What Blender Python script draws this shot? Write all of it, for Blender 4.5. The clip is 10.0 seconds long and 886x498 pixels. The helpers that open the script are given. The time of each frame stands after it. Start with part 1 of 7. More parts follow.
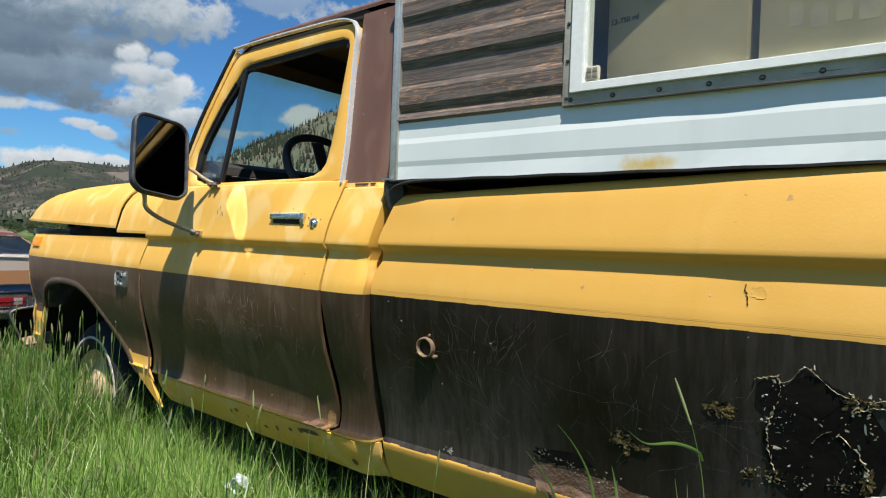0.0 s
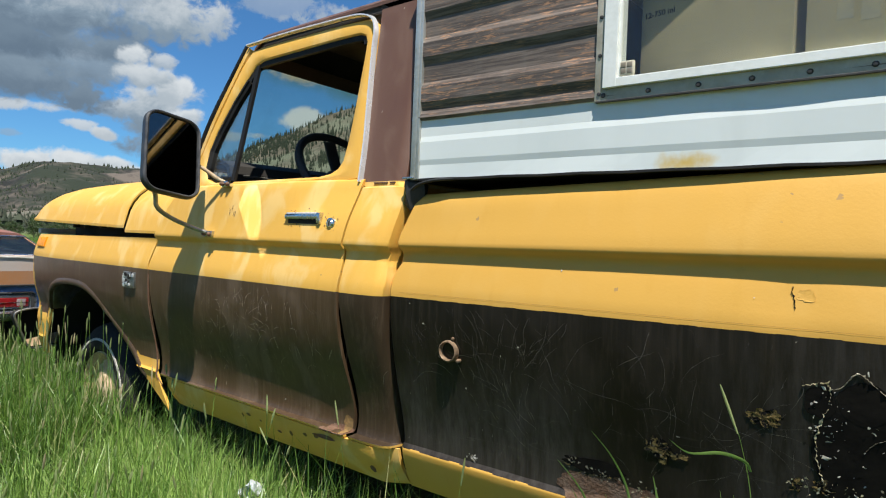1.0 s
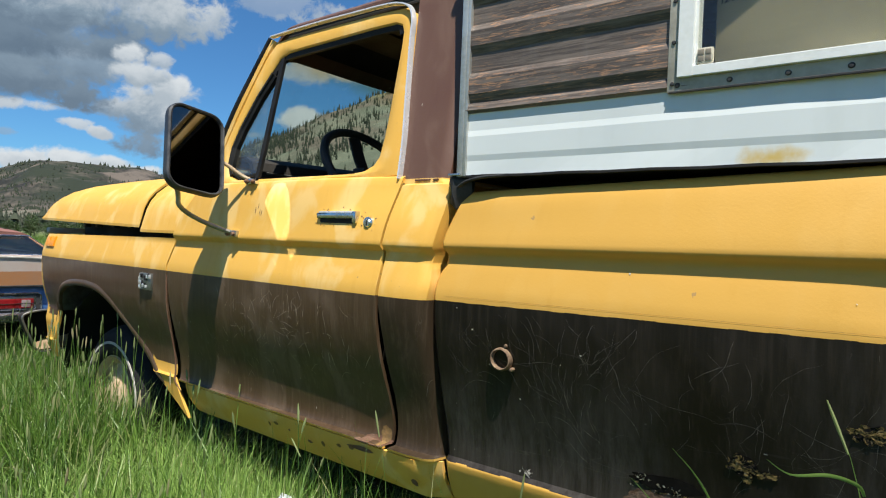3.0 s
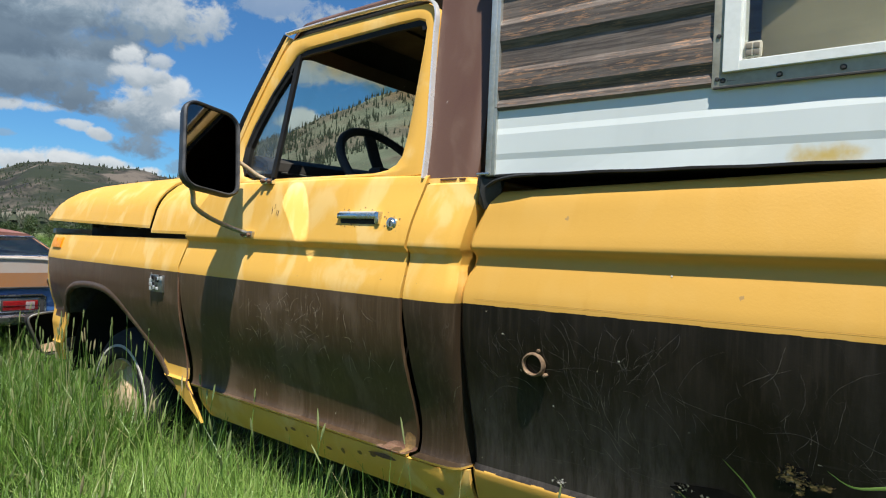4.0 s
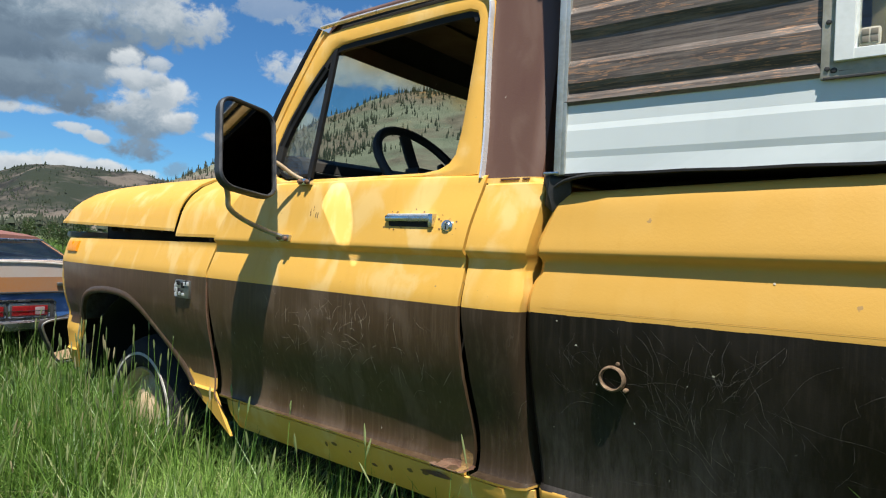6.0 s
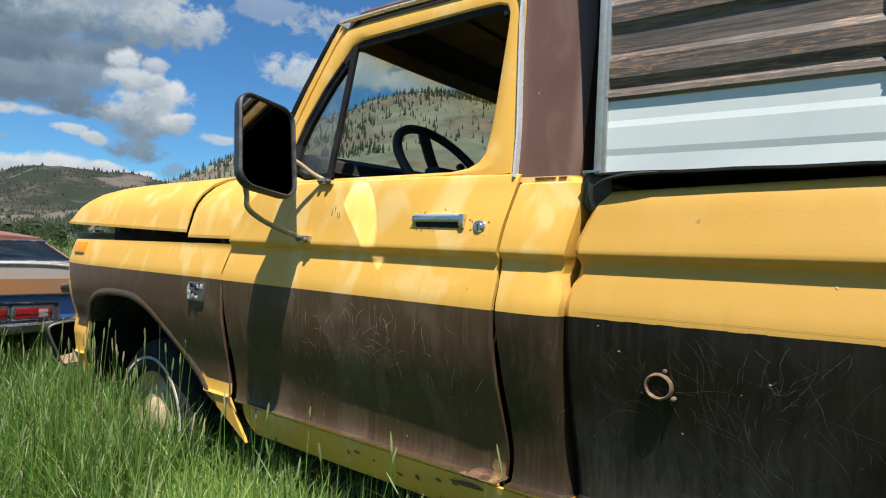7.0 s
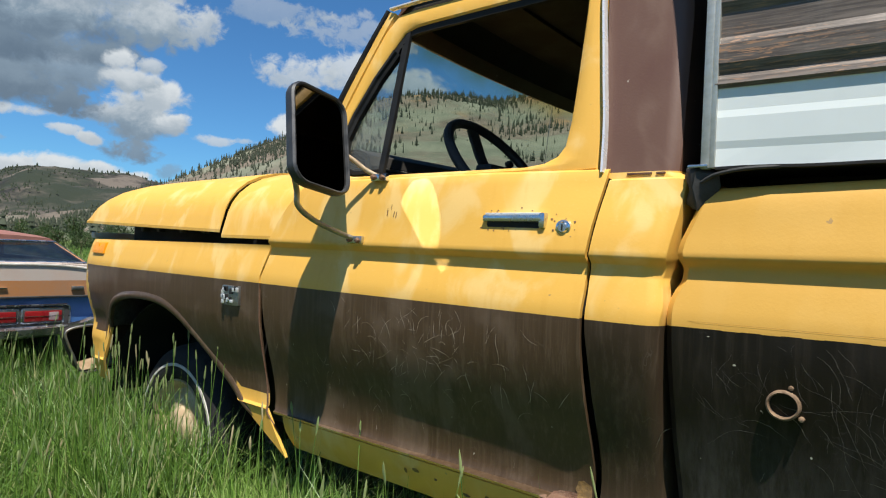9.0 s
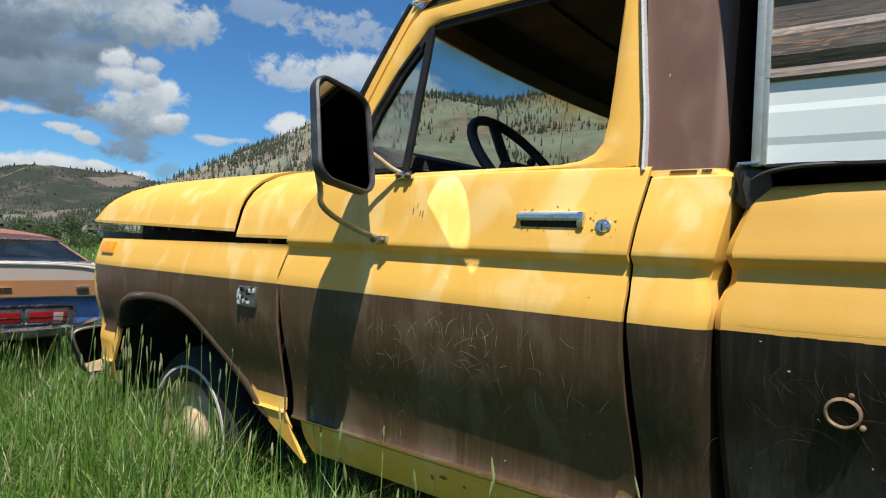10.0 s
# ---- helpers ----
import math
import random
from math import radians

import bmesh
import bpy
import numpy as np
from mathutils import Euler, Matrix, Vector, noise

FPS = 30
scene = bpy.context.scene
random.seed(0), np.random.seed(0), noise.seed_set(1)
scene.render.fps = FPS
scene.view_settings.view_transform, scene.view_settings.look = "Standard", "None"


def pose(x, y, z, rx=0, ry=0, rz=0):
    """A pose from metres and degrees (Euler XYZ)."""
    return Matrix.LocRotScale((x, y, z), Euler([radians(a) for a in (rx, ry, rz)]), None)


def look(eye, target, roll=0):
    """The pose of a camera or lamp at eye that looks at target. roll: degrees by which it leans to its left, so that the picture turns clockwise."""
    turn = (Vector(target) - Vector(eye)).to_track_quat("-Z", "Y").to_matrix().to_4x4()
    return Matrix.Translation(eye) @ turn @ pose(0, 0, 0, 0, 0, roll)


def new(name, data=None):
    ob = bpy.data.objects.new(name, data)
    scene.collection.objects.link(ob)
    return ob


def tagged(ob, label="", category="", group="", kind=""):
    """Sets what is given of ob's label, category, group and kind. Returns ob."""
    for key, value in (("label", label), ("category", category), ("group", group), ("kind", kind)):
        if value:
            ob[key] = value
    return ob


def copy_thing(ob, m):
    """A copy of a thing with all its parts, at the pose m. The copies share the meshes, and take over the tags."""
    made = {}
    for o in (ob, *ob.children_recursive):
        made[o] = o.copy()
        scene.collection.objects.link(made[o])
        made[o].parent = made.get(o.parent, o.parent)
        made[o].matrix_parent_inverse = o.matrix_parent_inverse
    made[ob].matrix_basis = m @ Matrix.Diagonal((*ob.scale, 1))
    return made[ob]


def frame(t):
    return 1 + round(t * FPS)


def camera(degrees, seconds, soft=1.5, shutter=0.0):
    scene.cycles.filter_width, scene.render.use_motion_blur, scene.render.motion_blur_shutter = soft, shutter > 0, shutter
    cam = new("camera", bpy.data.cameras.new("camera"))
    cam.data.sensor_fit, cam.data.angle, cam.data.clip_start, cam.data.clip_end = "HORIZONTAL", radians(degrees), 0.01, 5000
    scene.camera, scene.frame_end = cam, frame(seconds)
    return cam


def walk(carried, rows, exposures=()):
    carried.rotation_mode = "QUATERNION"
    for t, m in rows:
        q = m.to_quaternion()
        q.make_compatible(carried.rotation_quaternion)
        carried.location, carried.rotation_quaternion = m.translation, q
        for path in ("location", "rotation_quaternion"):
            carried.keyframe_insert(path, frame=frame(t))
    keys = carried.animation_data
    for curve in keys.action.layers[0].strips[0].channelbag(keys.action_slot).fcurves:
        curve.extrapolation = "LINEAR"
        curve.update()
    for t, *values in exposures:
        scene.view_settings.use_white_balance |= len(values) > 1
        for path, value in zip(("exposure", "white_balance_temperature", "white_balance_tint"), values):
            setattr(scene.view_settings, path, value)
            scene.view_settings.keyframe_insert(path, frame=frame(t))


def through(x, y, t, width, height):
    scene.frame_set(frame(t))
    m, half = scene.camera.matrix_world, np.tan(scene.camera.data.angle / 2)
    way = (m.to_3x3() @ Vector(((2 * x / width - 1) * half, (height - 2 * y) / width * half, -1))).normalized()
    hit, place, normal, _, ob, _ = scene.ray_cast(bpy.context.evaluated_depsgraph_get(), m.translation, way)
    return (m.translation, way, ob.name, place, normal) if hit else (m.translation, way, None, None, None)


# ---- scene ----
cam = camera(70.0, 10.0, 1.15)
PATH = [
    (0, (0.416, -1.253, 1.23), (-0.863, 0.284, 1.206), 2.1),
    (0.5, (0.373, -1.257, 1.23), (-0.906, 0.281, 1.206), 2.2),
    (1, (0.334, -1.255, 1.222), (-0.944, 0.283, 1.206), 2.3),
    (1.5, (0.296, -1.259, 1.222), (-0.98, 0.282, 1.205), 2.3),
    (2, (0.252, -1.26, 1.22), (-1.024, 0.281, 1.204), 2.3),
    (2.5, (0.206, -1.26, 1.221), (-1.067, 0.282, 1.203), 2.3),
    (4, (0.071, -1.269, 1.216), (-1.198, 0.277, 1.204), 2.4),
    (4.5, (0.021, -1.272, 1.215), (-1.248, 0.274, 1.206), 2.4),
    (5, (-0.024, -1.275, 1.216), (-1.291, 0.273, 1.207), 2.4),
    (5.5, (-0.074, -1.28, 1.215), (-1.34, 0.268, 1.209), 2.4),
    (7, (-0.233, -1.29, 1.211), (-1.492, 0.264, 1.212), 2.4),
    (7.5, (-0.289, -1.292, 1.209), (-1.547, 0.263, 1.213), 2.5),
    (8, (-0.348, -1.297, 1.208), (-1.602, 0.261, 1.212), 2.5),
    (8.5, (-0.412, -1.301, 1.207), (-1.664, 0.259, 1.212), 2.5),
    (9, (-0.476, -1.304, 1.202), (-1.725, 0.258, 1.21), 2.6),
    (9.5, (-0.526, -1.309, 1.2), (-1.773, 0.256, 1.209), 2.6),
    (10, (-0.576, -1.312, 1.199), (-1.82, 0.254, 1.207), 2.7),
]
walk(cam, [(t, look(eye, target, roll)) for t, eye, target, roll in PATH])

# ---- world and light ----
SUN = Vector((0.283, -0.275, 0.92)).normalized()      # towards the sun
sun = new("sun", bpy.data.lights.new("sun", "SUN"))
sun.data.energy, sun.data.angle, sun.data.color = 5.0, radians(0.53), (1.0, 0.955, 0.88)
sun.matrix_world = look(SUN * 40, (0, 0, 0))
scene.view_settings.exposure = 0.59


def nodes_of(mat_or_world):
    nt = mat_or_world.node_tree
    return nt, nt.nodes, nt.links


def calc(nt, op, a, b=None, c=None):
    n = nt.nodes.new("ShaderNodeMath")
    n.operation = op
    for i, v in enumerate((a, b, c)):
        if v is None:
            continue
        if isinstance(v, (int, float)):
            n.inputs[i].default_value = v
        else:
            nt.links.new(v, n.inputs[i])
    return n.outputs[0]


def blend(nt, fac, a, b, mode="MIX"):
    n = nt.nodes.new("ShaderNodeMix")
    n.data_type, n.blend_type = "RGBA", mode
    for sock, v in ((n.inputs[0], fac), (n.inputs[6], a), (n.inputs[7], b)):
        if isinstance(v, (int, float)):
            sock.default_value = v
        elif isinstance(v, tuple):
            sock.default_value = (*v, 1) if len(v) == 3 else v
        else:
            nt.links.new(v, sock)
    return n.outputs[2]


def span(nt, v, lo, hi, to0=0.0, to1=1.0, smooth=True):
    n = nt.nodes.new("ShaderNodeMapRange")
    n.interpolation_type = "SMOOTHSTEP" if smooth else "LINEAR"
    nt.links.new(v, n.inputs[0])
    for i, x in enumerate((lo, hi, to0, to1)):
        n.inputs[i + 1].default_value = x
    return n.outputs[0]


def fuzz(nt, vec, scale, detail=4.0, rough=0.55, dist=0.0):
    n = nt.nodes.new("ShaderNodeTexNoise")
    n.inputs["Scale"].default_value, n.inputs["Detail"].default_value = scale, detail
    n.inputs["Roughness"].default_value, n.inputs["Distortion"].default_value = rough, dist
    if vec is not None:
        nt.links.new(vec, n.inputs["Vector"])
    return n.outputs["Fac"]


def stretch(nt, vec, sx, sy, sz, move=(0, 0, 0)):
    n = nt.nodes.new("ShaderNodeMapping")
    n.inputs["Scale"].default_value, n.inputs["Location"].default_value = (sx, sy, sz), move
    nt.links.new(vec, n.inputs["Vector"])
    return n.outputs[0]


# clouds, far to near: azimuth from the truck's nose towards its right side, elevation, half width, half height (degrees),
# brightness of the crown and of the base, raggedness of the outline, cover
CLOUDS = [
    (44.0, 18.6, 7.5, 1.5, 0.80, 0.70, 1.3, 0.55), (36.0, 19.4, 5.0, 1.1, 0.75, 0.65, 1.3, 0.50), (52.0, 20.5, 6.0, 1.6, 0.85, 0.70, 1.2, 0.60),
    (38.0, 14.7, 4.2, 1.6, 0.95, 0.74, 1.0, 0.85), (43.0, 15.2, 4.4, 2.0, 0.95, 0.72, 1.0, 0.85), (47.5, 14.6, 3.6, 1.4, 0.92, 0.74, 1.0, 0.80),
    (37.6, 10.2, 2.2, 1.3, 1.06, 0.92, 0.8, 1.0), (39.8, 9.7, 1.9, 1.0, 1.05, 0.90, 0.8, 1.0), (31.6, 8.4, 1.7, 0.5, 0.90, 0.80, 0.9, 0.80), (33.6, 8.6, 1.3, 0.35, 0.88, 0.80, 0.9, 0.7),
    (17.0, 4.9, 2.0, 1.0, 1.04, 0.80, 0.7, 1.0), (19.6, 5.3, 2.1, 1.25, 1.05, 0.80, 0.7, 1.0), (22.2, 5.2, 2.0, 0.95, 1.02, 0.78, 0.7, 1.0), (24.6, 4.9, 1.9, 0.75, 1.0, 0.76, 0.7, 1.0), (14.0, 4.6, 1.5, 0.6, 0.95, 0.76, 0.9, 0.8),
    (27.8, 5.6, 1.6, 0.75, 0.50, 0.42, 1.1, 0.55), (30.5, 4.8, 0.9, 0.4, 0.85, 0.7, 1.0, 0.8), (15.4, 7.0, 0.8, 0.4, 0.60, 0.55, 1.0, 0.5),
    (14.0, 9.2, 6.5, 0.55, 0.90, 0.80, 0.8, 0.95), (20.2, 8.2, 1.5, 0.5, 0.92, 0.80, 0.9, 0.9),
    (20.0, 13.0, 5.0, 2.0, 0.60, 0.42, 0.5, 0.95), (25.4, 9.6, 3.6, 2.6, 0.86, 0.40, 0.8, 1.0), (27.0, 11.6, 2.2, 1.3, 1.0, 0.70, 0.8, 1.0), (24.4, 12.6, 2.8, 1.1, 0.92, 0.62, 0.8, 1.0), (28.0, 9.4, 1.6, 1.1, 1.0, 0.62, 0.8, 1.0),
    (25.0, 7.0, 3.0, 1.1, 0.46, 0.32, 0.9, 0.95), (21.6, 7.7, 0.9, 0.55, 0.92, 0.75, 0.7, 1.0), (22.4, 9.7, 2.2, 0.8, 0.78, 0.50, 0.8, 0.9),
    (15.0, 11.4, 7.6, 2.3, 0.44, 0.22, 0.45, 1.0), (20.0, 10.2, 3.0, 1.3, 0.36, 0.24, 0.8, 1.0),
    (16.0, 16.4, 12.0, 3.2, 0.74, 0.24, 0.45, 1.0), (26.0, 17.4, 4.6, 2.4, 0.84, 0.44, 0.8, 1.0), (28.8, 17.2, 3.2, 1.7, 0.88, 0.58, 1.0, 0.9), (14.0, 13.6, 8.0, 1.3, 0.30, 0.18, 0.5, 1.0), (22.0, 14.2, 4.0, 1.2, 0.42, 0.24, 0.45, 1.0),
    (23.6, 14.0, 1.5, 0.95, 1.02, 0.80, 0.7, 1.0), (25.8, 13.8, 1.3, 0.7, 0.88, 0.62, 0.8, 0.9), (13.0, 19.0, 14.0, 2.0, 0.72, 0.55, 0.9, 0.95), (24.0, 19.6, 6.0, 1.3, 0.86, 0.66, 0.9, 0.9),
    (90, 24.0, 16, 5.0, 0.9, 0.5, 1.0, 1.0), (130, 24.0, 22, 7.0, 0.9, 0.4, 1.0, 1.0), (190, 20.0, 30, 8.0, 0.9, 0.4, 1.0, 1.0), (250, 26.0, 28, 8.0, 0.9, 0.4, 1.0, 1.0), (310, 22.0, 26, 7.0, 0.9, 0.4, 1.0, 1.0),
]
world = bpy.data.worlds.new("World")
scene.world = world
world.use_nodes = True
nt, N, L = nodes_of(world)
N.clear()
sky = N.new("ShaderNodeTexSky")
sky.sky_type, sky.sun_disc = "NISHITA", False
sky.sun_elevation = math.asin(SUN.z)
sky.sun_rotation = math.atan2(SUN.x, SUN.y)
sky.air_density, sky.dust_density, sky.ozone_density, sky.altitude = 1.0, 0.5, 1.6, 900
co = N.new("ShaderNodeTexCoord").outputs["Generated"]
sep = N.new("ShaderNodeSeparateXYZ")
L.new(co, sep.inputs[0])
azi = calc(nt, "MULTIPLY", calc(nt, "ARCTAN2", sep.outputs[1], calc(nt, "MULTIPLY", sep.outputs[0], -1.0)), 57.2958)
ele = calc(nt, "MULTIPLY", calc(nt, "ARCSINE", sep.outputs[2]), 57.2958)
flat = stretch(nt, co, 1.0, 1.0, 1.25)
n1 = calc(nt, "SUBTRACT", calc(nt, "MULTIPLY_ADD", fuzz(nt, flat, 46.0, 8.0, 0.62, 0.4), 0.75, calc(nt, "MULTIPLY", fuzz(nt, flat, 14.0, 6.0, 0.58, 0.25), 0.85)), 0.80)          # billows
n2 = calc(nt, "SUBTRACT", fuzz(nt, stretch(nt, co, 1.0, 1.0, 1.6, (3, 1, 2)), 7.0, 6.0, 0.55), 0.5)     # slow drift of the outlines
n3 = calc(nt, "SUBTRACT", fuzz(nt, stretch(nt, co, 1.0, 1.0, 1.3, (1, 4, 0.05)), 22.0, 8.0, 0.62, 0.3), 0.5)   # light and shade within
azi = calc(nt, "ADD", azi, calc(nt, "MULTIPLY", n2, 5.0))
ele = calc(nt, "ADD", ele, calc(nt, "MULTIPLY", n2, -1.6))
picture = blend(nt, 1.0, sky.outputs[0], (0.66, 1.26, 1.70), "MULTIPLY")
for a0, e0, ra, re, crown, foot, rag, cover in CLOUDS:
    da = calc(nt, "DIVIDE", calc(nt, "WRAP", calc(nt, "SUBTRACT", azi, a0), 180.0, -180.0), ra)
    de = calc(nt, "DIVIDE", calc(nt, "SUBTRACT", ele, e0), re)
    body = calc(nt, "SUBTRACT", 1.0, calc(nt, "MULTIPLY_ADD", da, da, calc(nt, "MULTIPLY", de, de)))
    mask = span(nt, calc(nt, "MULTIPLY_ADD", n1, 3.0 * rag, body), -0.05, 0.75, 0.0, cover)
    shade = span(nt, calc(nt, "MULTIPLY_ADD", n3, 2.6, de), -0.75, 0.85, foot, crown)
    tone = nt.nodes.new("ShaderNodeValToRGB")
    tone.color_ramp.elements[0].color, tone.color_ramp.elements[1].color = (0.90, 1.50, 2.35, 1), (9.4, 10.0, 10.4, 1)
    tone.color_ramp.elements[1].position = 1.0
    mid = tone.color_ramp.elements.new(0.5)
    mid.color = (3.3, 4.4, 5.5, 1)
    L.new(shade, tone.inputs[0])
    picture = blend(nt, mask, picture, tone.outputs[0])
bg = N.new("ShaderNodeBackground")
bg.inputs[1].default_value = 0.05
L.new(picture, bg.inputs[0])
out = N.new("ShaderNodeOutputWorld")
L.new(bg.outputs[0], out.inputs[0])


# ---- materials ----
def material(name, base=(0.5, 0.5, 0.5), rough=0.6, metal=0.0, spec=0.5):
    m = bpy.data.materials.new(name)
    m.use_nodes = True
    nt, N, L = nodes_of(m)
    p = N["Principled BSDF"]
    p.inputs["Base Color"].default_value = (*base, 1)
    p.inputs["Roughness"].default_value, p.inputs["Metallic"].default_value = rough, metal
    p.inputs["Specular IOR Level"].default_value = spec
    return m, nt, p, N.new("ShaderNodeTexCoord").outputs["Object"]


def relief(nt, p, height, strength=0.3, dist=0.002):
    b = nt.nodes.new("ShaderNodeBump")
    b.inputs["Strength"].default_value, b.inputs["Distance"].default_value = strength, dist
    nt.links.new(height, b.inputs["Height"])
    nt.links.new(b.outputs[0], p.inputs["Normal"])


def mottled(name, a, b, scale=8.0, rough=(0.4, 0.7), metal=0.0, fine=90.0, bump=0.15, dist=0.002, spec=0.5, stretch_by=(1, 1, 1)):
    """A surface that wanders between two colours at two scales, with a fine relief."""
    m, nt, p, co = material(name, a, rough[0], metal, spec)
    v = stretch(nt, co, *stretch_by)
    big, small = fuzz(nt, v, scale, 5), fuzz(nt, v, fine, 4)
    f = span(nt, calc(nt, "MULTIPLY_ADD", small, 0.35, calc(nt, "MULTIPLY", big, 0.8)), 0.35, 0.8)
    nt.links.new(blend(nt, f, a, b), p.inputs["Base Color"])
    nt.links.new(span(nt, big, 0.3, 0.7, *rough), p.inputs["Roughness"])
    if bump:
        relief(nt, p, small, bump, dist)
    return m


def chips(nt, co, scale, size):
    v = nt.nodes.new("ShaderNodeTexVoronoi")
    v.inputs["Scale"].default_value, v.inputs["Randomness"].default_value = scale, 1.0
    warp = nt.nodes.new("ShaderNodeTexNoise")
    warp.inputs["Scale"].default_value = scale * 3
    nt.links.new(co, warp.inputs["Vector"])
    nt.links.new(blend(nt, 0.02, co, warp.outputs["Color"]), v.inputs["Vector"])
    pick = span(nt, fuzz(nt, co, scale * 0.35, 2), 0.55, 0.62)
    return calc(nt, "MULTIPLY", calc(nt, "LESS_THAN", v.outputs["Distance"], size), pick)


def hairlines(nt, co, scale, width, seed):
    """Thin wandering scratches."""
    n = fuzz(nt, stretch(nt, co, 1, 1, 1, (seed, seed * 2, -seed)), scale, 2.0, 0.5, 0.15)
    line = calc(nt, "LESS_THAN", calc(nt, "ABSOLUTE", calc(nt, "SUBTRACT", n, 0.5)), width)
    where = span(nt, fuzz(nt, stretch(nt, co, 1, 1, 1, (seed * 3, 0, seed)), scale * 0.45, 2.0), 0.54, 0.66)
    return calc(nt, "MULTIPLY", line, where)


def body_paint(name, base, pale, dim, rough, scratch=0.0, chip=(0.55, 0.5, 0.42), bleach=0.5, spec=0.5, dusty=()):
    m, nt, p, co = material(name, base, rough, 0.0, spec)
    cloudy = fuzz(nt, stretch(nt, co, 1.0, 1.0, 0.6), 7.5, 4, 0.5, 0.6)
    streak = fuzz(nt, stretch(nt, co, 26, 26, 1.1), 1.0, 4, 0.6)
    dust = fuzz(nt, co, 160, 3)
    c = blend(nt, calc(nt, "MULTIPLY", span(nt, cloudy, 0.50, 0.66), bleach), base, pale)
    c = blend(nt, span(nt, streak, 0.52, 0.75, 0.0, 0.45), c, dim)
    c = blend(nt, span(nt, dust, 0.6, 0.85, 0.0, 0.25), c, pale)
    c = blend(nt, calc(nt, "MULTIPLY", chips(nt, co, 24, 0.045 if scratch else 0.09), 0.75), c, chip)
    if scratch:
        lines = calc(nt, "MAXIMUM", hairlines(nt, stretch(nt, co, 1.0, 1.0, 0.22), 13.0, 0.0026, 1.7), hairlines(nt, stretch(nt, co, 1.0, 1.0, 0.55), 21.0, 0.0030, 4.1))
        lines = calc(nt, "MAXIMUM", lines, hairlines(nt, stretch(nt, co, 0.10, 1.0, 1.0), 13.0, 0.0026, 7.3))
        run = span(nt, fuzz(nt, stretch(nt, co, 70, 70, 1.6), 1.0, 5, 0.7), 0.46, 0.74, 0.0, 0.6)
        c = blend(nt, run, c, pale)
        scuff = calc(nt, "MULTIPLY", span(nt, fuzz(nt, co, 60, 6, 0.75), 0.55, 0.75), span(nt, fuzz(nt, co, 6, 3), 0.50, 0.68))
        c = blend(nt, calc(nt, "MULTIPLY", scuff, 0.6), c, pale)
        for spot in dusty:     # paler streaked stretches round (x, z): dust, and painted light on the bed's foot
            away = nt.nodes.new("ShaderNodeVectorMath")
            away.operation = "DISTANCE"
            nt.links.new(stretch(nt, co, 1.0, 0.0, 1.0), away.inputs[0])
            away.inputs[1].default_value = (spot[0], 0.0, spot[1])
            veil = calc(nt, "MULTIPLY", span(nt, away.outputs["Value"], 0.06, spot[2], 1.0, 0.0), span(nt, fuzz(nt, stretch(nt, co, 34, 34, 2.2), 1.0, 6, 0.75), 0.34, 0.70, 0.15, 0.9))
            c = blend(nt, veil, c, (0.060, 0.053, 0.046))
        c = blend(nt, calc(nt, "MULTIPLY", lines, scratch), c, chip)
    nt.links.new(c, p.inputs["Base Color"])
    nt.links.new(span(nt, cloudy, 0.3, 0.7, rough - 0.06, rough + 0.1), p.inputs["Roughness"])
    relief(nt, p, calc(nt, "MULTIPLY_ADD", fuzz(nt, co, 5.0, 2), 6.0, dust), 0.12, 0.002)
    return m


YELLOW = body_paint("yellow_paint", (0.74, 0.415, 0.075), (0.82, 0.60, 0.26), (0.68, 0.36, 0.055), 0.52, chip=(0.34, 0.22, 0.10), bleach=0.5, spec=0.35)
BOX_YELLOW = body_paint("yellow_bed_paint", (0.63, 0.35, 0.066), (0.68, 0.43, 0.13), (0.59, 0.32, 0.052), 0.5, chip=(0.34, 0.22, 0.10), bleach=0.12, spec=0.35)
BROWN = body_paint("brown_paint", (0.072, 0.0440, 0.0235), (0.135, 0.092, 0.058), (0.036, 0.0215, 0.0110), 0.34, 0.05, bleach=0.65, spec=0.34)
# the brown again, darkened for the shade on the bed's tucked-under side
BOX_BROWN = body_paint("shaded_bed_brown", (0.0105, 0.0080, 0.0050), (0.034, 0.026, 0.018), (0.0050, 0.0039, 0.0024), 0.38, 0.03, bleach=0.3, spec=0.26, dusty=((0.30, 0.80, 0.55), (-0.50, 0.66, 0.34), (-0.80, 0.70, 0.22)))
ROOF = body_paint("roof_brown_paint", (0.125, 0.062, 0.040), (0.17, 0.10, 0.07), (0.11, 0.05, 0.035), 0.5, bleach=0.5)
SEAL = mottled("dark_seal_rubber", (0.007, 0.007, 0.007), (0.016, 0.016, 0.015), 14, (0.5, 0.75), 0, 140, 0.2, spec=0.25)
# tan flange aluminium, darkened in colour for the window frame's shade
FLANGE_METAL = mottled("shaded_tan_aluminium", (0.52, 0.49, 0.40), (0.34, 0.31, 0.24), 12, (0.5, 0.7), 0.0, 90, 0.15)
CHROME = mottled("chrome", (0.80, 0.81, 0.82), (0.5, 0.5, 0.5), 14, (0.12, 0.35), 1.0, 120, 0.05)
DULL = mottled("dull_metal", (0.42, 0.42, 0.40), (0.25, 0.24, 0.21), 20, (0.35, 0.6), 1.0, 150, 0.1)
GALV = mottled("dull_aluminium", (0.62, 0.62, 0.58), (0.42, 0.42, 0.38), 12, (0.4, 0.6), 0.6, 90, 0.1)
RUBBER = mottled("black_rubber", (0.018, 0.018, 0.018), (0.045, 0.044, 0.042), 14, (0.5, 0.75), 0, 140, 0.2)
# near-black; in hollows and gaps the shade sits in this colour
BLACK = mottled("black_and_shade", (0.006, 0.006, 0.006), (0.012, 0.011, 0.010), 6, (0.7, 0.9), 0, 60, 0.1)
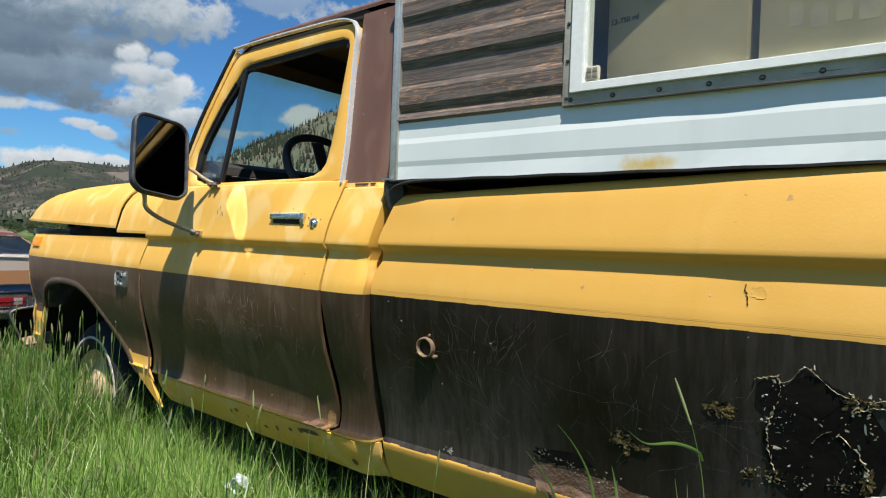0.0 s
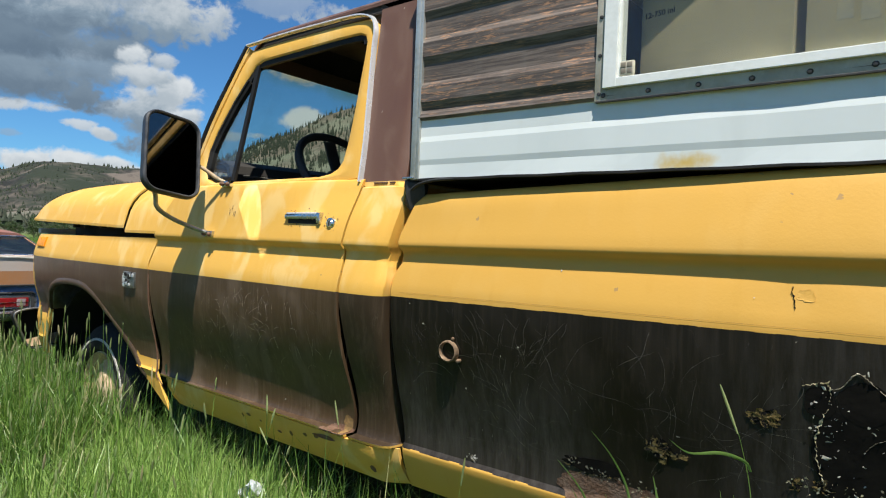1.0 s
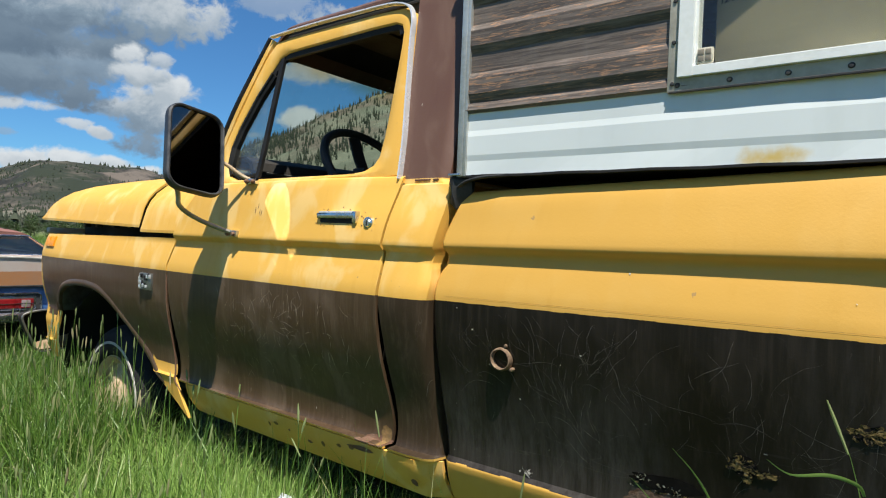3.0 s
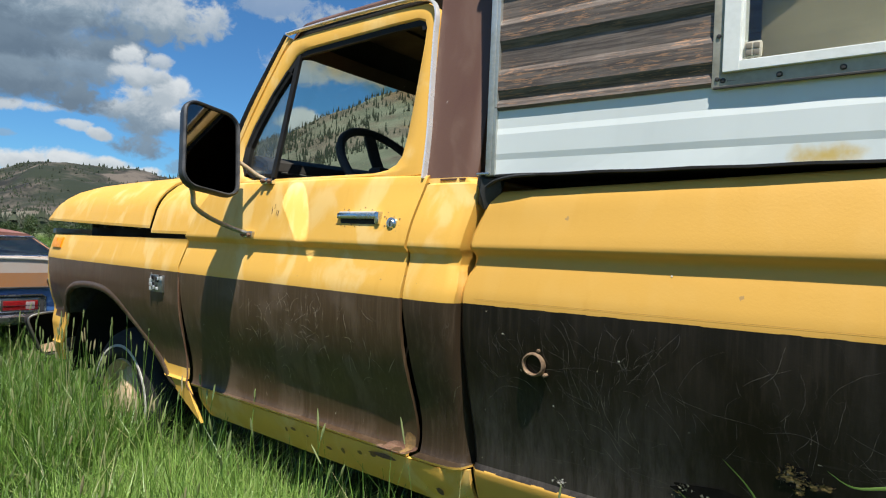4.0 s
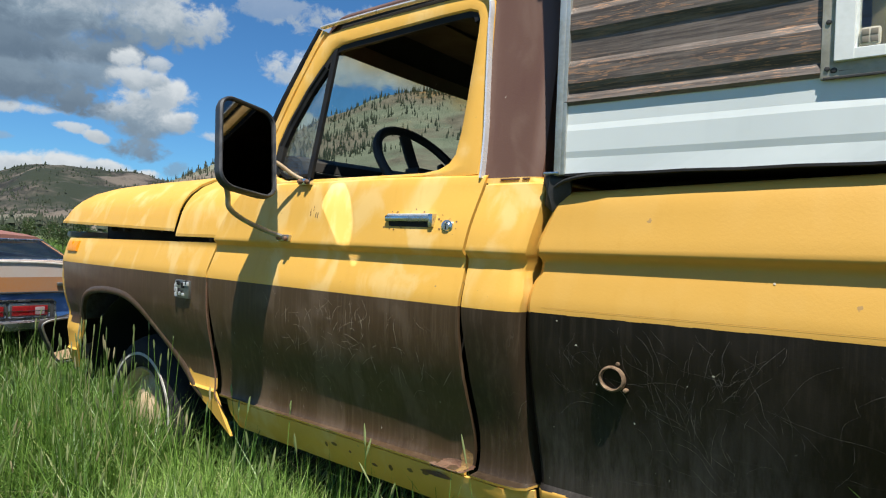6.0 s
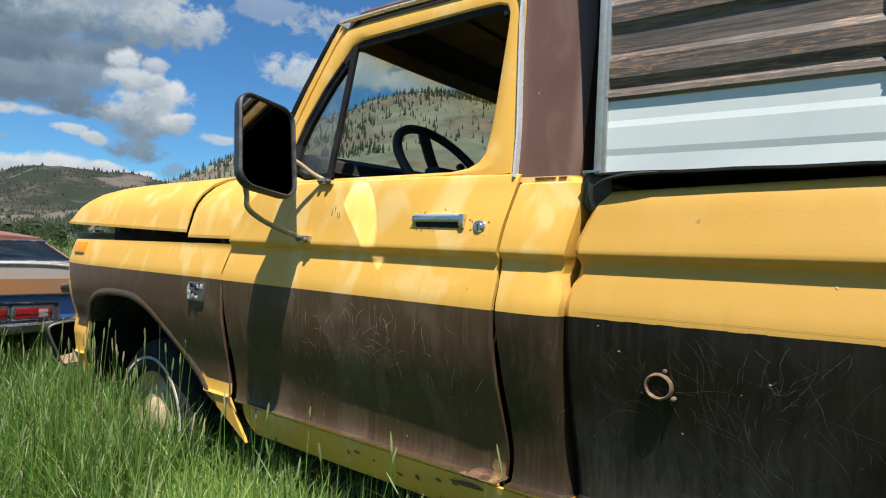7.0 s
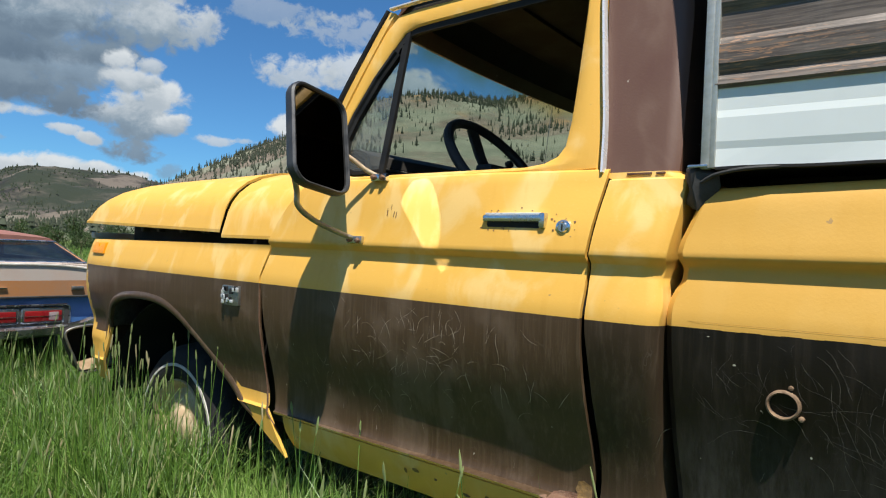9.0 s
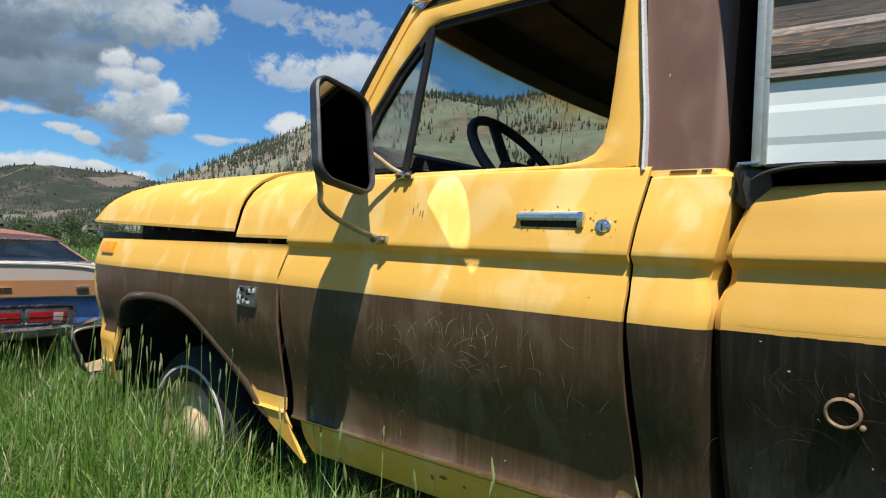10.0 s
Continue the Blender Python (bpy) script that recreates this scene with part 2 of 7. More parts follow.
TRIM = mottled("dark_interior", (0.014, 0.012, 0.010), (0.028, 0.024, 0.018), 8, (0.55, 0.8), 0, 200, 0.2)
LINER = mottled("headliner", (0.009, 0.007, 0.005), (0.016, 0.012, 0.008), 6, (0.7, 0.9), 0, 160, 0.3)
TYRE = mottled("tyre_rubber", (0.012, 0.012, 0.012), (0.030, 0.029, 0.028), 12, (0.7, 0.9), 0, 110, 0.3, spec=0.2)
CHALK = mottled("chalky_white", (0.62, 0.60, 0.55), (0.42, 0.38, 0.32), 18, (0.5, 0.8), 0, 140, 0.2)
RIM_PAINT = mottled("cream_wheel_paint", (0.55, 0.46, 0.30), (0.38, 0.26, 0.15), 14, (0.4, 0.7), 0, 120, 0.2)
RUST = mottled("rust", (0.13, 0.055, 0.028), (0.20, 0.12, 0.075), 22, (0.75, 0.95), 0.1, 140, 0.7, 0.004)
AMBER = mottled("amber_lens", (0.92, 0.34, 0.004), (0.84, 0.28, 0.004), 30, (0.35, 0.5), 0, 300, 0.1)
PALE_LENS = mottled("pale_lens", (0.30, 0.24, 0.235), (0.22, 0.16, 0.16), 25, (0.15, 0.3), 0, 200, 0.15)
RED = mottled("red_lens", (0.26, 0.012, 0.012), (0.17, 0.008, 0.010), 18, (0.15, 0.3), 0, 200, 0.15)


def thin_glass(name, tint, gloss=0.06, dirt=0.0, band=None):
    """A thin pane: light goes straight through, with a faint reflection and a film of dust; band: a browned strip along the top edge."""
    m = bpy.data.materials.new(name)
    m.use_nodes = True
    nt, N, L = nodes_of(m)
    N.clear()
    co = N.new("ShaderNodeTexCoord").outputs["Object"]
    clear = N.new("ShaderNodeBsdfTransparent")
    clear.inputs[0].default_value = (*tint, 1)
    shine = N.new("ShaderNodeBsdfGlossy")
    shine.inputs["Roughness"].default_value = 0.03
    film = N.new("ShaderNodeBsdfDiffuse")
    film.inputs[0].default_value = (0.55, 0.52, 0.44, 1)
    a, b = N.new("ShaderNodeMixShader"), N.new("ShaderNodeMixShader")
    smear = fuzz(nt, stretch(nt, co, 1, 1, 0.3), 7.0, 5)
    L.new(span(nt, smear, 0.4, 0.75, dirt * 0.3, dirt), a.inputs[0])
    L.new(clear.outputs[0], a.inputs[1])
    L.new(film.outputs[0], a.inputs[2])
    if band:
        z = N.new("ShaderNodeSeparateXYZ")
        L.new(co, z.inputs[0])
        wav = calc(nt, "ADD", z.outputs[2], calc(nt, "MULTIPLY_ADD", fuzz(nt, co, 3.5, 3), 0.16, -0.08))
        L.new(blend(nt, span(nt, wav, band[0], band[1]), tint, band[2]), clear.inputs[0])
    fr = N.new("ShaderNodeLayerWeight")
    L.new(calc(nt, "MULTIPLY_ADD", calc(nt, "POWER", fr.outputs["Facing"], 4.0), 0.6, gloss), b.inputs[0])
    L.new(a.outputs[0], b.inputs[1])
    L.new(shine.outputs[0], b.inputs[2])
    o = N.new("ShaderNodeOutputMaterial")
    L.new(b.outputs[0], o.inputs[0])
    return m


WINDSHIELD = thin_glass("windshield_glass", (0.60, 0.68, 0.63), 0.035, 0.13, (1.90, 2.02, (0.62, 0.50, 0.24)))
PANE = thin_glass("clear_glass", (0.86, 0.90, 0.90), 0.06, 0.07)
CAMPER_GLASS = thin_glass("camper_glass", (0.88, 0.90, 0.87), 0.04, 0.045)
CAR_GLASS = thin_glass("car_glass", (0.42, 0.50, 0.54), 0.04, 0.03)
# the dark cab's reflection is put into the mirror's low base colour
MIRROR = mottled("mirror_glass", (0.22, 0.21, 0.19), (0.17, 0.16, 0.145), 30, (0.03, 0.06), 1.0, 200, 0.0)


def ribbed_white():
    m, nt, p, co = material("white_camper_aluminium", (0.72, 0.75, 0.76), 0.42)
    grime = fuzz(nt, stretch(nt, co, 5, 5, 1.2), 2.0, 5)
    c = blend(nt, span(nt, grime, 0.5, 0.8, 0, 0.3), (0.72, 0.762, 0.735), (0.54, 0.57, 0.53))
    spot = nt.nodes.new("ShaderNodeVectorMath")
    spot.operation = "DISTANCE"
    nt.links.new(stretch(nt, co, 0.75, 0.0, 2.0), spot.inputs[0])
    spot.inputs[1].default_value = (-0.135 * 0.75, 0.0, 1.418 * 2.0)
    wob = calc(nt, "MULTIPLY_ADD", fuzz(nt, co, 26, 3), 0.07, spot.outputs["Value"])
    c = blend(nt, span(nt, wob, 0.045, 0.095, 0.9, 0.0), c, (0.66, 0.44, 0.07))
    nt.links.new(c, p.inputs["Base Color"])
    relief(nt, p, calc(nt, "ADD", fuzz(nt, co, 7, 2), calc(nt, "MULTIPLY", fuzz(nt, co, 90, 2), 0.05)), 0.12, 0.004)
    return m


def wood_print():
    m, nt, p, co = material("wood_print_aluminium", (0.10, 0.08, 0.065), 0.5)
    grain = fuzz(nt, stretch(nt, co, 7, 7, 150), 1.0, 5, 0.65, 0.6)
    fleck = fuzz(nt, stretch(nt, co, 26, 26, 260, (3, 1, 2)), 1.0, 3, 0.6, 0.4)
    knot = fuzz(nt, stretch(nt, co, 3, 3, 8), 1.0, 3)
    fade = fuzz(nt, stretch(nt, co, 14, 14, 1.5), 1.0, 4)
    c = blend(nt, span(nt, grain, 0.35, 0.68), (0.075, 0.058, 0.046), (0.195, 0.155, 0.125))
    c = blend(nt, calc(nt, "MULTIPLY", span(nt, fleck, 0.545, 0.625), span(nt, knot, 0.34, 0.60)), c, (0.36, 0.20, 0.11))
    c = blend(nt, span(nt, fade, 0.55, 0.8, 0, 0.35), c, (0.25, 0.235, 0.215))
    nt.links.new(c, p.inputs["Base Color"])
    relief(nt, p, grain, 0.12, 0.001)
    return m


def card():
    m, nt, p, co = material("cardboard", (0.42, 0.33, 0.20), 0.85)
    flute = fuzz(nt, stretch(nt, co, 2, 2, 90), 1.0, 2)
    stain = fuzz(nt, co, 5, 5)
    c = blend(nt, span(nt, stain, 0.4, 0.7), (0.42, 0.36, 0.215), (0.32, 0.27, 0.155))
    nt.links.new(blend(nt, span(nt, flute, 0.4, 0.6, 0, 0.2), c, (0.30, 0.24, 0.15)), p.inputs["Base Color"])
    relief(nt, p, flute, 0.2, 0.001)
    return m


# pale half-metal: the chrome's bright gleam is put into its colour
BRIGHT = mottled("bright_gleam_chrome", (0.86, 0.86, 0.86), (0.70, 0.70, 0.69), 20, (0.25, 0.42), 0.5, 150, 0.05)
WHITE_AL, WOOD_AL, CARD = ribbed_white(), wood_print(), card()
INK = mottled("printing_ink", (0.012, 0.011, 0.010), (0.02, 0.018, 0.016), 40, (0.7, 0.9), 0, 200, 0)
INK_PALE = mottled("faded_ink", (0.20, 0.18, 0.145), (0.27, 0.235, 0.175), 40, (0.8, 0.9), 0, 200, 0)
IVORY = mottled("ivory_plastic", (0.62, 0.58, 0.46), (0.5, 0.45, 0.34), 40, (0.4, 0.6), 0, 200, 0.1)
BLUE = mottled("blue_car_paint", (0.035, 0.11, 0.33), (0.06, 0.16, 0.38), 6, (0.35, 0.6), 0, 120, 0.1)
FADED = mottled("faded_brown_car_paint", (0.34, 0.195, 0.115), (0.42, 0.17, 0.05), 3.0, (0.5, 0.8), 0, 90, 0.2)
FADED_GREY = mottled("faded_grey_car_paint", (0.50, 0.43, 0.375), (0.50, 0.38, 0.31), 5, (0.5, 0.8), 0, 90, 0.2)
VINYL = mottled("faded_red_roof", (0.28, 0.12, 0.085), (0.20, 0.085, 0.065), 3, (0.6, 0.85), 0, 90, 0.3)
GREY_PLASTIC = mottled("grey_mirror_shell", (0.030, 0.031, 0.033), (0.07, 0.072, 0.075), 22, (0.35, 0.6), 0.3, 150, 0.15)
FLAKE = mottled("flaking_paint", (0.52, 0.47, 0.30), (0.20, 0.17, 0.08), 60, (0.5, 0.8), 0.0, 200, 0.5)
TORN = mottled("bare_torn_metal", (0.38, 0.35, 0.26), (0.08, 0.07, 0.04), 60, (0.4, 0.8), 0.2, 200, 0.5)
# near-black used for the torn and holed patches
TEAR_DARK = mottled("tear_near_black", (0.006, 0.0052, 0.0042), (0.014, 0.012, 0.009), 20, (0.75, 0.95), 0, 90, 0.2, spec=0.1)


# ---- building helpers ----
ZS, RAISE = 0.945, 0.064      # heights squashed by ZS to fit the camera's view; the meadow lies RAISE above datum
BASE = {}


def add_mesh(name, bm, mats, smooth=True):
    me = bpy.data.meshes.new(name)
    if smooth:
        for f in bm.faces:
            f.smooth = True
    bm.to_mesh(me)
    bm.free()
    if smooth:
        me.set_sharp_from_angle(angle=radians(34))
    for m in (mats if isinstance(mats, (list, tuple)) else [mats]):
        me.materials.append(m)
    return me


def part(name, bm, mats, parent, label="", smooth=True):
    ob = new(name, add_mesh(name, bm, mats, smooth))
    if parent is not None:
        ob.parent = parent
        if parent.type == "EMPTY":
            ob.matrix_parent_inverse = Matrix.Translation(-BASE[parent])
    return tagged(ob, label) if label else ob


def root(name, at, label, category, group="", kind="", fitted=False):
    e = new(name)
    e.location, e.empty_display_size = at, 0.2
    BASE[e] = Vector(at)
    if fitted:
        e.location.z, e.scale.z = at[2] * ZS + RAISE, ZS
    return tagged(e, label, category, group, kind)


def lerp(pairs, x):
    """Straight-line interpolation in a short table."""
    if x <= pairs[0][0]:
        return pairs[0][1]
    for (a, p), (b, q) in zip(pairs, pairs[1:]):
        if x <= b:
            return p + (q - p) * (x - a) / (b - a)
    return pairs[-1][1]


def steps(a, b, n):
    return [a + (b - a) * i / n for i in range(n + 1)]


def sheet(f, us, vs, thick=(0, 0.012, 0), paint=None, bm=None, flip=False):
    """A pressed panel: the points f(u, v), a back side moved by thick, and closed rims. paint(point) gives the material slot."""
    bm = bm or bmesh.new()
    back = Vector(thick)
    front = [[bm.verts.new(f(u, v)) for v in vs] for u in us]
    rear = [[bm.verts.new(p.co + back) for p in col] for col in front]

    def quad(a, b, c, d):
        if (a.co - c.co).length < 1e-5 or (b.co - d.co).length < 1e-5:
            return
        ring = [a]
        for w in (b, c, d):
            if (w.co - ring[-1].co).length > 1e-5 and (w.co - ring[0].co).length > 1e-5:
                ring.append(w)
        if len(ring) < 3:
            return
        try:
            face = bm.faces.new(ring[::-1] if flip else ring)
        except ValueError:
            return
        if paint:
            face.material_index = paint(sum((w.co for w in ring), Vector()) / len(ring))
    n, m = len(us), len(vs)
    for i in range(n - 1):
        for j in range(m - 1):
            quad(front[i][j], front[i + 1][j], front[i + 1][j + 1], front[i][j + 1])
            quad(rear[i][j + 1], rear[i + 1][j + 1], rear[i + 1][j], rear[i][j])
    rim = [(i, 0) for i in range(n)] + [(n - 1, j) for j in range(1, m)] + [(i, m - 1) for i in range(n - 2, -1, -1)] + [(0, j) for j in range(m - 2, 0, -1)]
    fv = [bm.verts.new(front[i][j].co) for i, j in rim]
    rv = [bm.verts.new(rear[i][j].co) for i, j in rim]
    for k in range(len(rim)):
        q = (k + 1) % len(rim)
        quad(fv[q], fv[k], rv[k], rv[q])
    return bm


def twin(bm):
    """The same panel on the truck's other side."""
    b = bm.copy()
    for v in b.verts:
        v.co.y = 2 * CY - v.co.y
    bmesh.ops.reverse_faces(b, faces=b.faces)
    return b


def smooth_path(pts, n=8, closed=False):
    pts = [Vector(p) for p in pts]
    outp = []
    m = len(pts)
    for i in range(m if closed else m - 1):
        p = [pts[(i + k) % m] if closed else pts[max(0, min(m - 1, i + k))] for k in (-1, 0, 1, 2)]
        for s in range(n):
            t = s / n
            outp.append(0.5 * ((2 * p[1]) + (p[2] - p[0]) * t + (2 * p[0] - 5 * p[1] + 4 * p[2] - p[3]) * t * t + (3 * p[1] - p[0] - 3 * p[2] + p[3]) * t ** 3))
    if not closed:
        outp.append(pts[-1])
    return outp


def sweep(path, profile, closed=False, side=(0, -1, 0), bm=None, scale=None):
    """Moves a closed outline (a, b) along a path: a along the path's left in the surface whose outward direction is side, b outward."""
    bm = bm or bmesh.new()
    rings, m = [], len(path)
    for i, p in enumerate(path):
        a, b = path[(i - 1) % m if closed else max(0, i - 1)], path[(i + 1) % m if closed else min(m - 1, i + 1)]
        t = (Vector(b) - Vector(a)).normalized()
        o = Vector(side)
        o = (o - t * o.dot(t)).normalized()
        s = t.cross(o)
        k = scale(i / max(1, m - 1)) if scale else 1.0
        rings.append([bm.verts.new(Vector(p) + s * u * k + o * w * k) for u, w in profile])
    q = len(profile)
    for i in range(m if closed else m - 1):
        for j in range(q):
            bm.faces.new((rings[i][j], rings[i][(j + 1) % q], rings[(i + 1) % m][(j + 1) % q], rings[(i + 1) % m][j]))
    if not closed:
        bm.faces.new(rings[0][::-1])
        bm.faces.new(rings[-1])
    return bm


def ring_of(r, n=10, r2=None):
    return [(r * math.cos(2 * math.pi * k / n), (r2 or r) * math.sin(2 * math.pi * k / n)) for k in range(n)]


def tube(path, r, n=10, bm=None, side=(0, 0, 1), scale=None):
    return sweep(path, ring_of(r, n), False, side, bm, scale)


def block(x0, x1, y0, y1, z0, z1, bevel=0.004, bm=None, seg=2):
    b = bmesh.new()
    bmesh.ops.create_cube(b, size=1)
    for v in b.verts:
        v.co = Vector(((x0 + x1) / 2 + v.co.x * (x1 - x0), (y0 + y1) / 2 + v.co.y * (y1 - y0), (z0 + z1) / 2 + v.co.z * (z1 - z0)))
    if bevel:
        bmesh.ops.bevel(b, geom=b.edges[:], offset=bevel, segments=seg, affect="EDGES", profile=0.6)
    return b if bm is None else merge(bm, b)


def merge(bm, other):
    me = bpy.data.meshes.new("tmp")
    other.to_mesh(me)
    other.free()
    bm.from_mesh(me)
    bpy.data.meshes.remove(me)
    return bm


def lathe(profile, at, axis="y", n=32, bm=None, tall=1.0):
    """Turns (radius, along) round an axis."""
    bm = bm or bmesh.new()
    at = Vector(at)
    rings = []
    for r, d in profile:
        ring = []
        for k in range(n):
            a = 2 * math.pi * k / n
            c, s = r * math.cos(a), r * math.sin(a) * tall
            ring.append(bm.verts.new(at + (Vector((c, d, s)) if axis == "y" else Vector((d, c, s)) if axis == "x" else Vector((c, s, d)))))
        rings.append(ring)
    for a, b in zip(rings, rings[1:]):
        for k in range(n):
            bm.faces.new((a[k], a[(k + 1) % n], b[(k + 1) % n], b[k]))
    bmesh.ops.recalc_face_normals(bm, faces=bm.faces)
    return bm


def plate(outline, thick):
    """A flat plate from an outline, thickened by a vector."""
    bm = bmesh.new()
    t = Vector(thick)
    a = [bm.verts.new(p) for p in outline]
    b = [bm.verts.new(Vector(p) + t) for p in outline]
    bm.faces.new(a)
    bm.faces.new(b[::-1])
    for k in range(len(a)):
        q = (k + 1) % len(a)
        bm.faces.new((a[q], a[k], b[k], b[q]))
    bmesh.ops.recalc_face_normals(bm, faces=bm.faces)
    return bm


# ---- the pickup truck: nose towards -x, its left side near y = 0 ----
CY = 1.12
BORDER, BAND = 1.06, 0.60
truck = root("pickup_truck", (-2.0, CY, 0.0), "old faded yellow and brown pickup truck parked in tall grass", "truck", fitted=True)

SIDE = [(0.40, 0.17), (0.43, 0.137), (0.47, 0.101), (0.50, 0.079), (0.53, 0.061), (0.555, 0.051), (0.575, 0.046), (0.588, 0.0440), (0.598, 0.038), (0.603, 0.042), (0.612, 0.045), (0.64, 0.047), (0.68, 0.047), (0.72, 0.043),
        (0.76, 0.034), (0.80, 0.024), (0.84, 0.015), (0.88, 0.008), (0.92, 0.003), (0.98, 0.0005), (1.02, 0.0), (1.06, 0.0), (1.075, 0.0004), (1.088, 0.0025), (1.12, 0.0105), (1.15, 0.0185), (1.163, 0.0225),
        (1.175, 0.0255), (1.188, 0.027), (1.198, 0.023), (1.205, 0.012), (1.211, 0.008), (1.220, 0.0095), (1.26, 0.0175), (1.30, 0.024), (1.34, 0.030), (1.38, 0.038), (1.41, 0.045),
        (1.425, 0.052), (1.430, 0.068), (1.434, 0.094)]


def smooth_table(pairs, x):
    """Interpolation with rounded corners."""
    w = 0.0035
    return (lerp(pairs, x - w) + 2 * lerp(pairs, x) + lerp(pairs, x + w)) / 4


def soft_step(t):
    t = max(0.0, min(1.0, t))
    return t * t * (3 - 2 * t)


def side_y(x, z):
    y = smooth_table(SIDE, z)
    if 0.60 < z < 1.04:       # the lower panel tucks in more towards the rear
        head = 0.93 + 0.10 * soft_step((x + 1.75) / 0.6)
        foot = 0.655 - 0.02 * max(0.0, min(1.0, (x + 2.2) / 1.1))
        tuck = max(0.0, min(1.0, (head - z) / (head - foot))) ** 1.35
        y += (0.005 + 0.030 * max(0.0, min(1.0, (x + 2.2) / 1.0))) * tuck
    if z > 1.25 and x > -1.5:        # drawn in towards the belt behind the door
        y += 0.026 * soft_step((x + 1.5) / 0.4) * soft_step((z - 1.25) / 0.16)
    if x < -3.5:              # the nose turns in
        y += 0.42 * (-3.5 - x) ** 2 + 16.0 * max(0.0, -3.765 - x) ** 2
    return y


def tumble(z):
    return 0.085 + 0.19 * (z - 1.43)


def sight_shift(x, z):
    """Moves a point of the upper cab inward along the camera's line of sight."""
    d = 0.035 - 0.07 * (z - 1.43)
    return x + d * (x + 0.02) / 1.30, z + d * (z - 1.219) / 1.30


def two_tone(p):
    return 0 if p.z > BORDER or p.z < BAND else 1


ZROWS = [0.43, 0.46, 0.50, 0.54, 0.575, 0.592, 0.599, 0.601, 0.608, 0.63, 0.66, 0.70, 0.75, 0.80, 0.86, 0.92, 0.98, 1.03, 1.0595, 1.0605, 1.08, 1.10, 1.12, 1.14, 1.152, 1.156, 1.159,
         1.162, 1.165, 1.168, 1.174, 1.182, 1.192, 1.202, 1.208, 1.214, 1.225, 1.25, 1.28, 1.31, 1.34, 1.37, 1.395, 1.412, 1.422, 1.428, 1.432, 1.434]

# door
DOOR_FRONT = [(0.43, -2.205), (0.56, -2.258), (0.70, -2.272), (0.88, -2.279), (1.04, -2.305), (1.08, -2.312), (1.15, -2.298), (1.21, -2.290), (1.26, -2.272), (1.30, -2.249), (1.34, -2.220), (1.38, -2.186), (1.434, -2.125)]
DOOR_REAR = [(0.43, -1.108), (0.60, -1.106), (0.68, -1.101), (0.90, -1.112), (1.05, -1.119), (1.12, -1.116), (1.21, -1.117), (1.37, -1.103), (1.434, -1.096)]
zs = [z for z in ZROWS if z >= 0.592]


def door_point(u, z):
    a, b = lerp(DOOR_FRONT, z), lerp(DOOR_REAR, z)
    x = a + (b - a) * u
    return Vector((x, side_y(x, z), z))


door_bm = sheet(door_point, steps(0, 1, 26), zs, paint=two_tone)
door_r = part("door", twin(door_bm), [YELLOW, BROWN], truck)
door = part("door", door_bm, [YELLOW, BROWN], truck, "yellow door with brown lower panel and open window")

# the door's window frame, a closed ring of pressed steel
def lean(pairs):
    """Shears and flattens the upper cab to fit the camera's view, then shifts it inward."""
    return [sight_shift(x - 0.13 * (0.01 + 0.26 * (z - 1.43)), 1.434 + 0.965 * (z - 1.434)) for x, z in pairs]


OPENING = [(-1.93, 1.437), (-1.60, 1.437), (-1.30, 1.437), (-1.245, 1.445), (-1.212, 1.462), (-1.195, 1.490), (-1.190, 1.56), (-1.191, 1.66), (-1.194, 1.76),
           (-1.198, 1.885), (-1.202, 1.938), (-1.215, 1.966), (-1.245, 1.978), (-1.35, 1.980), (-1.55, 1.977), (-1.74, 1.974), (-1.80, 1.971),
           (-1.845, 1.955), (-1.878, 1.905), (-1.937, 1.805), (-1.995, 1.668), (-2.020, 1.580), (-2.015, 1.500), (-1.985, 1.455)]
OPENING = lean(OPENING)
OUTER = [(-2.06, 1.418), (-1.62, 1.418), (-1.32, 1.418), (-1.20, 1.418), (-1.128, 1.418), (-1.096, 1.418), (-1.096, 1.52), (-1.112, 1.64), (-1.128, 1.76),
         (-1.142, 1.88), (-1.152, 1.95), (-1.168, 2.000), (-1.215, 2.035), (-1.34, 2.042), (-1.55, 2.044), (-1.74, 2.046), (-1.82, 2.046),
         (-1.890, 2.040), (-1.935, 1.980), (-1.985, 1.870), (-2.030, 1.745), (-2.065, 1.630), (-2.085, 1.530), (-2.080, 1.460)]
OUTER = lean(OUTER)


def frame_sheet():
    bm = bmesh.new()
    n = len(OPENING)
    rings = []
    for w, dy in ((0.0, 0.030), (0.0, 0.006), (0.10, 0.0), (0.5, -0.004), (0.9, 0.0), (1.0, 0.010), (1.0, 0.035)):
        rings.append([bm.verts.new((a[0] + (b[0] - a[0]) * w, tumble(a[1] + (b[1] - a[1]) * w) + dy, a[1] + (b[1] - a[1]) * w)) for a, b in zip(OPENING, OUTER)])
    rings.append(rings[0])
    for p, q in zip(rings, rings[1:]):
        for k in range(n):
            bm.faces.new((p[k], p[(k + 1) % n], q[(k + 1) % n], q[k]))
    bmesh.ops.recalc_face_normals(bm, faces=bm.faces)
    return bm


bm = frame_sheet()
part("window_frame", twin(bm), YELLOW, door_r)
part("window_frame", bm, YELLOW, door)

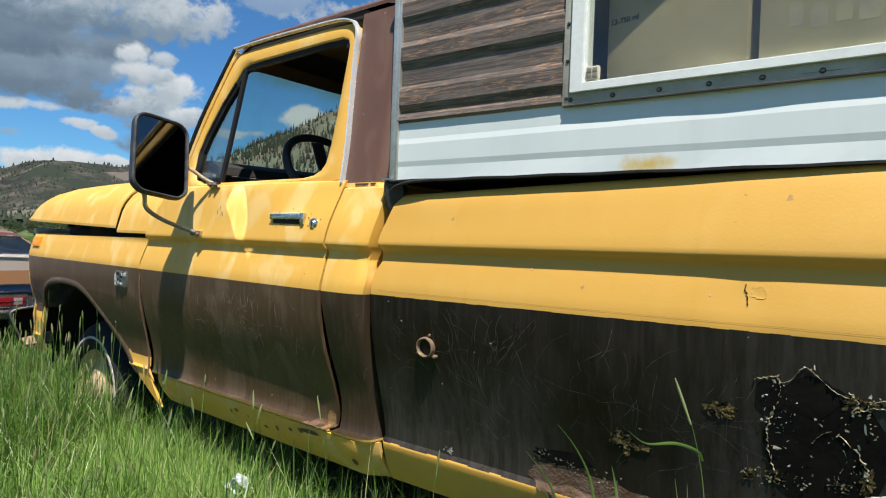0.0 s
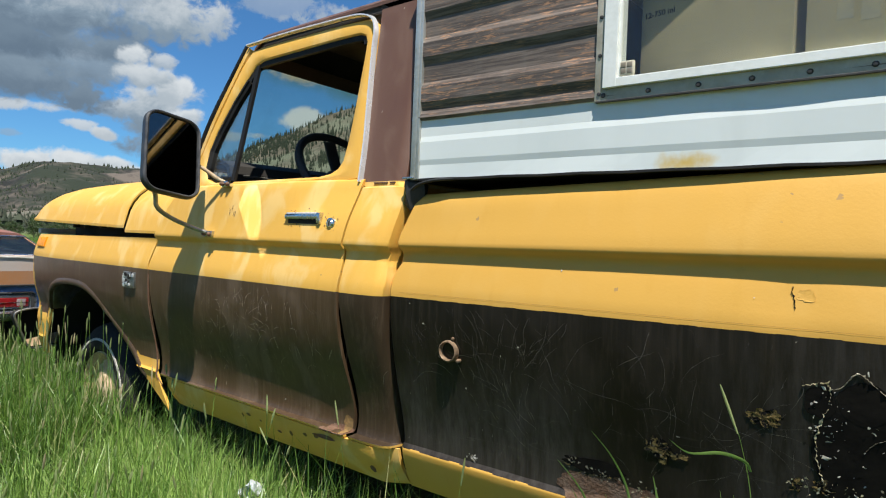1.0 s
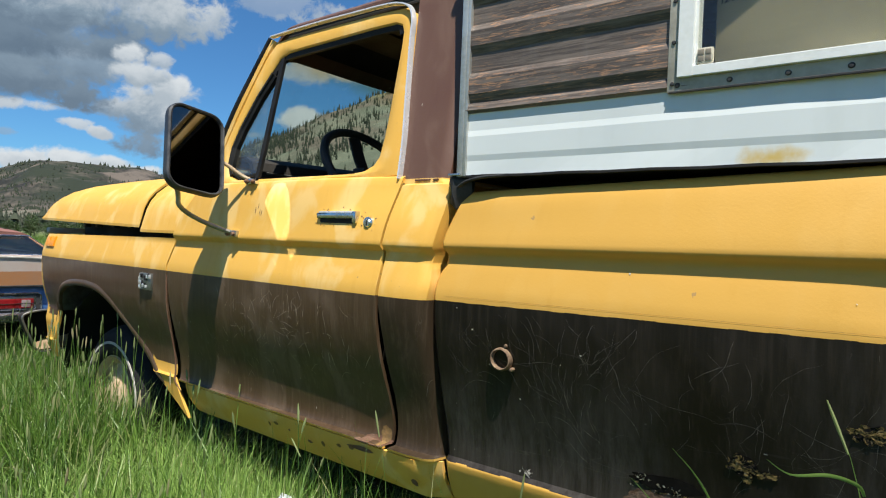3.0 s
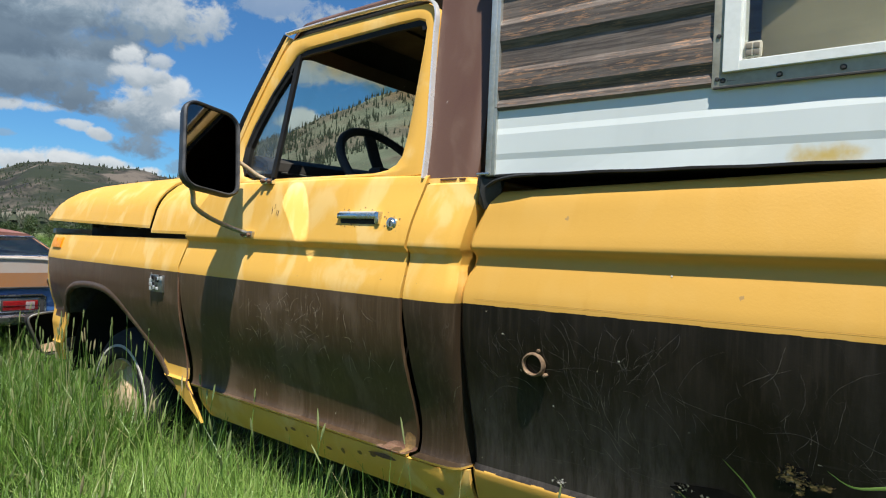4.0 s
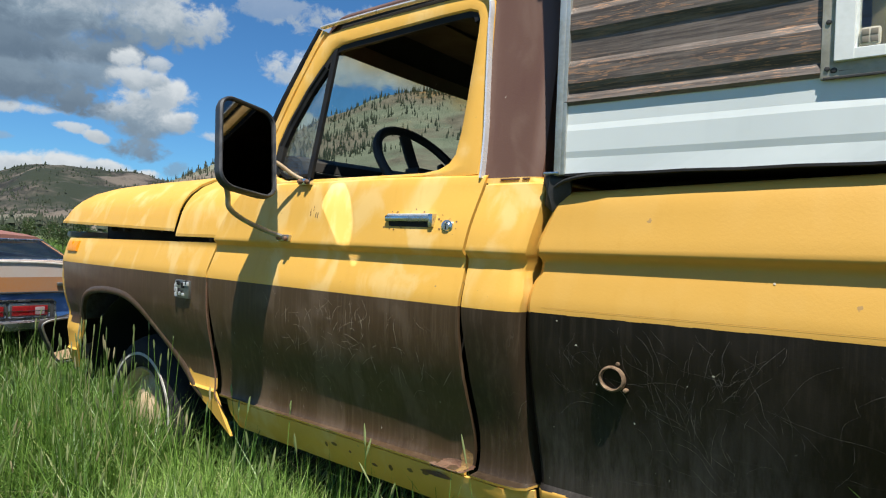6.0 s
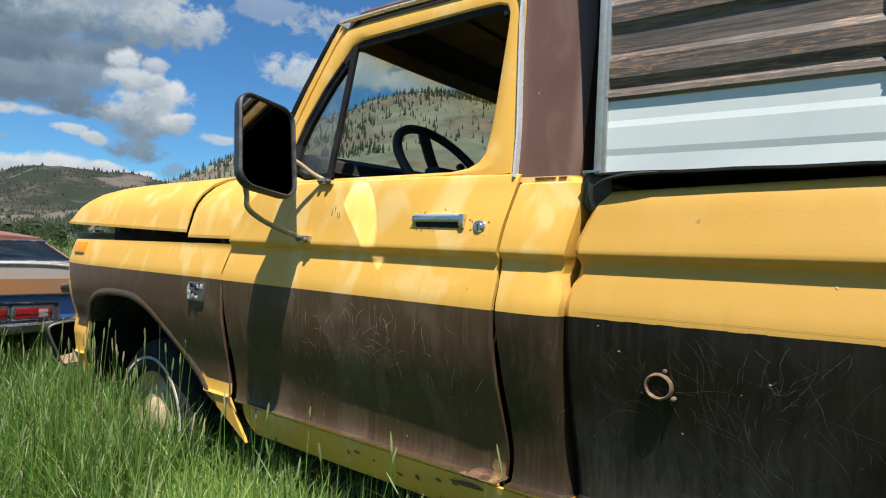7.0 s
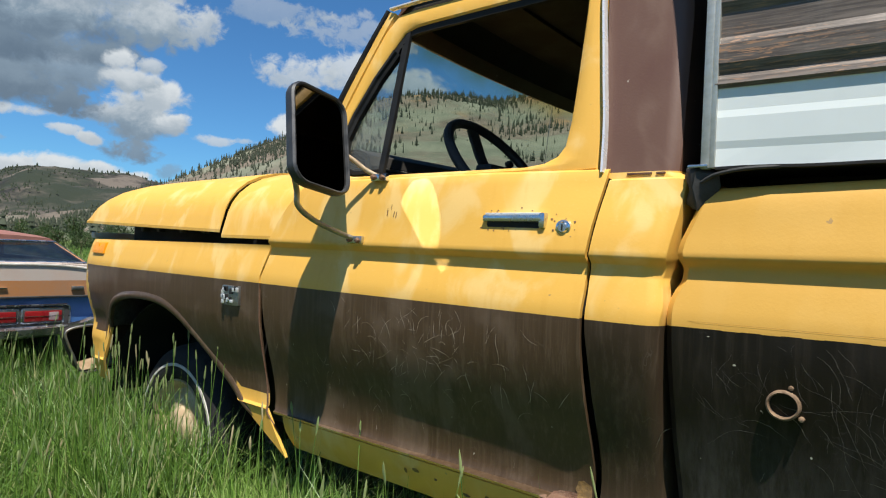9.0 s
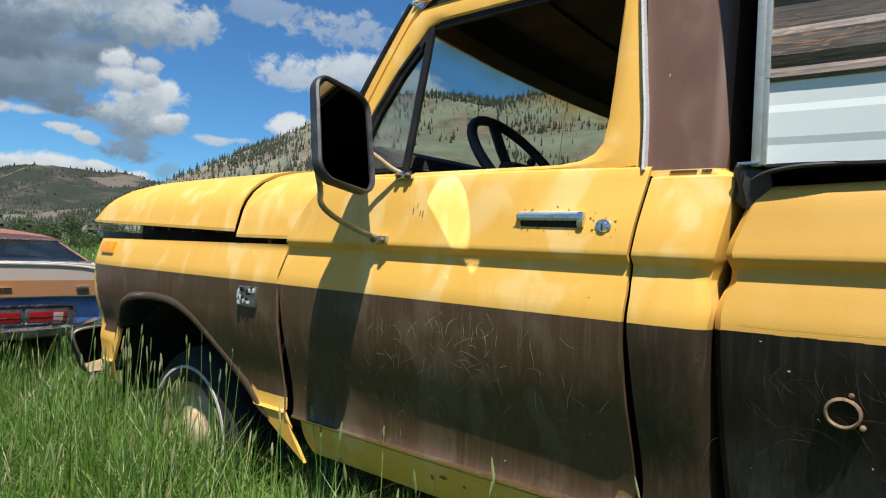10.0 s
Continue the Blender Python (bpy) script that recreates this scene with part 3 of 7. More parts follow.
# dark seals, vent window post and its glass
seal_path = [Vector((x, tumble(z) + 0.018, z)) for x, z in OPENING[10:]]
for d, flipit in ((door, False), (door_r, True)):
    s = sweep(smooth_path(seal_path, 3), [(-0.020, -0.006), (0.006, -0.010), (0.010, -0.002), (0.010, 0.010), (-0.020, 0.010)])
    part("window_seal", twin(s) if flipit else s, SEAL, d, "black rubber window seal", False)
    posts = sweep([Vector((x, tumble(z) + 0.012, z)) for x, z in lean([(-1.806, 1.44), (-1.812, 1.6), (-1.832, 1.968)])],
                  [(-0.009, -0.006), (-0.003, -0.006), (-0.003, 0.002), (0.002, 0.002), (0.002, -0.006), (0.009, -0.006), (0.009, 0.006), (-0.009, 0.006)])
    part("vent_post", twin(posts) if flipit else posts, SEAL, d, "black vent window post", False)
    inner = [(-1.985, 1.475), (-2.005, 1.55), (-1.985, 1.65), (-1.93, 1.785), (-1.868, 1.885), (-1.842, 1.915), (-1.823, 1.60), (-1.818, 1.455), (-1.93, 1.452)]
    inner = lean(inner)
    fr = sweep([Vector((x, tumble(z) + 0.016, z)) for x, z in inner], [(-0.007, -0.006), (0.007, -0.006), (0.007, 0.006), (-0.007, 0.006)], True)
    part("vent_frame", twin(fr) if flipit else fr, SEAL, d, "black vent window frame", False)
    strip_path = [Vector((x, tumble(z) + 0.010, z)) for x, z in lean([(-2.000, 1.50), (-2.004, 1.58), (-1.982, 1.66), (-1.922, 1.795), (-1.864, 1.888)])]
    fs = sweep(strip_path, [(-0.017, -0.012), (0.019, -0.012), (0.019, 0.006), (0.010, 0.010), (0.002, -0.002), (-0.006, 0.008), (-0.017, 0.006)])
    part("front_seal", twin(fs) if flipit else fs, SEAL, d, "thick black front seal", False)
    gl = plate([(x, tumble(z) + 0.018, z) for x, z in inner], (0, 0.004, 0))
    g = part("vent_glass", twin(gl) if flipit else gl, PANE, d, "dusty triangular vent glass", False)
    g.visible_shadow = False

# chrome drip rail, from the front of the roof down the rear of the door
DRIP = [(-1.925, 2.066), (-1.80, 2.068), (-1.62, 2.068), (-1.45, 2.064), (-1.31, 2.060), (-1.235, 2.050), (-1.185, 2.025), (-1.158, 1.975), (-1.148, 1.90), (-1.130, 1.78), (-1.112, 1.66), (-1.094, 1.54), (-1.082, 1.41)]
DRIP = lean(DRIP)
for flipit in (False, True):
    s = sweep(smooth_path([(x, tumble(z) - 0.012, z) for x, z in DRIP], 5), [(-0.0045, -0.012), (-0.003, 0.005), (0.002, 0.006), (0.0045, 0.002), (0.0045, -0.012)])
    part("drip_rail", twin(s) if flipit else s, BRIGHT, truck, "bright chrome drip rail", True)

# cab corner behind the door: yellow below the belt, brown above, turning round to the back wall
# darker copy of the brown, with the cab corner's shade in its colour
CORNER_BROWN = body_paint("shaded_brown_paint", (0.044, 0.0290, 0.0170), (0.095, 0.066, 0.044), (0.024, 0.0150, 0.0090), 0.36, 0.05, bleach=0.4, spec=0.28)
CORNER_REAR = [(0.43, -0.935), (0.60, -0.934), (0.80, -0.944), (1.04, -0.952), (1.10, -0.944), (1.165, -0.952), (1.21, -0.944), (1.30, -0.930), (1.37, -0.922), (1.434, -0.918), (1.83, -0.945), (2.04, -0.985)]


def corner_point(u, z):
    a, b = (lerp(DOOR_REAR, z) + lerp([(0.60, 0.019), (1.0, 0.014), (1.15, 0.009)], z) if z < 1.434 else -1.084 - (z - 1.434) * 0.16), lerp(CORNER_REAR, z)
    x = a + (b - a) * min(u, 1.0)
    if z > 1.40:
        x = sight_shift(x, z)[0]
    y = side_y(x, z) if z < 1.40 else tumble(z)
    y += 0.012 * soft_step((1.045 - z) / 0.14) * soft_step((z - 0.60) / 0.22)
    if z < 1.415:
        y = y + 0.011 * max(0.0, u - 0.45) / 0.55 * soft_step((1.41 - z) / 0.12)
    if u > 0.8:
        y += 0.40 * (u - 0.8) ** 2
    if u > 1.0:               # wraps round towards the middle of the truck
        y += (u - 1.0) * 1.2
        x += 0.01
    return Vector((x, y, z))


crows = [z for z in ZROWS if 0.592 <= z < 1.40] + [1.40, 1.412, 1.416, 1.42, 1.45, 1.5, 1.56, 1.62, 1.68, 1.74, 1.80, 1.86, 1.92, 1.97, 2.00, 2.03]
bm = sheet(corner_point, steps(0, 0.8, 6) + [0.85, 0.9, 0.95, 1.0, 1.04, 1.10, 1.3, 1.7], crows, paint=lambda p: 2 if p.z > 1.417 else two_tone(p))
part("cab_corner", twin(bm), [YELLOW, CORNER_BROWN, ROOF], truck)
corner = part("cab_corner", bm, [YELLOW, CORNER_BROWN, ROOF], truck, "yellow and brown cab corner with brown upper pillar")
part("drain_slot", block(-1.055, -0.998, tumble(1.412) - 0.004, tumble(1.412) + 0.004, 1.4085, 1.4135, 0.001), ROOF, corner)
part("drain_slot", block(-0.988, -0.968, tumble(1.412) - 0.004, tumble(1.412) + 0.004, 1.4085, 1.4135, 0.001), ROOF, corner)

# rocker below the door and corner, tucked under
def rocker_point(u, z):
    x = -2.215 + (-0.925 + 2.215) * u
    return Vector((x, side_y(x, z) + 0.001 + 0.045 * max(0.0, (u - 0.95) / 0.05) ** 2, z))


bm = sheet(rocker_point, steps(0, 1, 20), [0.462, 0.47, 0.49, 0.51, 0.53, 0.55, 0.57, 0.58, 0.588])
part("rocker", twin(bm), YELLOW, truck)
part("rocker", bm, YELLOW, truck, "yellow rocker panel with rusty patches")


# front fender, cut by the wheel arch
ARCH = [(-3.535, 0.50), (-3.515, 0.60), (-3.50, 0.70), (-3.475, 0.80), (-3.43, 0.868), (-3.36, 0.905), (-3.27, 0.923), (-3.15, 0.930), (-3.03, 0.925), (-2.94, 0.908), (-2.85, 0.872),
        (-2.76, 0.815), (-2.68, 0.754), (-2.60, 0.690), (-2.52, 0.634), (-2.44, 0.578), (-2.36, 0.528), (-2.285, 0.482), (-2.212, 0.438)]
FRONT = [(0.50, -3.600), (0.60, -3.625), (0.70, -3.665), (0.85, -3.725), (1.0, -3.785), (1.12, -3.815), (1.195, -3.822)]


FENDER_GAP = [(0.44, 0.002), (0.52, 0.024), (0.60, 0.048), (0.72, 0.050), (0.90, 0.034), (1.00, 0.018), (1.06, 0.010), (1.3, 0.009)]


def arch_z(x):
    return lerp(ARCH, x) if x > -3.535 else 0.50


def fender_top(x):
    return 1.188 + 0.012 * (x + 3.7) / 1.4


def fender_point(u, v):
    x = u
    lo, top = arch_z(x), fender_top(x)
    if v <= 1:
        z = lo + (max(lo, 0.60) - lo) * v
    elif v <= 2:
        b = max(lo, 0.60)
        z = b + (BORDER - b) * (v - 1)
    else:
        z = BORDER + (top - BORDER) * (v - 2)
    if x < -3.45:
        x = max(x, lerp(FRONT, z))
    else:
        x = min(x, lerp(DOOR_FRONT, z) - lerp(FENDER_GAP, z))
    y = side_y(x, z) if z >= 0.6 else 0.046 + 0.10 * (0.6 - z)
    if z > top - 0.02:
        y += (z - top + 0.02) * 0.3
    if u < -3.46 and 0.42 < z < 0.80:       # the bulged yellow end below the grille
        y -= 0.034 * soft_step((-3.46 - u) / 0.08) * soft_step((0.80 - z) / 0.11) * soft_step((z - 0.40) / 0.26)
    return Vector((x, y, z))


def fender_paint(p):
    """Brown panel with a yellow border along the front and a yellow lower end."""
    if p.x < lerp(FRONT, p.z) + 0.050 or (p.x < -3.44 and p.z < 0.735) or (p.x > -2.6 and p.z < 0.655):
        return 0
    return two_tone(p)


ux = [-3.822, -3.81, -3.79, -3.77, -3.75, -3.73, -3.71, -3.695, -3.68, -3.66, -3.63, -3.60, -3.57, -3.54, -3.515, -3.50, -3.485, -3.47, -3.455, -3.43, -3.405] + steps(-3.37, -2.50, 30) + [-2.47, -2.44, -2.41, -2.38, -2.36, -2.34, -2.325, -2.31, -2.295, -2.28, -2.27, -2.26, -2.25, -2.24, -2.23, -2.22, -2.212]
bm = sheet(fender_point, ux, [0, 0.5, 0.98, 1.0, 1.02] + steps(1.04, 1.98, 40) + [2.0, 2.02] + steps(2.1, 3, 10), paint=fender_paint)
part("front_fender", twin(bm), [YELLOW, BROWN], truck)
nose_edge = lambda u, z: Vector((lerp(FRONT, z) - 0.010 * math.sin(math.pi * min(1.0, u * 1.4)) * (1 - u) + 0.05 * u * u, side_y(lerp(FRONT, z), z) + 0.002 + 0.085 * u, z))
nose_bm = sheet(nose_edge, [0, 0.06, 0.14, 0.25, 0.4, 0.6, 0.8, 1.0], [z for z in ZROWS if 0.80 < z < 1.19] + [1.19], thick=(0.006, 0.004, 0), flip=True)
fender = part("front_fender", bm, [YELLOW, BROWN], truck, "yellow and brown front fender with pressed wheel arch lip")
part("fender_nose", twin(nose_bm), YELLOW, truck)
part("fender_nose", nose_bm, YELLOW, fender, "yellow front face of the fender")
lip = smooth_path([(x, side_y(x, z) - 0.001, z + 0.004) for x, z in ARCH[3:-2]], 4)
prof = [(-0.004, -0.012), (-0.004, 0.003), (0.004, 0.006), (0.018, 0.006), (0.028, 0.001), (0.028, -0.008)]
for flipit in (False, True):
    s = sweep(lip, [(-a, b) for a, b in prof], scale=lambda t: min(1.0, 0.25 + 4.0 * (1 - t)))
    bmesh.ops.recalc_face_normals(s, faces=s.faces)
    part("arch_lip", twin(s) if flipit else s, BROWN, truck if flipit else fender, "raised brown wheel arch lip")
# black backing added behind the door gap, shade put into its colour
part("door_gap_backing", block(-2.42, -2.20, 0.10, 0.20, 0.54, 1.20, 0.004), BLACK, truck)
edge_line = [Vector((lerp(DOOR_FRONT, z) - lerp(FENDER_GAP, z) + 0.0015, side_y(-2.33, z) + 0.001, z)) for z in (0.52, 0.58, 0.62, 0.68, 0.75, 0.82, 0.90, 0.98, 1.04)]
part("rusty_edge", sweep(smooth_path(edge_line, 3), [(-0.0016, -0.004), (0.0012, -0.004), (0.0012, 0.0015), (-0.0016, 0.0015)]), RUST, fender, "rusty rear edge of the fender", False)
# flat top flange of the fender; black blocks carry the engine bay's shade under the ajar hood
def flange(u, v):
    return Vector((u, side_y(u, 1.19) + 0.008 + v * 0.016, fender_top(u) - 0.002 - 0.002 * v))


bm = sheet(flange, steps(-3.79, -2.31, 20), [0, 0.3, 1.0], thick=(0, 0, -0.006))
part("fender_flange", twin(bm), YELLOW, truck)
part("fender_flange", bm, YELLOW, fender)
part("engine_bay", block(-3.66, -2.33, 0.12, 2 * CY - 0.12, 0.95, 1.165, 0.01), BLACK, truck, "black block standing in for the shaded engine bay")
part("bay_backing", block(-3.70, -2.31, 0.22, 0.25, 1.10, 1.36, 0.004), BLACK, truck)
for dx in (-3.30, -3.16, -2.97, -2.80):
    part("bumper_stop", block(dx, dx + 0.022, 0.06, 0.09, 1.235, 1.262, 0.004), RUBBER, truck, "small rubber hood stop")

# hood, ajar, and the cowl panel behind it
HOOD_TOP = [(-3.845, 1.295), (-3.840, 1.345), (-3.825, 1.400), (-3.795, 1.448), (-3.75, 1.480), (-3.66, 1.505), (-3.5, 1.522), (-3.2, 1.532), (-2.9, 1.538), (-2.6, 1.546), (-2.2, 1.55)]
HOOD_SHAPE = [(0.0, 0.0), (0.010, 0.14), (0.022, 0.30), (0.04, 0.44), (0.07, 0.575), (0.11, 0.685), (0.17, 0.79), (0.26, 0.88), (0.40, 0.945), (0.65, 0.985), (1.10, 1.0)]


def hood_bottom(x):
    return 1.282 - 0.030 * (x + 3.83) / 1.23


def hood_point(x, v):
    w = CY - 0.02
    y = 0.02 + v * w
    if x < -3.4:
        y += 0.16 * (-3.4 - x) ** 2 * (1 - v)
    zb = hood_bottom(x)
    z = zb + (lerp(HOOD_TOP, x) - zb) * lerp(HOOD_SHAPE, min(v * w * 1.0, 1.10))
    bow = 0.03 * v * v if x < -3.7 else 0
    return Vector((x - bow, y, z))


hv = [0, 0.004, 0.010, 0.02, 0.035, 0.06, 0.1, 0.15, 0.22, 0.32, 0.45, 0.6, 0.8, 1.0]


def full_width(f, us):
    def whole(u, v):
        if v <= 1:
            return f(u, v)
        p = f(u, 2 - v)
        return Vector((p.x, 2 * CY - p.y, p.z))
    return sheet(whole, us, hv + [2 - v for v in hv[-2::-1]], thick=(0, 0, -0.012))


part("hood", full_width(hood_point, [-3.845, -3.84, -3.83, -3.815, -3.79, -3.76, -3.72, -3.66, -3.58] + steps(-3.48, -2.62, 14) + [-2.608]), YELLOW, truck, "yellow hood standing slightly ajar, chalky with sun fading")


def cowl_point(u, v):
    zb = 1.232
    y = 0.021 + v * (CY - 0.02)
    k = lerp(HOOD_SHAPE, v * 1.10)
    z = zb + (1.545 - zb) * k
    rear = lerp(DOOR_FRONT, min(z, 1.434)) - 0.010 if v < 0.05 else -2.14 + 0.05 * min(1, v)
    front = -2.596 + 0.010 * k
    x = front + (rear - front) * u
    return Vector((x, y + 0.004 * u, z - 0.006 * (1 - u) * k))


part("cowl", full_width(cowl_point, steps(0, 1, 10)), YELLOW, truck, "yellow cowl panel between hood and door")
# front end: grille panel, chrome cap, marker lamp
part("grille", block(-3.72, -3.66, 0.10, 2 * CY - 0.10, 0.74, 1.17, 0.02), DULL, truck, "dull metal grille panel")
cap = block(-3.838, -3.795, 0.070, 0.30, 1.192, 1.224, 0.010)
part("grille_cap", cap, CHALK, truck, "white chipped end of grille moulding")
lamp_y = side_y(-3.63, 1.15)
lens = sheet(lambda x, z: Vector((x, side_y(x, z) + (0.004 if x in (-3.684, -3.536) or z in (1.118, 1.176) else -0.010 if 1.13 < z < 1.165 else -0.008), z)), [-3.684, -3.682] + steps(-3.67, -3.55, 6) + [-3.538, -3.536], [1.118, 1.120, 1.132, 1.147, 1.162, 1.174, 1.176])
lampo = part("marker_lamp", lens, AMBER, truck, "orange side marker lamp")
part("lamp_bar", block(-3.608, -3.602, lamp_y - 0.013, lamp_y, 1.124, 1.170, 0.002), AMBER, lampo)

# badge on the fender, chipped chrome (a plain embossed plate)
bx, bz = -2.475, 1.003
badge = part("badge", block(bx - 0.052, bx + 0.052, -0.010, 0.012, bz - 0.038, bz + 0.036, 0.004), DULL, truck, "chipped chrome fender badge")
rb = random.Random(5)
for k in range(16):
    cx, cz = bx + rb.uniform(-0.043, 0.043), bz + rb.uniform(-0.03, 0.03)
    part("badge_boss", block(cx - rb.uniform(0.004, 0.010), cx + rb.uniform(0.004, 0.010), -0.015, -0.006, cz - rb.uniform(0.004, 0.012), cz + rb.uniform(0.004, 0.012), 0.002), BRIGHT if k % 3 else BLACK, badge)

# door handle and lock
hz = 1.296
handle = part("door_handle", block(-1.405, -1.232, 0.012, 0.034, hz - 0.006, hz + 0.013, 0.005), CHROME, door, "chrome pull handle")
# black block paints the shade below the handle, pale strip its top highlight
part("handle_shade", block(-1.398, -1.240, 0.0205, 0.042, hz - 0.025, hz - 0.002, 0.005), BLACK, handle)
part("handle_highlight", block(-1.400, -1.236, 0.016, 0.034, hz + 0.010, hz + 0.018, 0.003), BRIGHT, handle)
part("handle_base", block(-1.243, -1.226, 0.012, 0.044, hz - 0.022, hz + 0.018, 0.006), CHROME, handle)
lock = part("door_lock", lathe([(0.0, -0.012), (0.011, -0.012), (0.014, -0.008), (0.019, -0.007), (0.021, 0.0), (0.021, 0.012)], (-1.180, 0.026, 1.277)), CHROME, door, "round chrome key lock")
part("key_slot", block(-1.1815, -1.1785, 0.0125, 0.018, 1.269, 1.285, 0.0006), BLACK, lock)

# cab interior: floor, firewall, dash, back wall, roof and lining
def roof_point(u, v):
    y = 0.212 + (2 * CY - 0.424) * v
    e = abs(2 * v - 1)
    z = 2.066 + 0.088 * (1 - e ** 9)
    x = -1.98 + (-0.975 + 1.98) * u - 0.05 * (1 - e ** 2) * (1 - u)
    z -= 0.105 * max(0, 0.10 - u) / 0.10 + 0.03 * max(0, u - 0.9) / 0.1
    return Vector((x, y, z))


rv = [0, 0.004, 0.012, 0.03, 0.06] + steps(0.1, 0.9, 14) + [0.94, 0.97, 0.988, 0.996, 1.0]
part("roof", sheet(roof_point, [0, 0.01, 0.03, 0.07, 0.12] + steps(0.2, 0.9, 8) + [0.94, 0.98, 1.0], rv, thick=(0, 0, -0.012), flip=True), ROOF, truck, "brown painted cab roof")
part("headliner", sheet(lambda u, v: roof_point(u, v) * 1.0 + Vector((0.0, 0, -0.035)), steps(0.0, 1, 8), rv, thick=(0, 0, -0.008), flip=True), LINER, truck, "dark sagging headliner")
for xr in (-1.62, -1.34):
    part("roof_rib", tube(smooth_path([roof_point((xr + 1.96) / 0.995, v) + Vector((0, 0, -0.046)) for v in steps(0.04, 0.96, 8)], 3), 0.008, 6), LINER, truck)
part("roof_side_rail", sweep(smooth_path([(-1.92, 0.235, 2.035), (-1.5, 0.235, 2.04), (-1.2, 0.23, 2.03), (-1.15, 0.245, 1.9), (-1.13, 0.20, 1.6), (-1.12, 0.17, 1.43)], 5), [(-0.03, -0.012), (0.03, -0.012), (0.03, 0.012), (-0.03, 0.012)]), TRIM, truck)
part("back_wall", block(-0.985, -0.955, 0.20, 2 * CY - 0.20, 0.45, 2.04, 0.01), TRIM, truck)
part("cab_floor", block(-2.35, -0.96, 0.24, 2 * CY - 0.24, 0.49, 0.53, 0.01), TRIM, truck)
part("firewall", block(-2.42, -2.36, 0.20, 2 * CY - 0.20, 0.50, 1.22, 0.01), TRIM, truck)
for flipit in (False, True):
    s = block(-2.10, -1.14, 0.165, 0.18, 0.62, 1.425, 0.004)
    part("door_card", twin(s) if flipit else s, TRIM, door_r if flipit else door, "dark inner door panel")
DASH_Z = 1.560


def dash_point(u, v):
    prof = [(-2.30, DASH_Z - 0.015), (-2.12, DASH_Z), (-2.0, DASH_Z - 0.002), (-1.955, DASH_Z - 0.025), (-1.945, DASH_Z - 0.06), (-1.965, DASH_Z - 0.12), (-1.985, DASH_Z - 0.30)]
    x, z = prof[int(u)]
    return Vector((x, 0.14 + (2 * CY - 0.28) * v, z - (0.012 * (2 * v - 1) ** 2)))


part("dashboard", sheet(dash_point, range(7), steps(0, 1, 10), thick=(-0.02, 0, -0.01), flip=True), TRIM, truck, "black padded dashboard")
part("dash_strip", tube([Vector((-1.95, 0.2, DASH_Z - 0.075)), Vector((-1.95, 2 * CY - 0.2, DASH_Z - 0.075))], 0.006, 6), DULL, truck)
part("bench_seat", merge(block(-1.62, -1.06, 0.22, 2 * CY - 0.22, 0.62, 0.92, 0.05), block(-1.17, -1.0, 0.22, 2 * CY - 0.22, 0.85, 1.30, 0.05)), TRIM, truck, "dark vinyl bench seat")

# windshield frame and glass
WB = [(-2.105, 0.125, 1.535), (-2.17, 0.35, 1.55), (-2.235, 0.75, 1.56), (-2.25, CY, 1.562)]
WT = [(-1.940, 0.240, 2.000), (-1.975, 0.42, 2.010), (-2.010, 0.78, 2.016), (-2.02, CY, 2.018)]


def other_side(pts):
    return pts + [(x, 2 * CY - y, z) for x, y, z in pts[-2::-1]]


bot, top = smooth_path(other_side(WB), 5), smooth_path(other_side(WT), 5)
bm = bmesh.new()
cols = [[bm.verts.new(a.lerp(b, k / 6)) for k in range(7)] for a, b in zip(bot, top)]
for a, b in zip(cols, cols[1:]):
    for k in range(6):
        bm.faces.new((a[k], b[k], b[k + 1], a[k + 1]))
ws = part("windshield", bm, WINDSHIELD, truck, "dusty tinted windshield browned along its top edge")
ws.visible_shadow = False
loop = [a + Vector((0, 0, 0)) for a in bot] + [b for b in top[::-1]]
part("windshield_seal", sweep(loop, [(-0.020, -0.010), (0.020, -0.010), (0.020, 0.012), (-0.020, 0.012)], True, (-0.93, 0, 0.36)), RUBBER, ws, "black windshield rubber", False)
for flipit in (False, True):
    # pillar points moved inward along the same line of sight
    drawn = lambda pts: [(sight_shift(x, z)[0], y + 0.035 - 0.07 * (z - 1.43), sight_shift(x, z)[1]) for x, y, z in pts]
    pil = sweep(smooth_path(drawn([(-2.125, 0.065, 1.40), (-2.095, 0.102, 1.545), (-2.050, 0.143, 1.72), (-1.995, 0.190, 1.895), (-1.947, 0.225, 2.03)]), 4),
                [(-0.036, -0.012), (-0.030, 0.012), (-0.012, 0.020), (0.028, 0.018), (0.030, -0.014)], False, (-0.35, -0.93, 0))
    part("windshield_pillar", twin(pil) if flipit else pil, YELLOW, truck, "yellow windshield pillar")
    edge = sweep(smooth_path(drawn([(-2.150, 0.063, 1.44), (-2.128, 0.098, 1.565), (-2.084, 0.134, 1.73), (-2.028, 0.182, 1.905), (-1.970, 0.216, 2.045)]), 4), ring_of(0.013, 8), False, (-0.35, -0.93, 0))
    part("pillar_seal", twin(edge) if flipit else edge, SEAL, truck, "black rubber along the pillar")
header = sweep(top, [(-0.03, -0.022), (0.03, -0.022), (0.03, 0.012), (-0.03, 0.012)], False, (-0.93, 0, 0.36))
part("windshield_header", header, ROOF, truck)

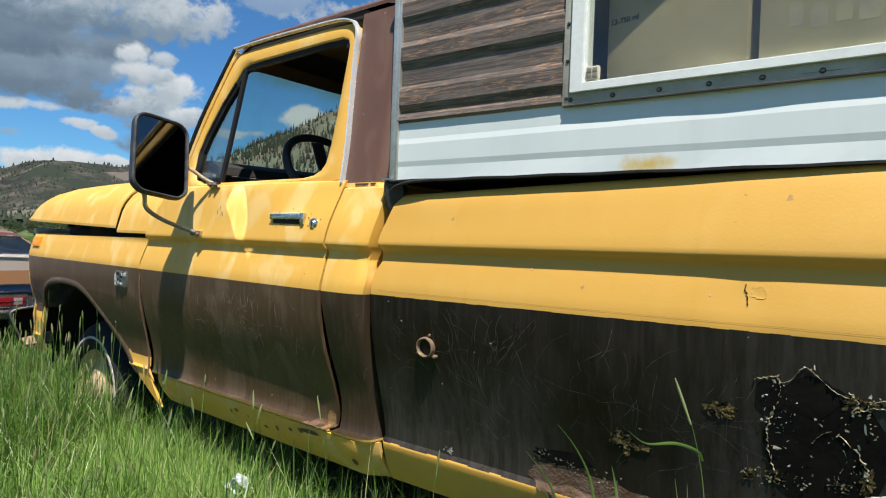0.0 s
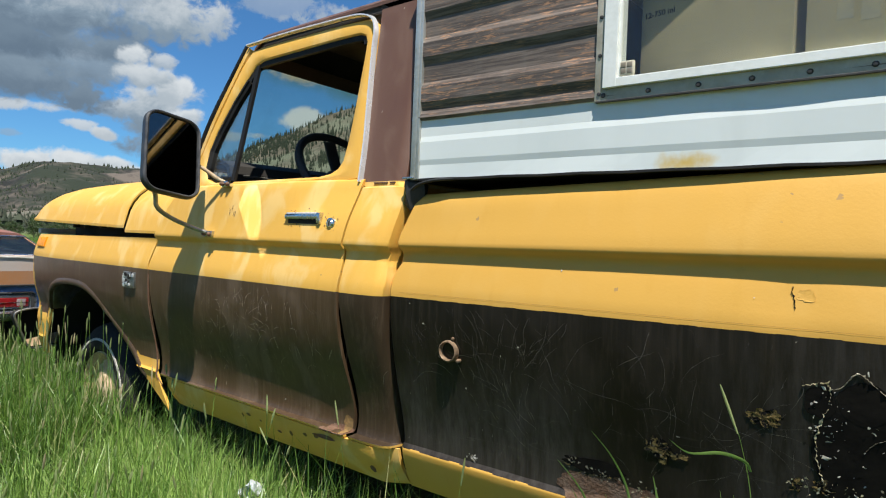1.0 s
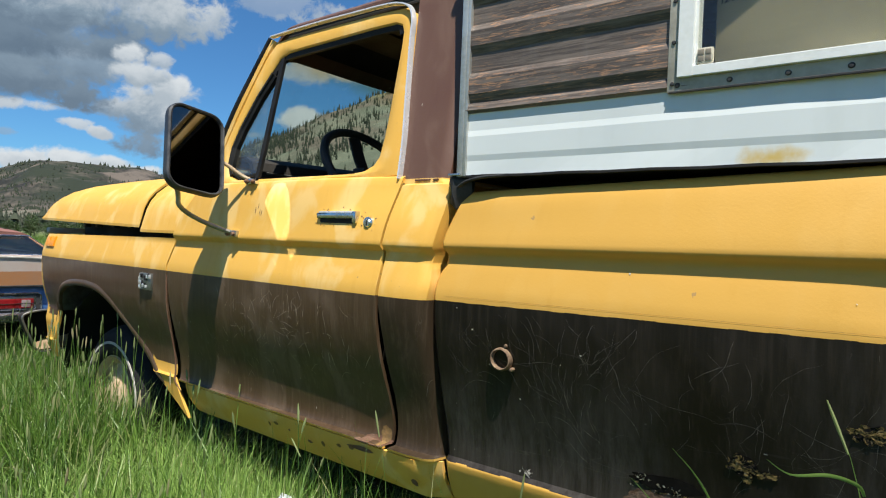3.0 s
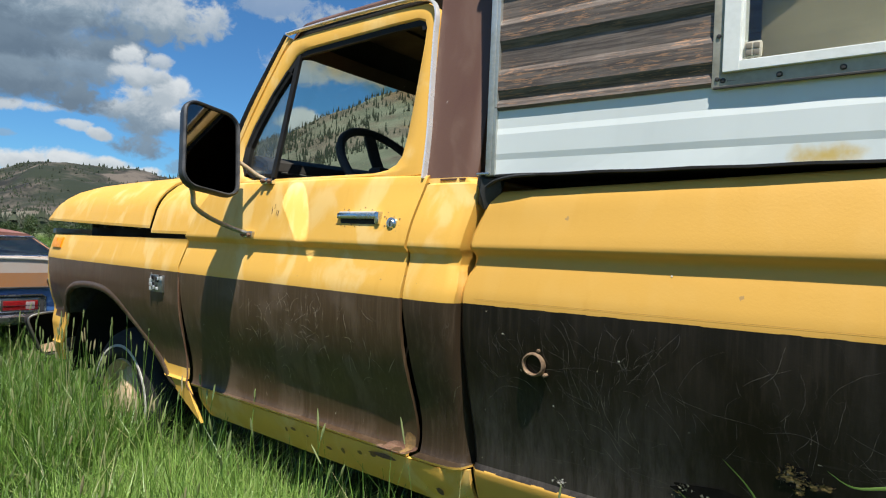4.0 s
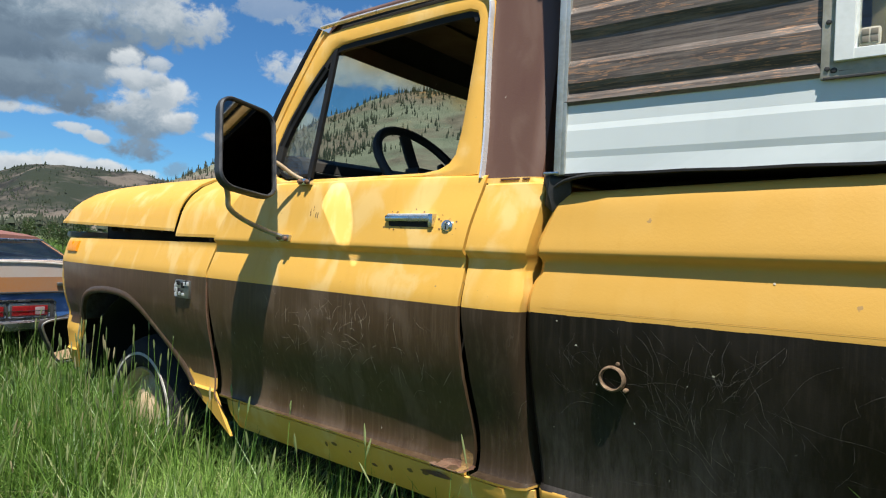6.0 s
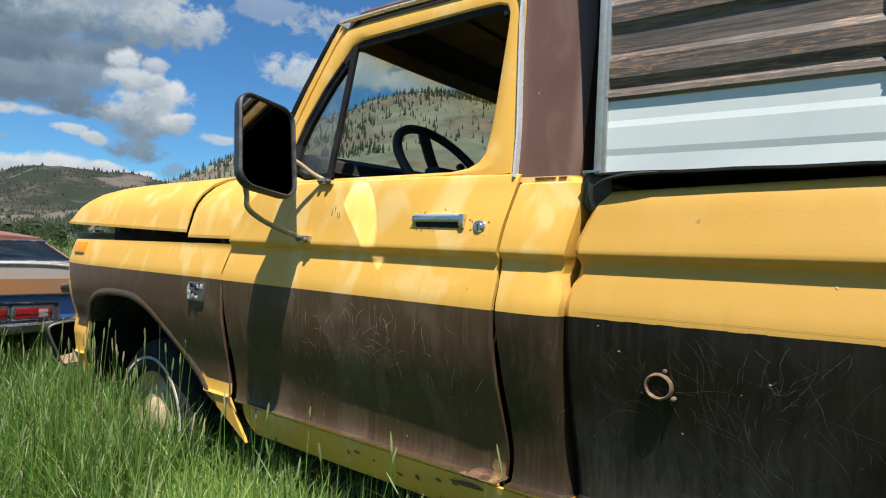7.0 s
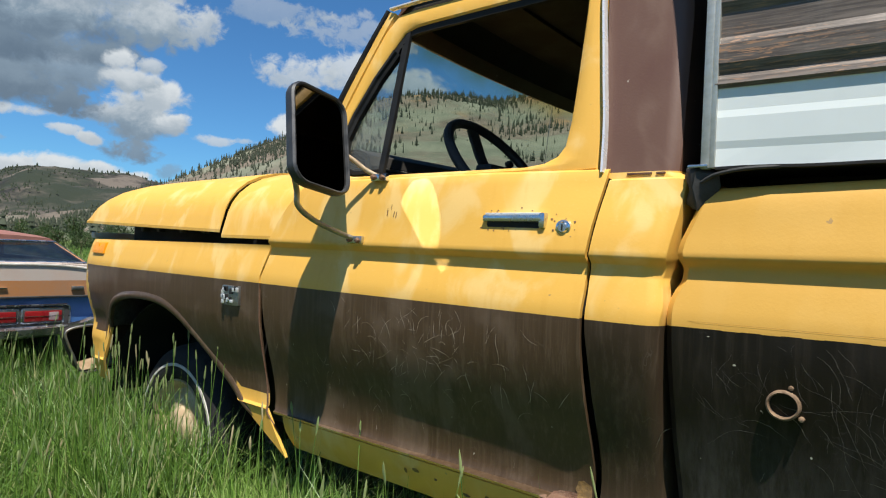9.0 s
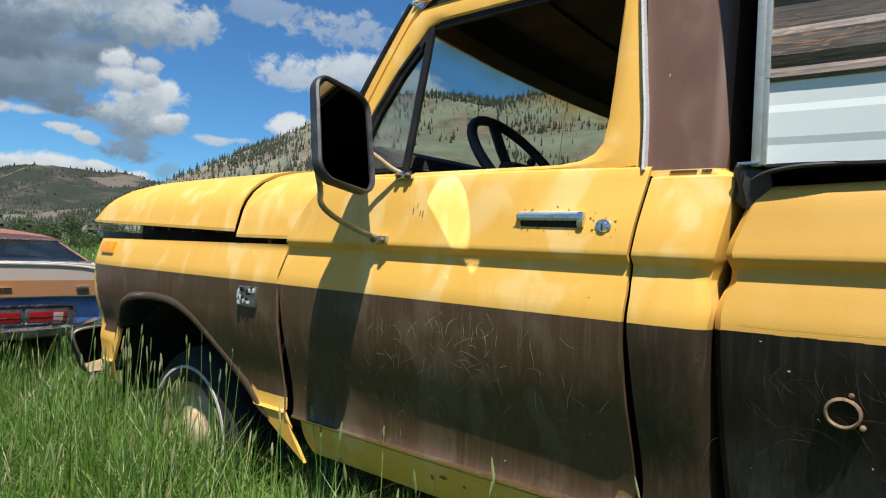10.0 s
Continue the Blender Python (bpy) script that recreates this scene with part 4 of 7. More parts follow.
# steering wheel on its column
wc, wn = Vector((-1.742, 0.572, 1.518)), Vector((0.80, 0.0, 0.60)).normalized()
wa = Vector((0, 1, 0))
wb = wn.cross(wa)
steer = part("steering_wheel", sweep([wc + 0.232 * (math.cos(a) * wa + math.sin(a) * wb) for a in [2 * math.pi * k / 48 for k in range(48)]], ring_of(0.018, 10), True, tuple(wn)), RUBBER, truck, "black plastic steering wheel")
for ang in (radians(200), radians(-20), radians(90)):
    tip = wc + 0.20 * (math.cos(ang) * wa + math.sin(ang) * wb)
    mid = wc - wn * 0.045
    part("spoke", sweep([mid, mid.lerp(tip, 0.5) - wn * 0.005, tip], [(-0.030, -0.005), (0.030, -0.005), (0.030, 0.005), (-0.030, 0.005)], False, tuple(wn)), RUBBER, steer)
part("hub", block(wc.x - 0.055, wc.x + 0.02, wc.y - 0.07, wc.y + 0.07, wc.z - 0.06, wc.z + 0.02, 0.02), RUBBER, steer)
part("column", tube([wc - wn * 0.03, wc - wn * 0.55], 0.032, 12), RUBBER, steer)
part("gear_lever", tube([wc - wn * 0.10, wc - wn * 0.10 + Vector((0.02, 0.16, 0.10))], 0.007, 8), RUBBER, steer)
part("lever_knob", lathe([(0.0, -0.018), (0.012, -0.014), (0.017, 0.0), (0.012, 0.014), (0.0, 0.018)], wc - wn * 0.10 + Vector((0.02, 0.165, 0.11)), "y", 12), RUBBER, steer)
ant = root("antenna", (-2.36, 1.93, 1.50), "thin whip antenna on the far cowl", "antenna", fitted=True)
part("base", lathe([(0.0, 0.0), (0.022, 0.0), (0.018, 0.02), (0.010, 0.035), (0.0, 0.04)], (-2.36, 1.93, 1.50), "z", 12), RUBBER, ant)
part("mast", tube([Vector((-2.36, 1.93, 1.53)), Vector((-2.30, 1.97, 2.35))], 0.0022, 6), DULL, ant)

# ---- truck bed ----
BOX = [(0.44, 0.150), (0.48, 0.120), (0.52, 0.100), (0.575, 0.084), (0.598, 0.078), (0.603, 0.084), (0.612, 0.092), (0.66, 0.090), (0.72, 0.080), (0.82, 0.061), (0.92, 0.045), (1.0, 0.037),
       (1.06, 0.036), (1.075, 0.0364), (1.088, 0.0385), (1.12, 0.0465), (1.15, 0.0545), (1.163, 0.0585), (1.175, 0.0615), (1.188, 0.063), (1.199, 0.059), (1.206, 0.048), (1.213, 0.0435), (1.225, 0.0455),
       (1.27, 0.0575), (1.31, 0.0655), (1.328, 0.0695), (1.342, 0.074), (1.354, 0.079), (1.363, 0.086), (1.369, 0.098), (1.372, 0.12), (1.373, 0.20)]
BOX_FRONT = [(0.48, -0.912), (0.60, -0.910), (0.80, -0.926), (1.0, -0.937), (1.07, -0.940), (1.11, -0.940), (1.135, -0.932), (1.16, -0.919), (1.185, -0.917), (1.21, -0.924), (1.235, -0.928), (1.30, -0.905), (1.36, -0.885), (1.382, -0.87)]


def box_y(x, z):
    return smooth_table(BOX, z) + 0.014 * (x + 0.94)


def box_point(u, z):
    a = lerp(BOX_FRONT, z)
    x = a + (2.55 - a) * u
    zz = z + 0.002 + 0.012 * (x + 0.94)
    if z > 1.214:
        zz += 0.030 * min(1.3, x + 0.94) * (min(z, 1.345) - 1.214) / 0.131 * 0.9
    dent = 0.0
    for cx, cz, r, d in ((-0.42, 1.10, 0.10, 0.0015), (-0.2, 1.3, 0.25, 0.003), (0.2, 0.85, 0.22, 0.010), (-0.5, 0.8, 0.2, 0.002), (0.08, 1.12, 0.05, 0.004)):
        dent += d * math.exp(-((x - cx) ** 2 + (z - cz) ** 2) / r ** 2)
    y = box_y(x, z) + dent + 0.016 * (x + 0.94) * soft_step((z - 1.235) / 0.13)
    if u < 0.004:
        y += 0.012 * (1 - u / 0.004)
    return Vector((x, y, zz))


brows = [0.47, 0.50, 0.54, 0.575, 0.592, 0.599, 0.601, 0.612, 0.64, 0.68, 0.72, 0.76, 0.80, 0.84, 0.88, 0.92, 0.96, 1.0, 1.03, 1.0595, 1.0605, 1.08, 1.10, 1.12, 1.14, 1.152, 1.156, 1.159, 1.162, 1.165, 1.168, 1.174, 1.180,
         1.187, 1.195, 1.203, 1.210, 1.216, 1.225, 1.25, 1.28, 1.305, 1.325, 1.338, 1.347, 1.353, 1.358, 1.362, 1.3655, 1.368, 1.370, 1.3715, 1.3728, 1.373]
bm = sheet(box_point, [0, 0.0015, 0.004] + steps(0.012, 0.46, 44) + steps(0.5, 1.0, 8), brows, paint=lambda p: two_tone(p - Vector((0, 0, 0.002 + 0.012 * (p.x + 0.94)))))
part("bed_side", twin(bm), [BOX_YELLOW, BOX_BROWN], truck)
bed = part("bed_side", bm, [BOX_YELLOW, BOX_BROWN], truck, "yellow and shade-darkened brown bed side, scratched and rust-torn")
# front wall is black so that the gap's shade lies in its colour
part("bed_front_wall", block(-0.905, -0.87, 0.13, 2 * CY - 0.13, 0.55, 1.34, 0.006), BLACK, truck)
part("bed_floor", block(-0.9, 2.5, 0.13, 2 * CY - 0.13, 0.60, 0.66, 0.006), BLACK, truck)
part("tailgate", block(2.50, 2.56, 0.13, 2 * CY - 0.13, 0.62, 1.36, 0.01), YELLOW, truck)
part("frame_rail", block(-3.6, 2.5, 0.55, 0.63, 0.42, 0.56, 0.01), BLACK, truck)
part("frame_rail", twin(block(-3.6, 2.5, 0.55, 0.63, 0.42, 0.56, 0.01)), BLACK, truck)

NECK = mottled("worn_filler_rim", (0.30, 0.20, 0.12), (0.13, 0.08, 0.045), 60, (0.5, 0.8), 0.1, 200, 0.4)
# bare fuel filler neck and its two screws
fc = Vector((-0.712, box_y(-0.712, 0.925), 0.927))
neck = part("filler_neck", lathe([(0.0235, 0.05), (0.0240, -0.008), (0.0260, -0.0125), (0.0290, -0.011), (0.0305, -0.006), (0.0305, 0.01)], fc, "y", 36), NECK, truck, "open fuel filler neck with a worn tan rim")
# hole's bottom is painted black as the shade inside the neck
part("neck_hole", lathe([(0.0245, 0.046), (0.0, 0.090)], fc, "y", 24), BLACK, neck)
for dx, dz in ((0.012, 0.036), (0.031, -0.023)):
    part("screw", lathe([(0.0, -0.010), (0.004, -0.009), (0.0055, -0.004), (0.0055, 0.004)], fc + Vector((dx, 0.002, dz)), "y", 10), NECK, neck)

def crust():
    m, nt, p, co = material("crumbling_rust", (0.1, 0.08, 0.03), 0.85, 0.0, 0.2)
    a, b = fuzz(nt, co, 70, 6, 0.75, 0.8), fuzz(nt, stretch(nt, co, 1, 1, 1, (4, 2, 1)), 110, 6, 0.75, 0.8)
    c = blend(nt, span(nt, a, 0.46, 0.56), (0.006, 0.005, 0.004), (0.19, 0.135, 0.045))
    c = blend(nt, span(nt, b, 0.57, 0.66), c, (0.30, 0.24, 0.12))
    nt.links.new(c, p.inputs["Base Color"])
    relief(nt, p, calc(nt, "ADD", a, b), 1.0, 0.006)
    return m


CRUST = crust()
OCHRE = mottled("ochre_rust", (0.30, 0.17, 0.05), (0.16, 0.10, 0.04), 60, (0.6, 0.9), 0.0, 200, 0.5)
SCRATCH_BROWN = mottled("scratched_brown_paint", (0.42, 0.33, 0.24), (0.17, 0.13, 0.09), 60, (0.5, 0.7), 0.0, 200, 0.1)
STRIPE = mottled("worn_pinstripe", (0.34, 0.20, 0.045), (0.56, 0.31, 0.06), 12, (0.5, 0.7), 0.0, 200, 0.1)
SCRATCH = mottled("scratched_paint", (0.17, 0.15, 0.12), (0.036, 0.030, 0.024), 60, (0.5, 0.7), 0.0, 200, 0.1)
# rust damage: ragged flaps, holes and patches on the bed side
rr = random.Random(11)


def bed_at(x, z, out=0.002):
    u = (x - lerp(BOX_FRONT, z)) / (2.55 - lerp(BOX_FRONT, z))
    p = box_point(u, z)
    return Vector((p.x, p.y - out, p.z))


def ragged(cx, cz, rx, rz, n=26, jag=0.35, out=0.002, rise=0.0):
    """A ragged-edged patch lying on the bed side, lifted towards its rim by rise."""
    bm = bmesh.new()
    mid = bm.verts.new(bed_at(cx, cz, out))
    prev = None
    rings = []
    rad = [1 + rr.uniform(-jag, jag) for _ in range(n)]
    rad = [(rad[i - 2] + 2 * rad[i - 1] + 3 * rad[i] + 2 * rad[(i + 1) % n]) / 8 for i in range(n)]
    for k, f in enumerate((0.45, 0.8, 1.0)):
        ring = []
        for i in range(n):
            a = 2 * math.pi * i / n
            s = f * (rad[i] if k else (1 + rad[i]) / 2)
            ring.append(bm.verts.new(bed_at(cx + rx * s * math.cos(a), cz + rz * s * math.sin(a), out + rise * f * f * rr.uniform(0.5, 1.4))))
        rings.append(ring)
    for i in range(n):
        q = (i + 1) % n
        bm.faces.new((mid, rings[0][i], rings[0][q]))
        for a, b in zip(rings, rings[1:]):
            bm.faces.new((a[i], b[i], b[q], a[q]))
    return bm


def strip(pts, width, out=0.003, jag=0.9):
    """A torn, jagged edge of bare metal that follows a line on the bed side."""
    bm = bmesh.new()
    path = smooth_path([(x, 0, z) for x, z in pts], 9)
    rows = []
    for i, p in enumerate(path):
        d = (path[min(i + 1, len(path) - 1)] - path[max(i - 1, 0)]).normalized()
        sx, sz = d.z, -d.x
        w = width * max(0.06, rr.gauss(0.42, 0.42 * jag)) * math.sin(math.pi * (i + 0.7) / (len(path) + 0.4)) ** 0.5
        k = rr.uniform(-0.5, 0.5) * width
        a, b = rr.uniform(0.2, 1.5) * w, rr.uniform(0.2, 1.5) * w
        rows.append([bm.verts.new(bed_at(p.x + sx * (k - a), p.z + sz * (k - a), 0.001)), bm.verts.new(bed_at(p.x + sx * k, p.z + sz * k, out * rr.uniform(0.4, 1.8))), bm.verts.new(bed_at(p.x + sx * (k + b), p.z + sz * (k + b), 0.001))])
    for a, b in zip(rows, rows[1:]):
        for k in range(2):
            bm.faces.new((a[k], b[k], b[k + 1], a[k + 1]))
    return bm


def shard(bm, px, pz, ln, wd, ang, out=0.003):
    """One angular chip lying on the bed side."""
    n = rr.choice((3, 4, 5, 6))
    t0 = rr.uniform(0, 6.28)
    angs = sorted(t0 + 6.283 * (k + rr.uniform(-0.35, 0.35)) / n for k in range(n))
    pts = []
    for t in angs:
        s = rr.uniform(0.45, 1.15)
        u, w = ln * math.cos(t) * s, wd * math.sin(t) * s
        pts.append(bm.verts.new(bed_at(px + u * math.cos(ang) - w * math.sin(ang), pz + u * math.sin(ang) + w * math.cos(ang), out + rr.uniform(0, 0.0015))))
    bm.faces.new(pts)
    return bm


def flakes(bm, cx, cz, rx, rz, n, size, slot, out=0.003):
    """A scatter of small angular flakes within an ellipse on the bed side."""
    for _ in range(n):
        a, q = rr.uniform(0, 6.283), rr.random() ** 0.6
        k = size * rr.choice((0.35, 0.5, 0.7, 1.0, 1.5))
        shard(bm, cx + rx * q * math.cos(a), cz + rz * q * math.sin(a), k, k * rr.uniform(0.2, 0.8), rr.uniform(0, 3.14), out)
        bm.faces.ensure_lookup_table()
        bm.faces[-1].material_index = slot


part("rust_tear", ragged(0.225, 0.845, 0.100, 0.125, 60, 0.07, 0.0016, 0.0), TEAR_DARK, bed, "dark torn patch of rusted metal", False)
part("rust_tear", ragged(0.205, 0.945, 0.045, 0.040, 30, 0.15, 0.0018, 0.0), TEAR_DARK, bed, "", False)
part("rust_tear", ragged(0.137, 0.935, 0.026, 0.032, 28, 0.2, 0.0020, 0.0), TEAR_DARK, bed, "", False)
for line, w, mt in (([(0.108, 0.966), (0.125, 0.970), (0.148, 0.974), (0.153, 0.955), (0.150, 0.930), (0.136, 0.890), (0.131, 0.855), (0.133, 0.815), (0.146, 0.775)], 0.0042, FLAKE),
                ([(0.150, 0.962), (0.170, 0.972), (0.192, 1.000), (0.215, 0.985), (0.245, 0.958), (0.27, 0.952)], 0.0022, TORN),
                ([(0.262, 0.965), (0.275, 0.945), (0.268, 0.925), (0.285, 0.935), (0.300, 0.955)], 0.0050, FLAKE),
                ([(0.205, 0.850), (0.220, 0.872), (0.236, 0.882)], 0.0018, TORN),
                ([(0.245, 0.878), (0.275, 0.850), (0.292, 0.815), (0.292, 0.785)], 0.0048, FLAKE),
                ([(0.29, 0.950), (0.32, 0.955), (0.36, 0.945)], 0.0045, TORN), ([(0.29, 0.935), (0.31, 0.942), (0.345, 0.925)], 0.003, FLAKE),
                ([(0.262, 0.83), (0.250, 0.80), (0.245, 0.775)], 0.0016, TORN), ([(0.29, 0.765), (0.34, 0.785)], 0.0035, CHALK)):
    part("torn_edge", strip(line, w), mt, bed, "", False)
# bare chips: x, z, half length, half width, slant in degrees
for cx, cz, ln, wd, deg in ((0.143, 0.966, 0.006, 0.005, 0), (0.181, 0.929, 0.004, 0.003, 40), (0.122, 0.883, 0.0035, 0.003, 80), (0.212, 0.902, 0.004, 0.003, 60), (0.220, 0.892, 0.006, 0.0025, -45),
                            (0.153, 0.862, 0.011, 0.0028, 5), (0.146, 0.828, 0.011, 0.006, 10), (0.139, 0.808, 0.008, 0.0025, 80), (0.206, 0.825, 0.005, 0.0013, -35), (0.288, 0.898, 0.013, 0.0025, 95),
                            (0.279, 0.862, 0.009, 0.0025, 110), (0.258, 0.845, 0.009, 0.0025, 110), (0.290, 0.81, 0.006, 0.0045, 60), (0.245, 0.876, 0.004, 0.003, 30), (0.195, 0.765, 0.007, 0.002, -20),
                            (0.128, 0.908, 0.007, 0.0012, 75), (0.294, 0.962, 0.006, 0.004, 70), (0.209, 1.002, 0.008, 0.002, 100)):
    part("bare_chip", shard(bmesh.new(), cx, cz, ln * 0.9, wd, radians(deg), 0.004), IVORY, bed, "", False)
part("rust_hole", ragged(0.047, 0.888, 0.022, 0.016, 36, 0.14, 0.0012, 0.0), TEAR_DARK, bed, "rust bubble with flaking edges", False)
for cx, cz, rx, rz, n, jag in ((0.047, 0.887, 0.027, 0.019, 40, 0.25), (-0.163, 0.778, 0.022, 0.018, 36, 0.35), (-0.118, 0.767, 0.022, 0.009, 30, 0.4), (-0.150, 0.750, 0.010, 0.012, 24, 0.4), (0.272, 0.945, 0.018, 0.014, 34, 0.6),
                              (0.310, 0.948, 0.020, 0.007, 34, 0.6), (0.290, 0.795, 0.010, 0.024, 34, 0.5), (0.252, 0.778, 0.016, 0.010, 30, 0.6), (0.140, 0.765, 0.014, 0.012, 30, 0.6), (0.100, 0.760, 0.008, 0.018, 26, 0.6), (-0.31, 0.675, 0.05, 0.010, 40, 0.5)):
    bm = ragged(cx, cz, rx, rz, 56, min(0.9, 2 * jag), 0.0022, 0.0)
    for v in bm.verts:
        v.co.y += 0.0018 * noise.noise(v.co * 160)
    part("rust_crust", bm, CRUST, bed, "crumbling ochre and black rust crust" if cx == 0.047 else "", False)
bm = bmesh.new()
for cx, cz, rx, rz, n, size, slot in ((0.225, 0.85, 0.10, 0.11, 28, 0.0026, 1), (0.30, 0.90, 0.06, 0.07, 34, 0.0036, 0), (0.145, 0.765, 0.06, 0.02, 40, 0.0036, 0), (0.15, 0.90, 0.03, 0.07, 30, 0.003, 1),
                                      (0.285, 0.80, 0.02, 0.05, 16, 0.0030, 0), (0.30, 0.95, 0.05, 0.015, 14, 0.0030, 0), (0.25, 0.775, 0.03, 0.02, 18, 0.003, 2),
                                      (-0.165, 0.778, 0.024, 0.022, 14, 0.003, 2), (-0.655, 0.625, 0.020, 0.010, 26, 0.004, 1),
                                      (-0.36, 0.695, 0.02, 0.008, 20, 0.003, 2), (-0.20, 0.66, 0.02, 0.02, 22, 0.003, 0), (-0.27, 0.672, 0.12, 0.016, 60, 0.0035, 2), (-0.23, 0.62, 0.13, 0.05, 60, 0.0032, 3)):
    flakes(bm, cx, cz, rx, rz, n, size, slot)
tagged(part("rust_flakes", bm, [FLAKE, CHALK, TORN, RUST, OCHRE], bed, "", False), "small scattered flakes of rust and paint", kind="stuff")
part("rust_patch", ragged(-0.155, 0.775, 0.024, 0.022, 30, 0.2, 0.0015), TEAR_DARK, bed, "", False)
FOOT_RUST = mottled("bare_rusted_foot", (0.150, 0.105, 0.075), (0.085, 0.042, 0.022), 30, (0.75, 0.95), 0.0, 160, 0.8, 0.004, 0.2)
part("rust_patch", ragged(-0.29, 0.625, 0.115, 0.052, 70, 0.22, 0.0020), FOOT_RUST, bed, "bare rusted metal along the bed's foot", False)
part("rust_patch", ragged(-0.17, 0.600, 0.10, 0.060, 60, 0.25, 0.0026), FOOT_RUST, bed, "", False)
part("rust_patch", ragged(-0.31, 0.690, 0.075, 0.020, 50, 0.25, 0.0030), TEAR_DARK, bed, "", False)
# fine scratches: thin lines that wander over a panel
def scratch_lines(where, centre, spreads, n, slant, reach, width):
    bm = bmesh.new()
    for _ in range(n):
        x, z = rr.gauss(centre[0], spreads[0]), rr.gauss(centre[1], spreads[1])
        a, turn = radians(rr.gauss(slant, 28)), rr.uniform(-0.10, 0.10)
        length, w = rr.uniform(*reach), width * rr.uniform(0.4, 1.3)
        prev = None
        m = 9
        for k in range(m):
            t = k / (m - 1)
            s = w * (1 - abs(2 * t - 1) ** 2) * rr.uniform(0.3, 1.0) + 0.00005
            if 0.63 < z < 1.045:
                pair = [bm.verts.new(where(x + s * math.sin(a), z - s * math.cos(a))), bm.verts.new(where(x - s * math.sin(a), z + s * math.cos(a)))]
                if prev:
                    bm.faces.new((prev[0], pair[0], pair[1], prev[1]))
                prev = pair
            a += turn + rr.uniform(-0.3, 0.3)
            x, z = x + math.cos(a) * length / m, z + math.sin(a) * length / m
    return bm


def door_at(x, z):
    return Vector((x, side_y(x, z) - 0.0012, z))


def bed_near(x, z):
    return bed_at(x, z, 0.0012)


for centre, spreads, n, slant, reach, w in (((-0.56, 0.88), (0.09, 0.09), 60, 100, (0.04, 0.16), 0.0006), ((-0.50, 0.90), (0.03, 0.03), 16, 70, (0.02, 0.05), 0.0006), ((-0.1, 0.86), (0.28, 0.10), 70, 90, (0.02, 0.14), 0.0005),
                                            ((-0.3, 0.90), (0.2, 0.06), 9, 0, (0.10, 0.26), 0.0005), ((-0.78, 0.92), (0.06, 0.08), 22, 110, (0.02, 0.09), 0.0004)):
    tagged(part("scratching", scratch_lines(bed_near, centre, spreads, n, slant, reach, w), SCRATCH, bed, "", False), "fine scratches in the dark paint", kind="stuff")
for centre, spreads, n, slant, reach, w in (((-1.55, 0.93), (0.14, 0.06), 46, 100, (0.02, 0.09), 0.0010), ((-1.40, 0.85), (0.2, 0.10), 34, 90, (0.02, 0.10), 0.0008), ((-1.75, 0.90), (0.12, 0.06), 18, 20, (0.03, 0.10), 0.0008), ((-1.9, 0.75), (0.2, 0.06), 26, 90, (0.02, 0.06), 0.0010)):
    tagged(part("scratching", scratch_lines(door_at, centre, spreads, n, slant, reach, w), SCRATCH_BROWN, door, "", False), "fine scratches in the brown paint", kind="stuff")
# dark pinstripe just above the border of the two colours
bm = bmesh.new()
rows = [[bm.verts.new(bed_at(x, z, 0.0008)) for z in (1.0738, 1.0746)] for x in steps(-0.93, 2.4, 60)]
for p, q in zip(rows, rows[1:]):
    bm.faces.new((p[0], q[0], q[1], p[1]))
part("pinstripe", bm, STRIPE, bed, "thin worn dark pinstripe", False)
# specks of rust round the handle and lock
for k in range(22):
    cx, cz = (rr.uniform(-1.42, -1.21), 1.296 + rr.choice((-1, 1)) * rr.uniform(0.02, 0.032)) if k < 13 else (-1.18 + rr.uniform(-0.035, 0.035), 1.277 + rr.uniform(-0.035, 0.035))
    r = rr.uniform(0.0012, 0.0032)
    bm = bmesh.new()
    bm.faces.new([bm.verts.new((cx + r * s * math.cos(a), side_y(cx, cz + r * math.sin(a)) - 0.0012, cz + r * s * math.sin(a))) for a, s in ((0.2, 1.2), (1.4, 0.8), (2.7, 1.1), (3.9, 0.7), (5.2, 1.0))])
    part("rust_speck", bm, RUST, door, "", False)
tear = part("paint_tear", ragged(0.103, 1.135, 0.014, 0.012, 22, 0.9, 0.0004, 0.0007), BOX_YELLOW, bed, "lifted flap of yellow paint", False)
part("tear_line", strip([(0.083, 1.155), (0.084, 1.14), (0.089, 1.125), (0.090, 1.108)], 0.0025), TEAR_DARK, bed, "", False)
for cx, cz in ((-0.40, 1.163), (0.02, 1.128), (-0.665, 0.823), (-0.85, 1.045), (-0.80, 0.99), (-0.5, 0.96), (-0.55, 0.93)):
    part("paint_chip", ragged(cx, cz, rr.uniform(0.0012, 0.0030), rr.uniform(0.0010, 0.0022), 9, 0.8, 0.0015), IVORY, bed, "", False)

UNDER_RUST = mottled("dark_rust_spot", (0.15, 0.085, 0.022), (0.26, 0.15, 0.035), 40, (0.7, 0.9), 0, 150, 0.4)
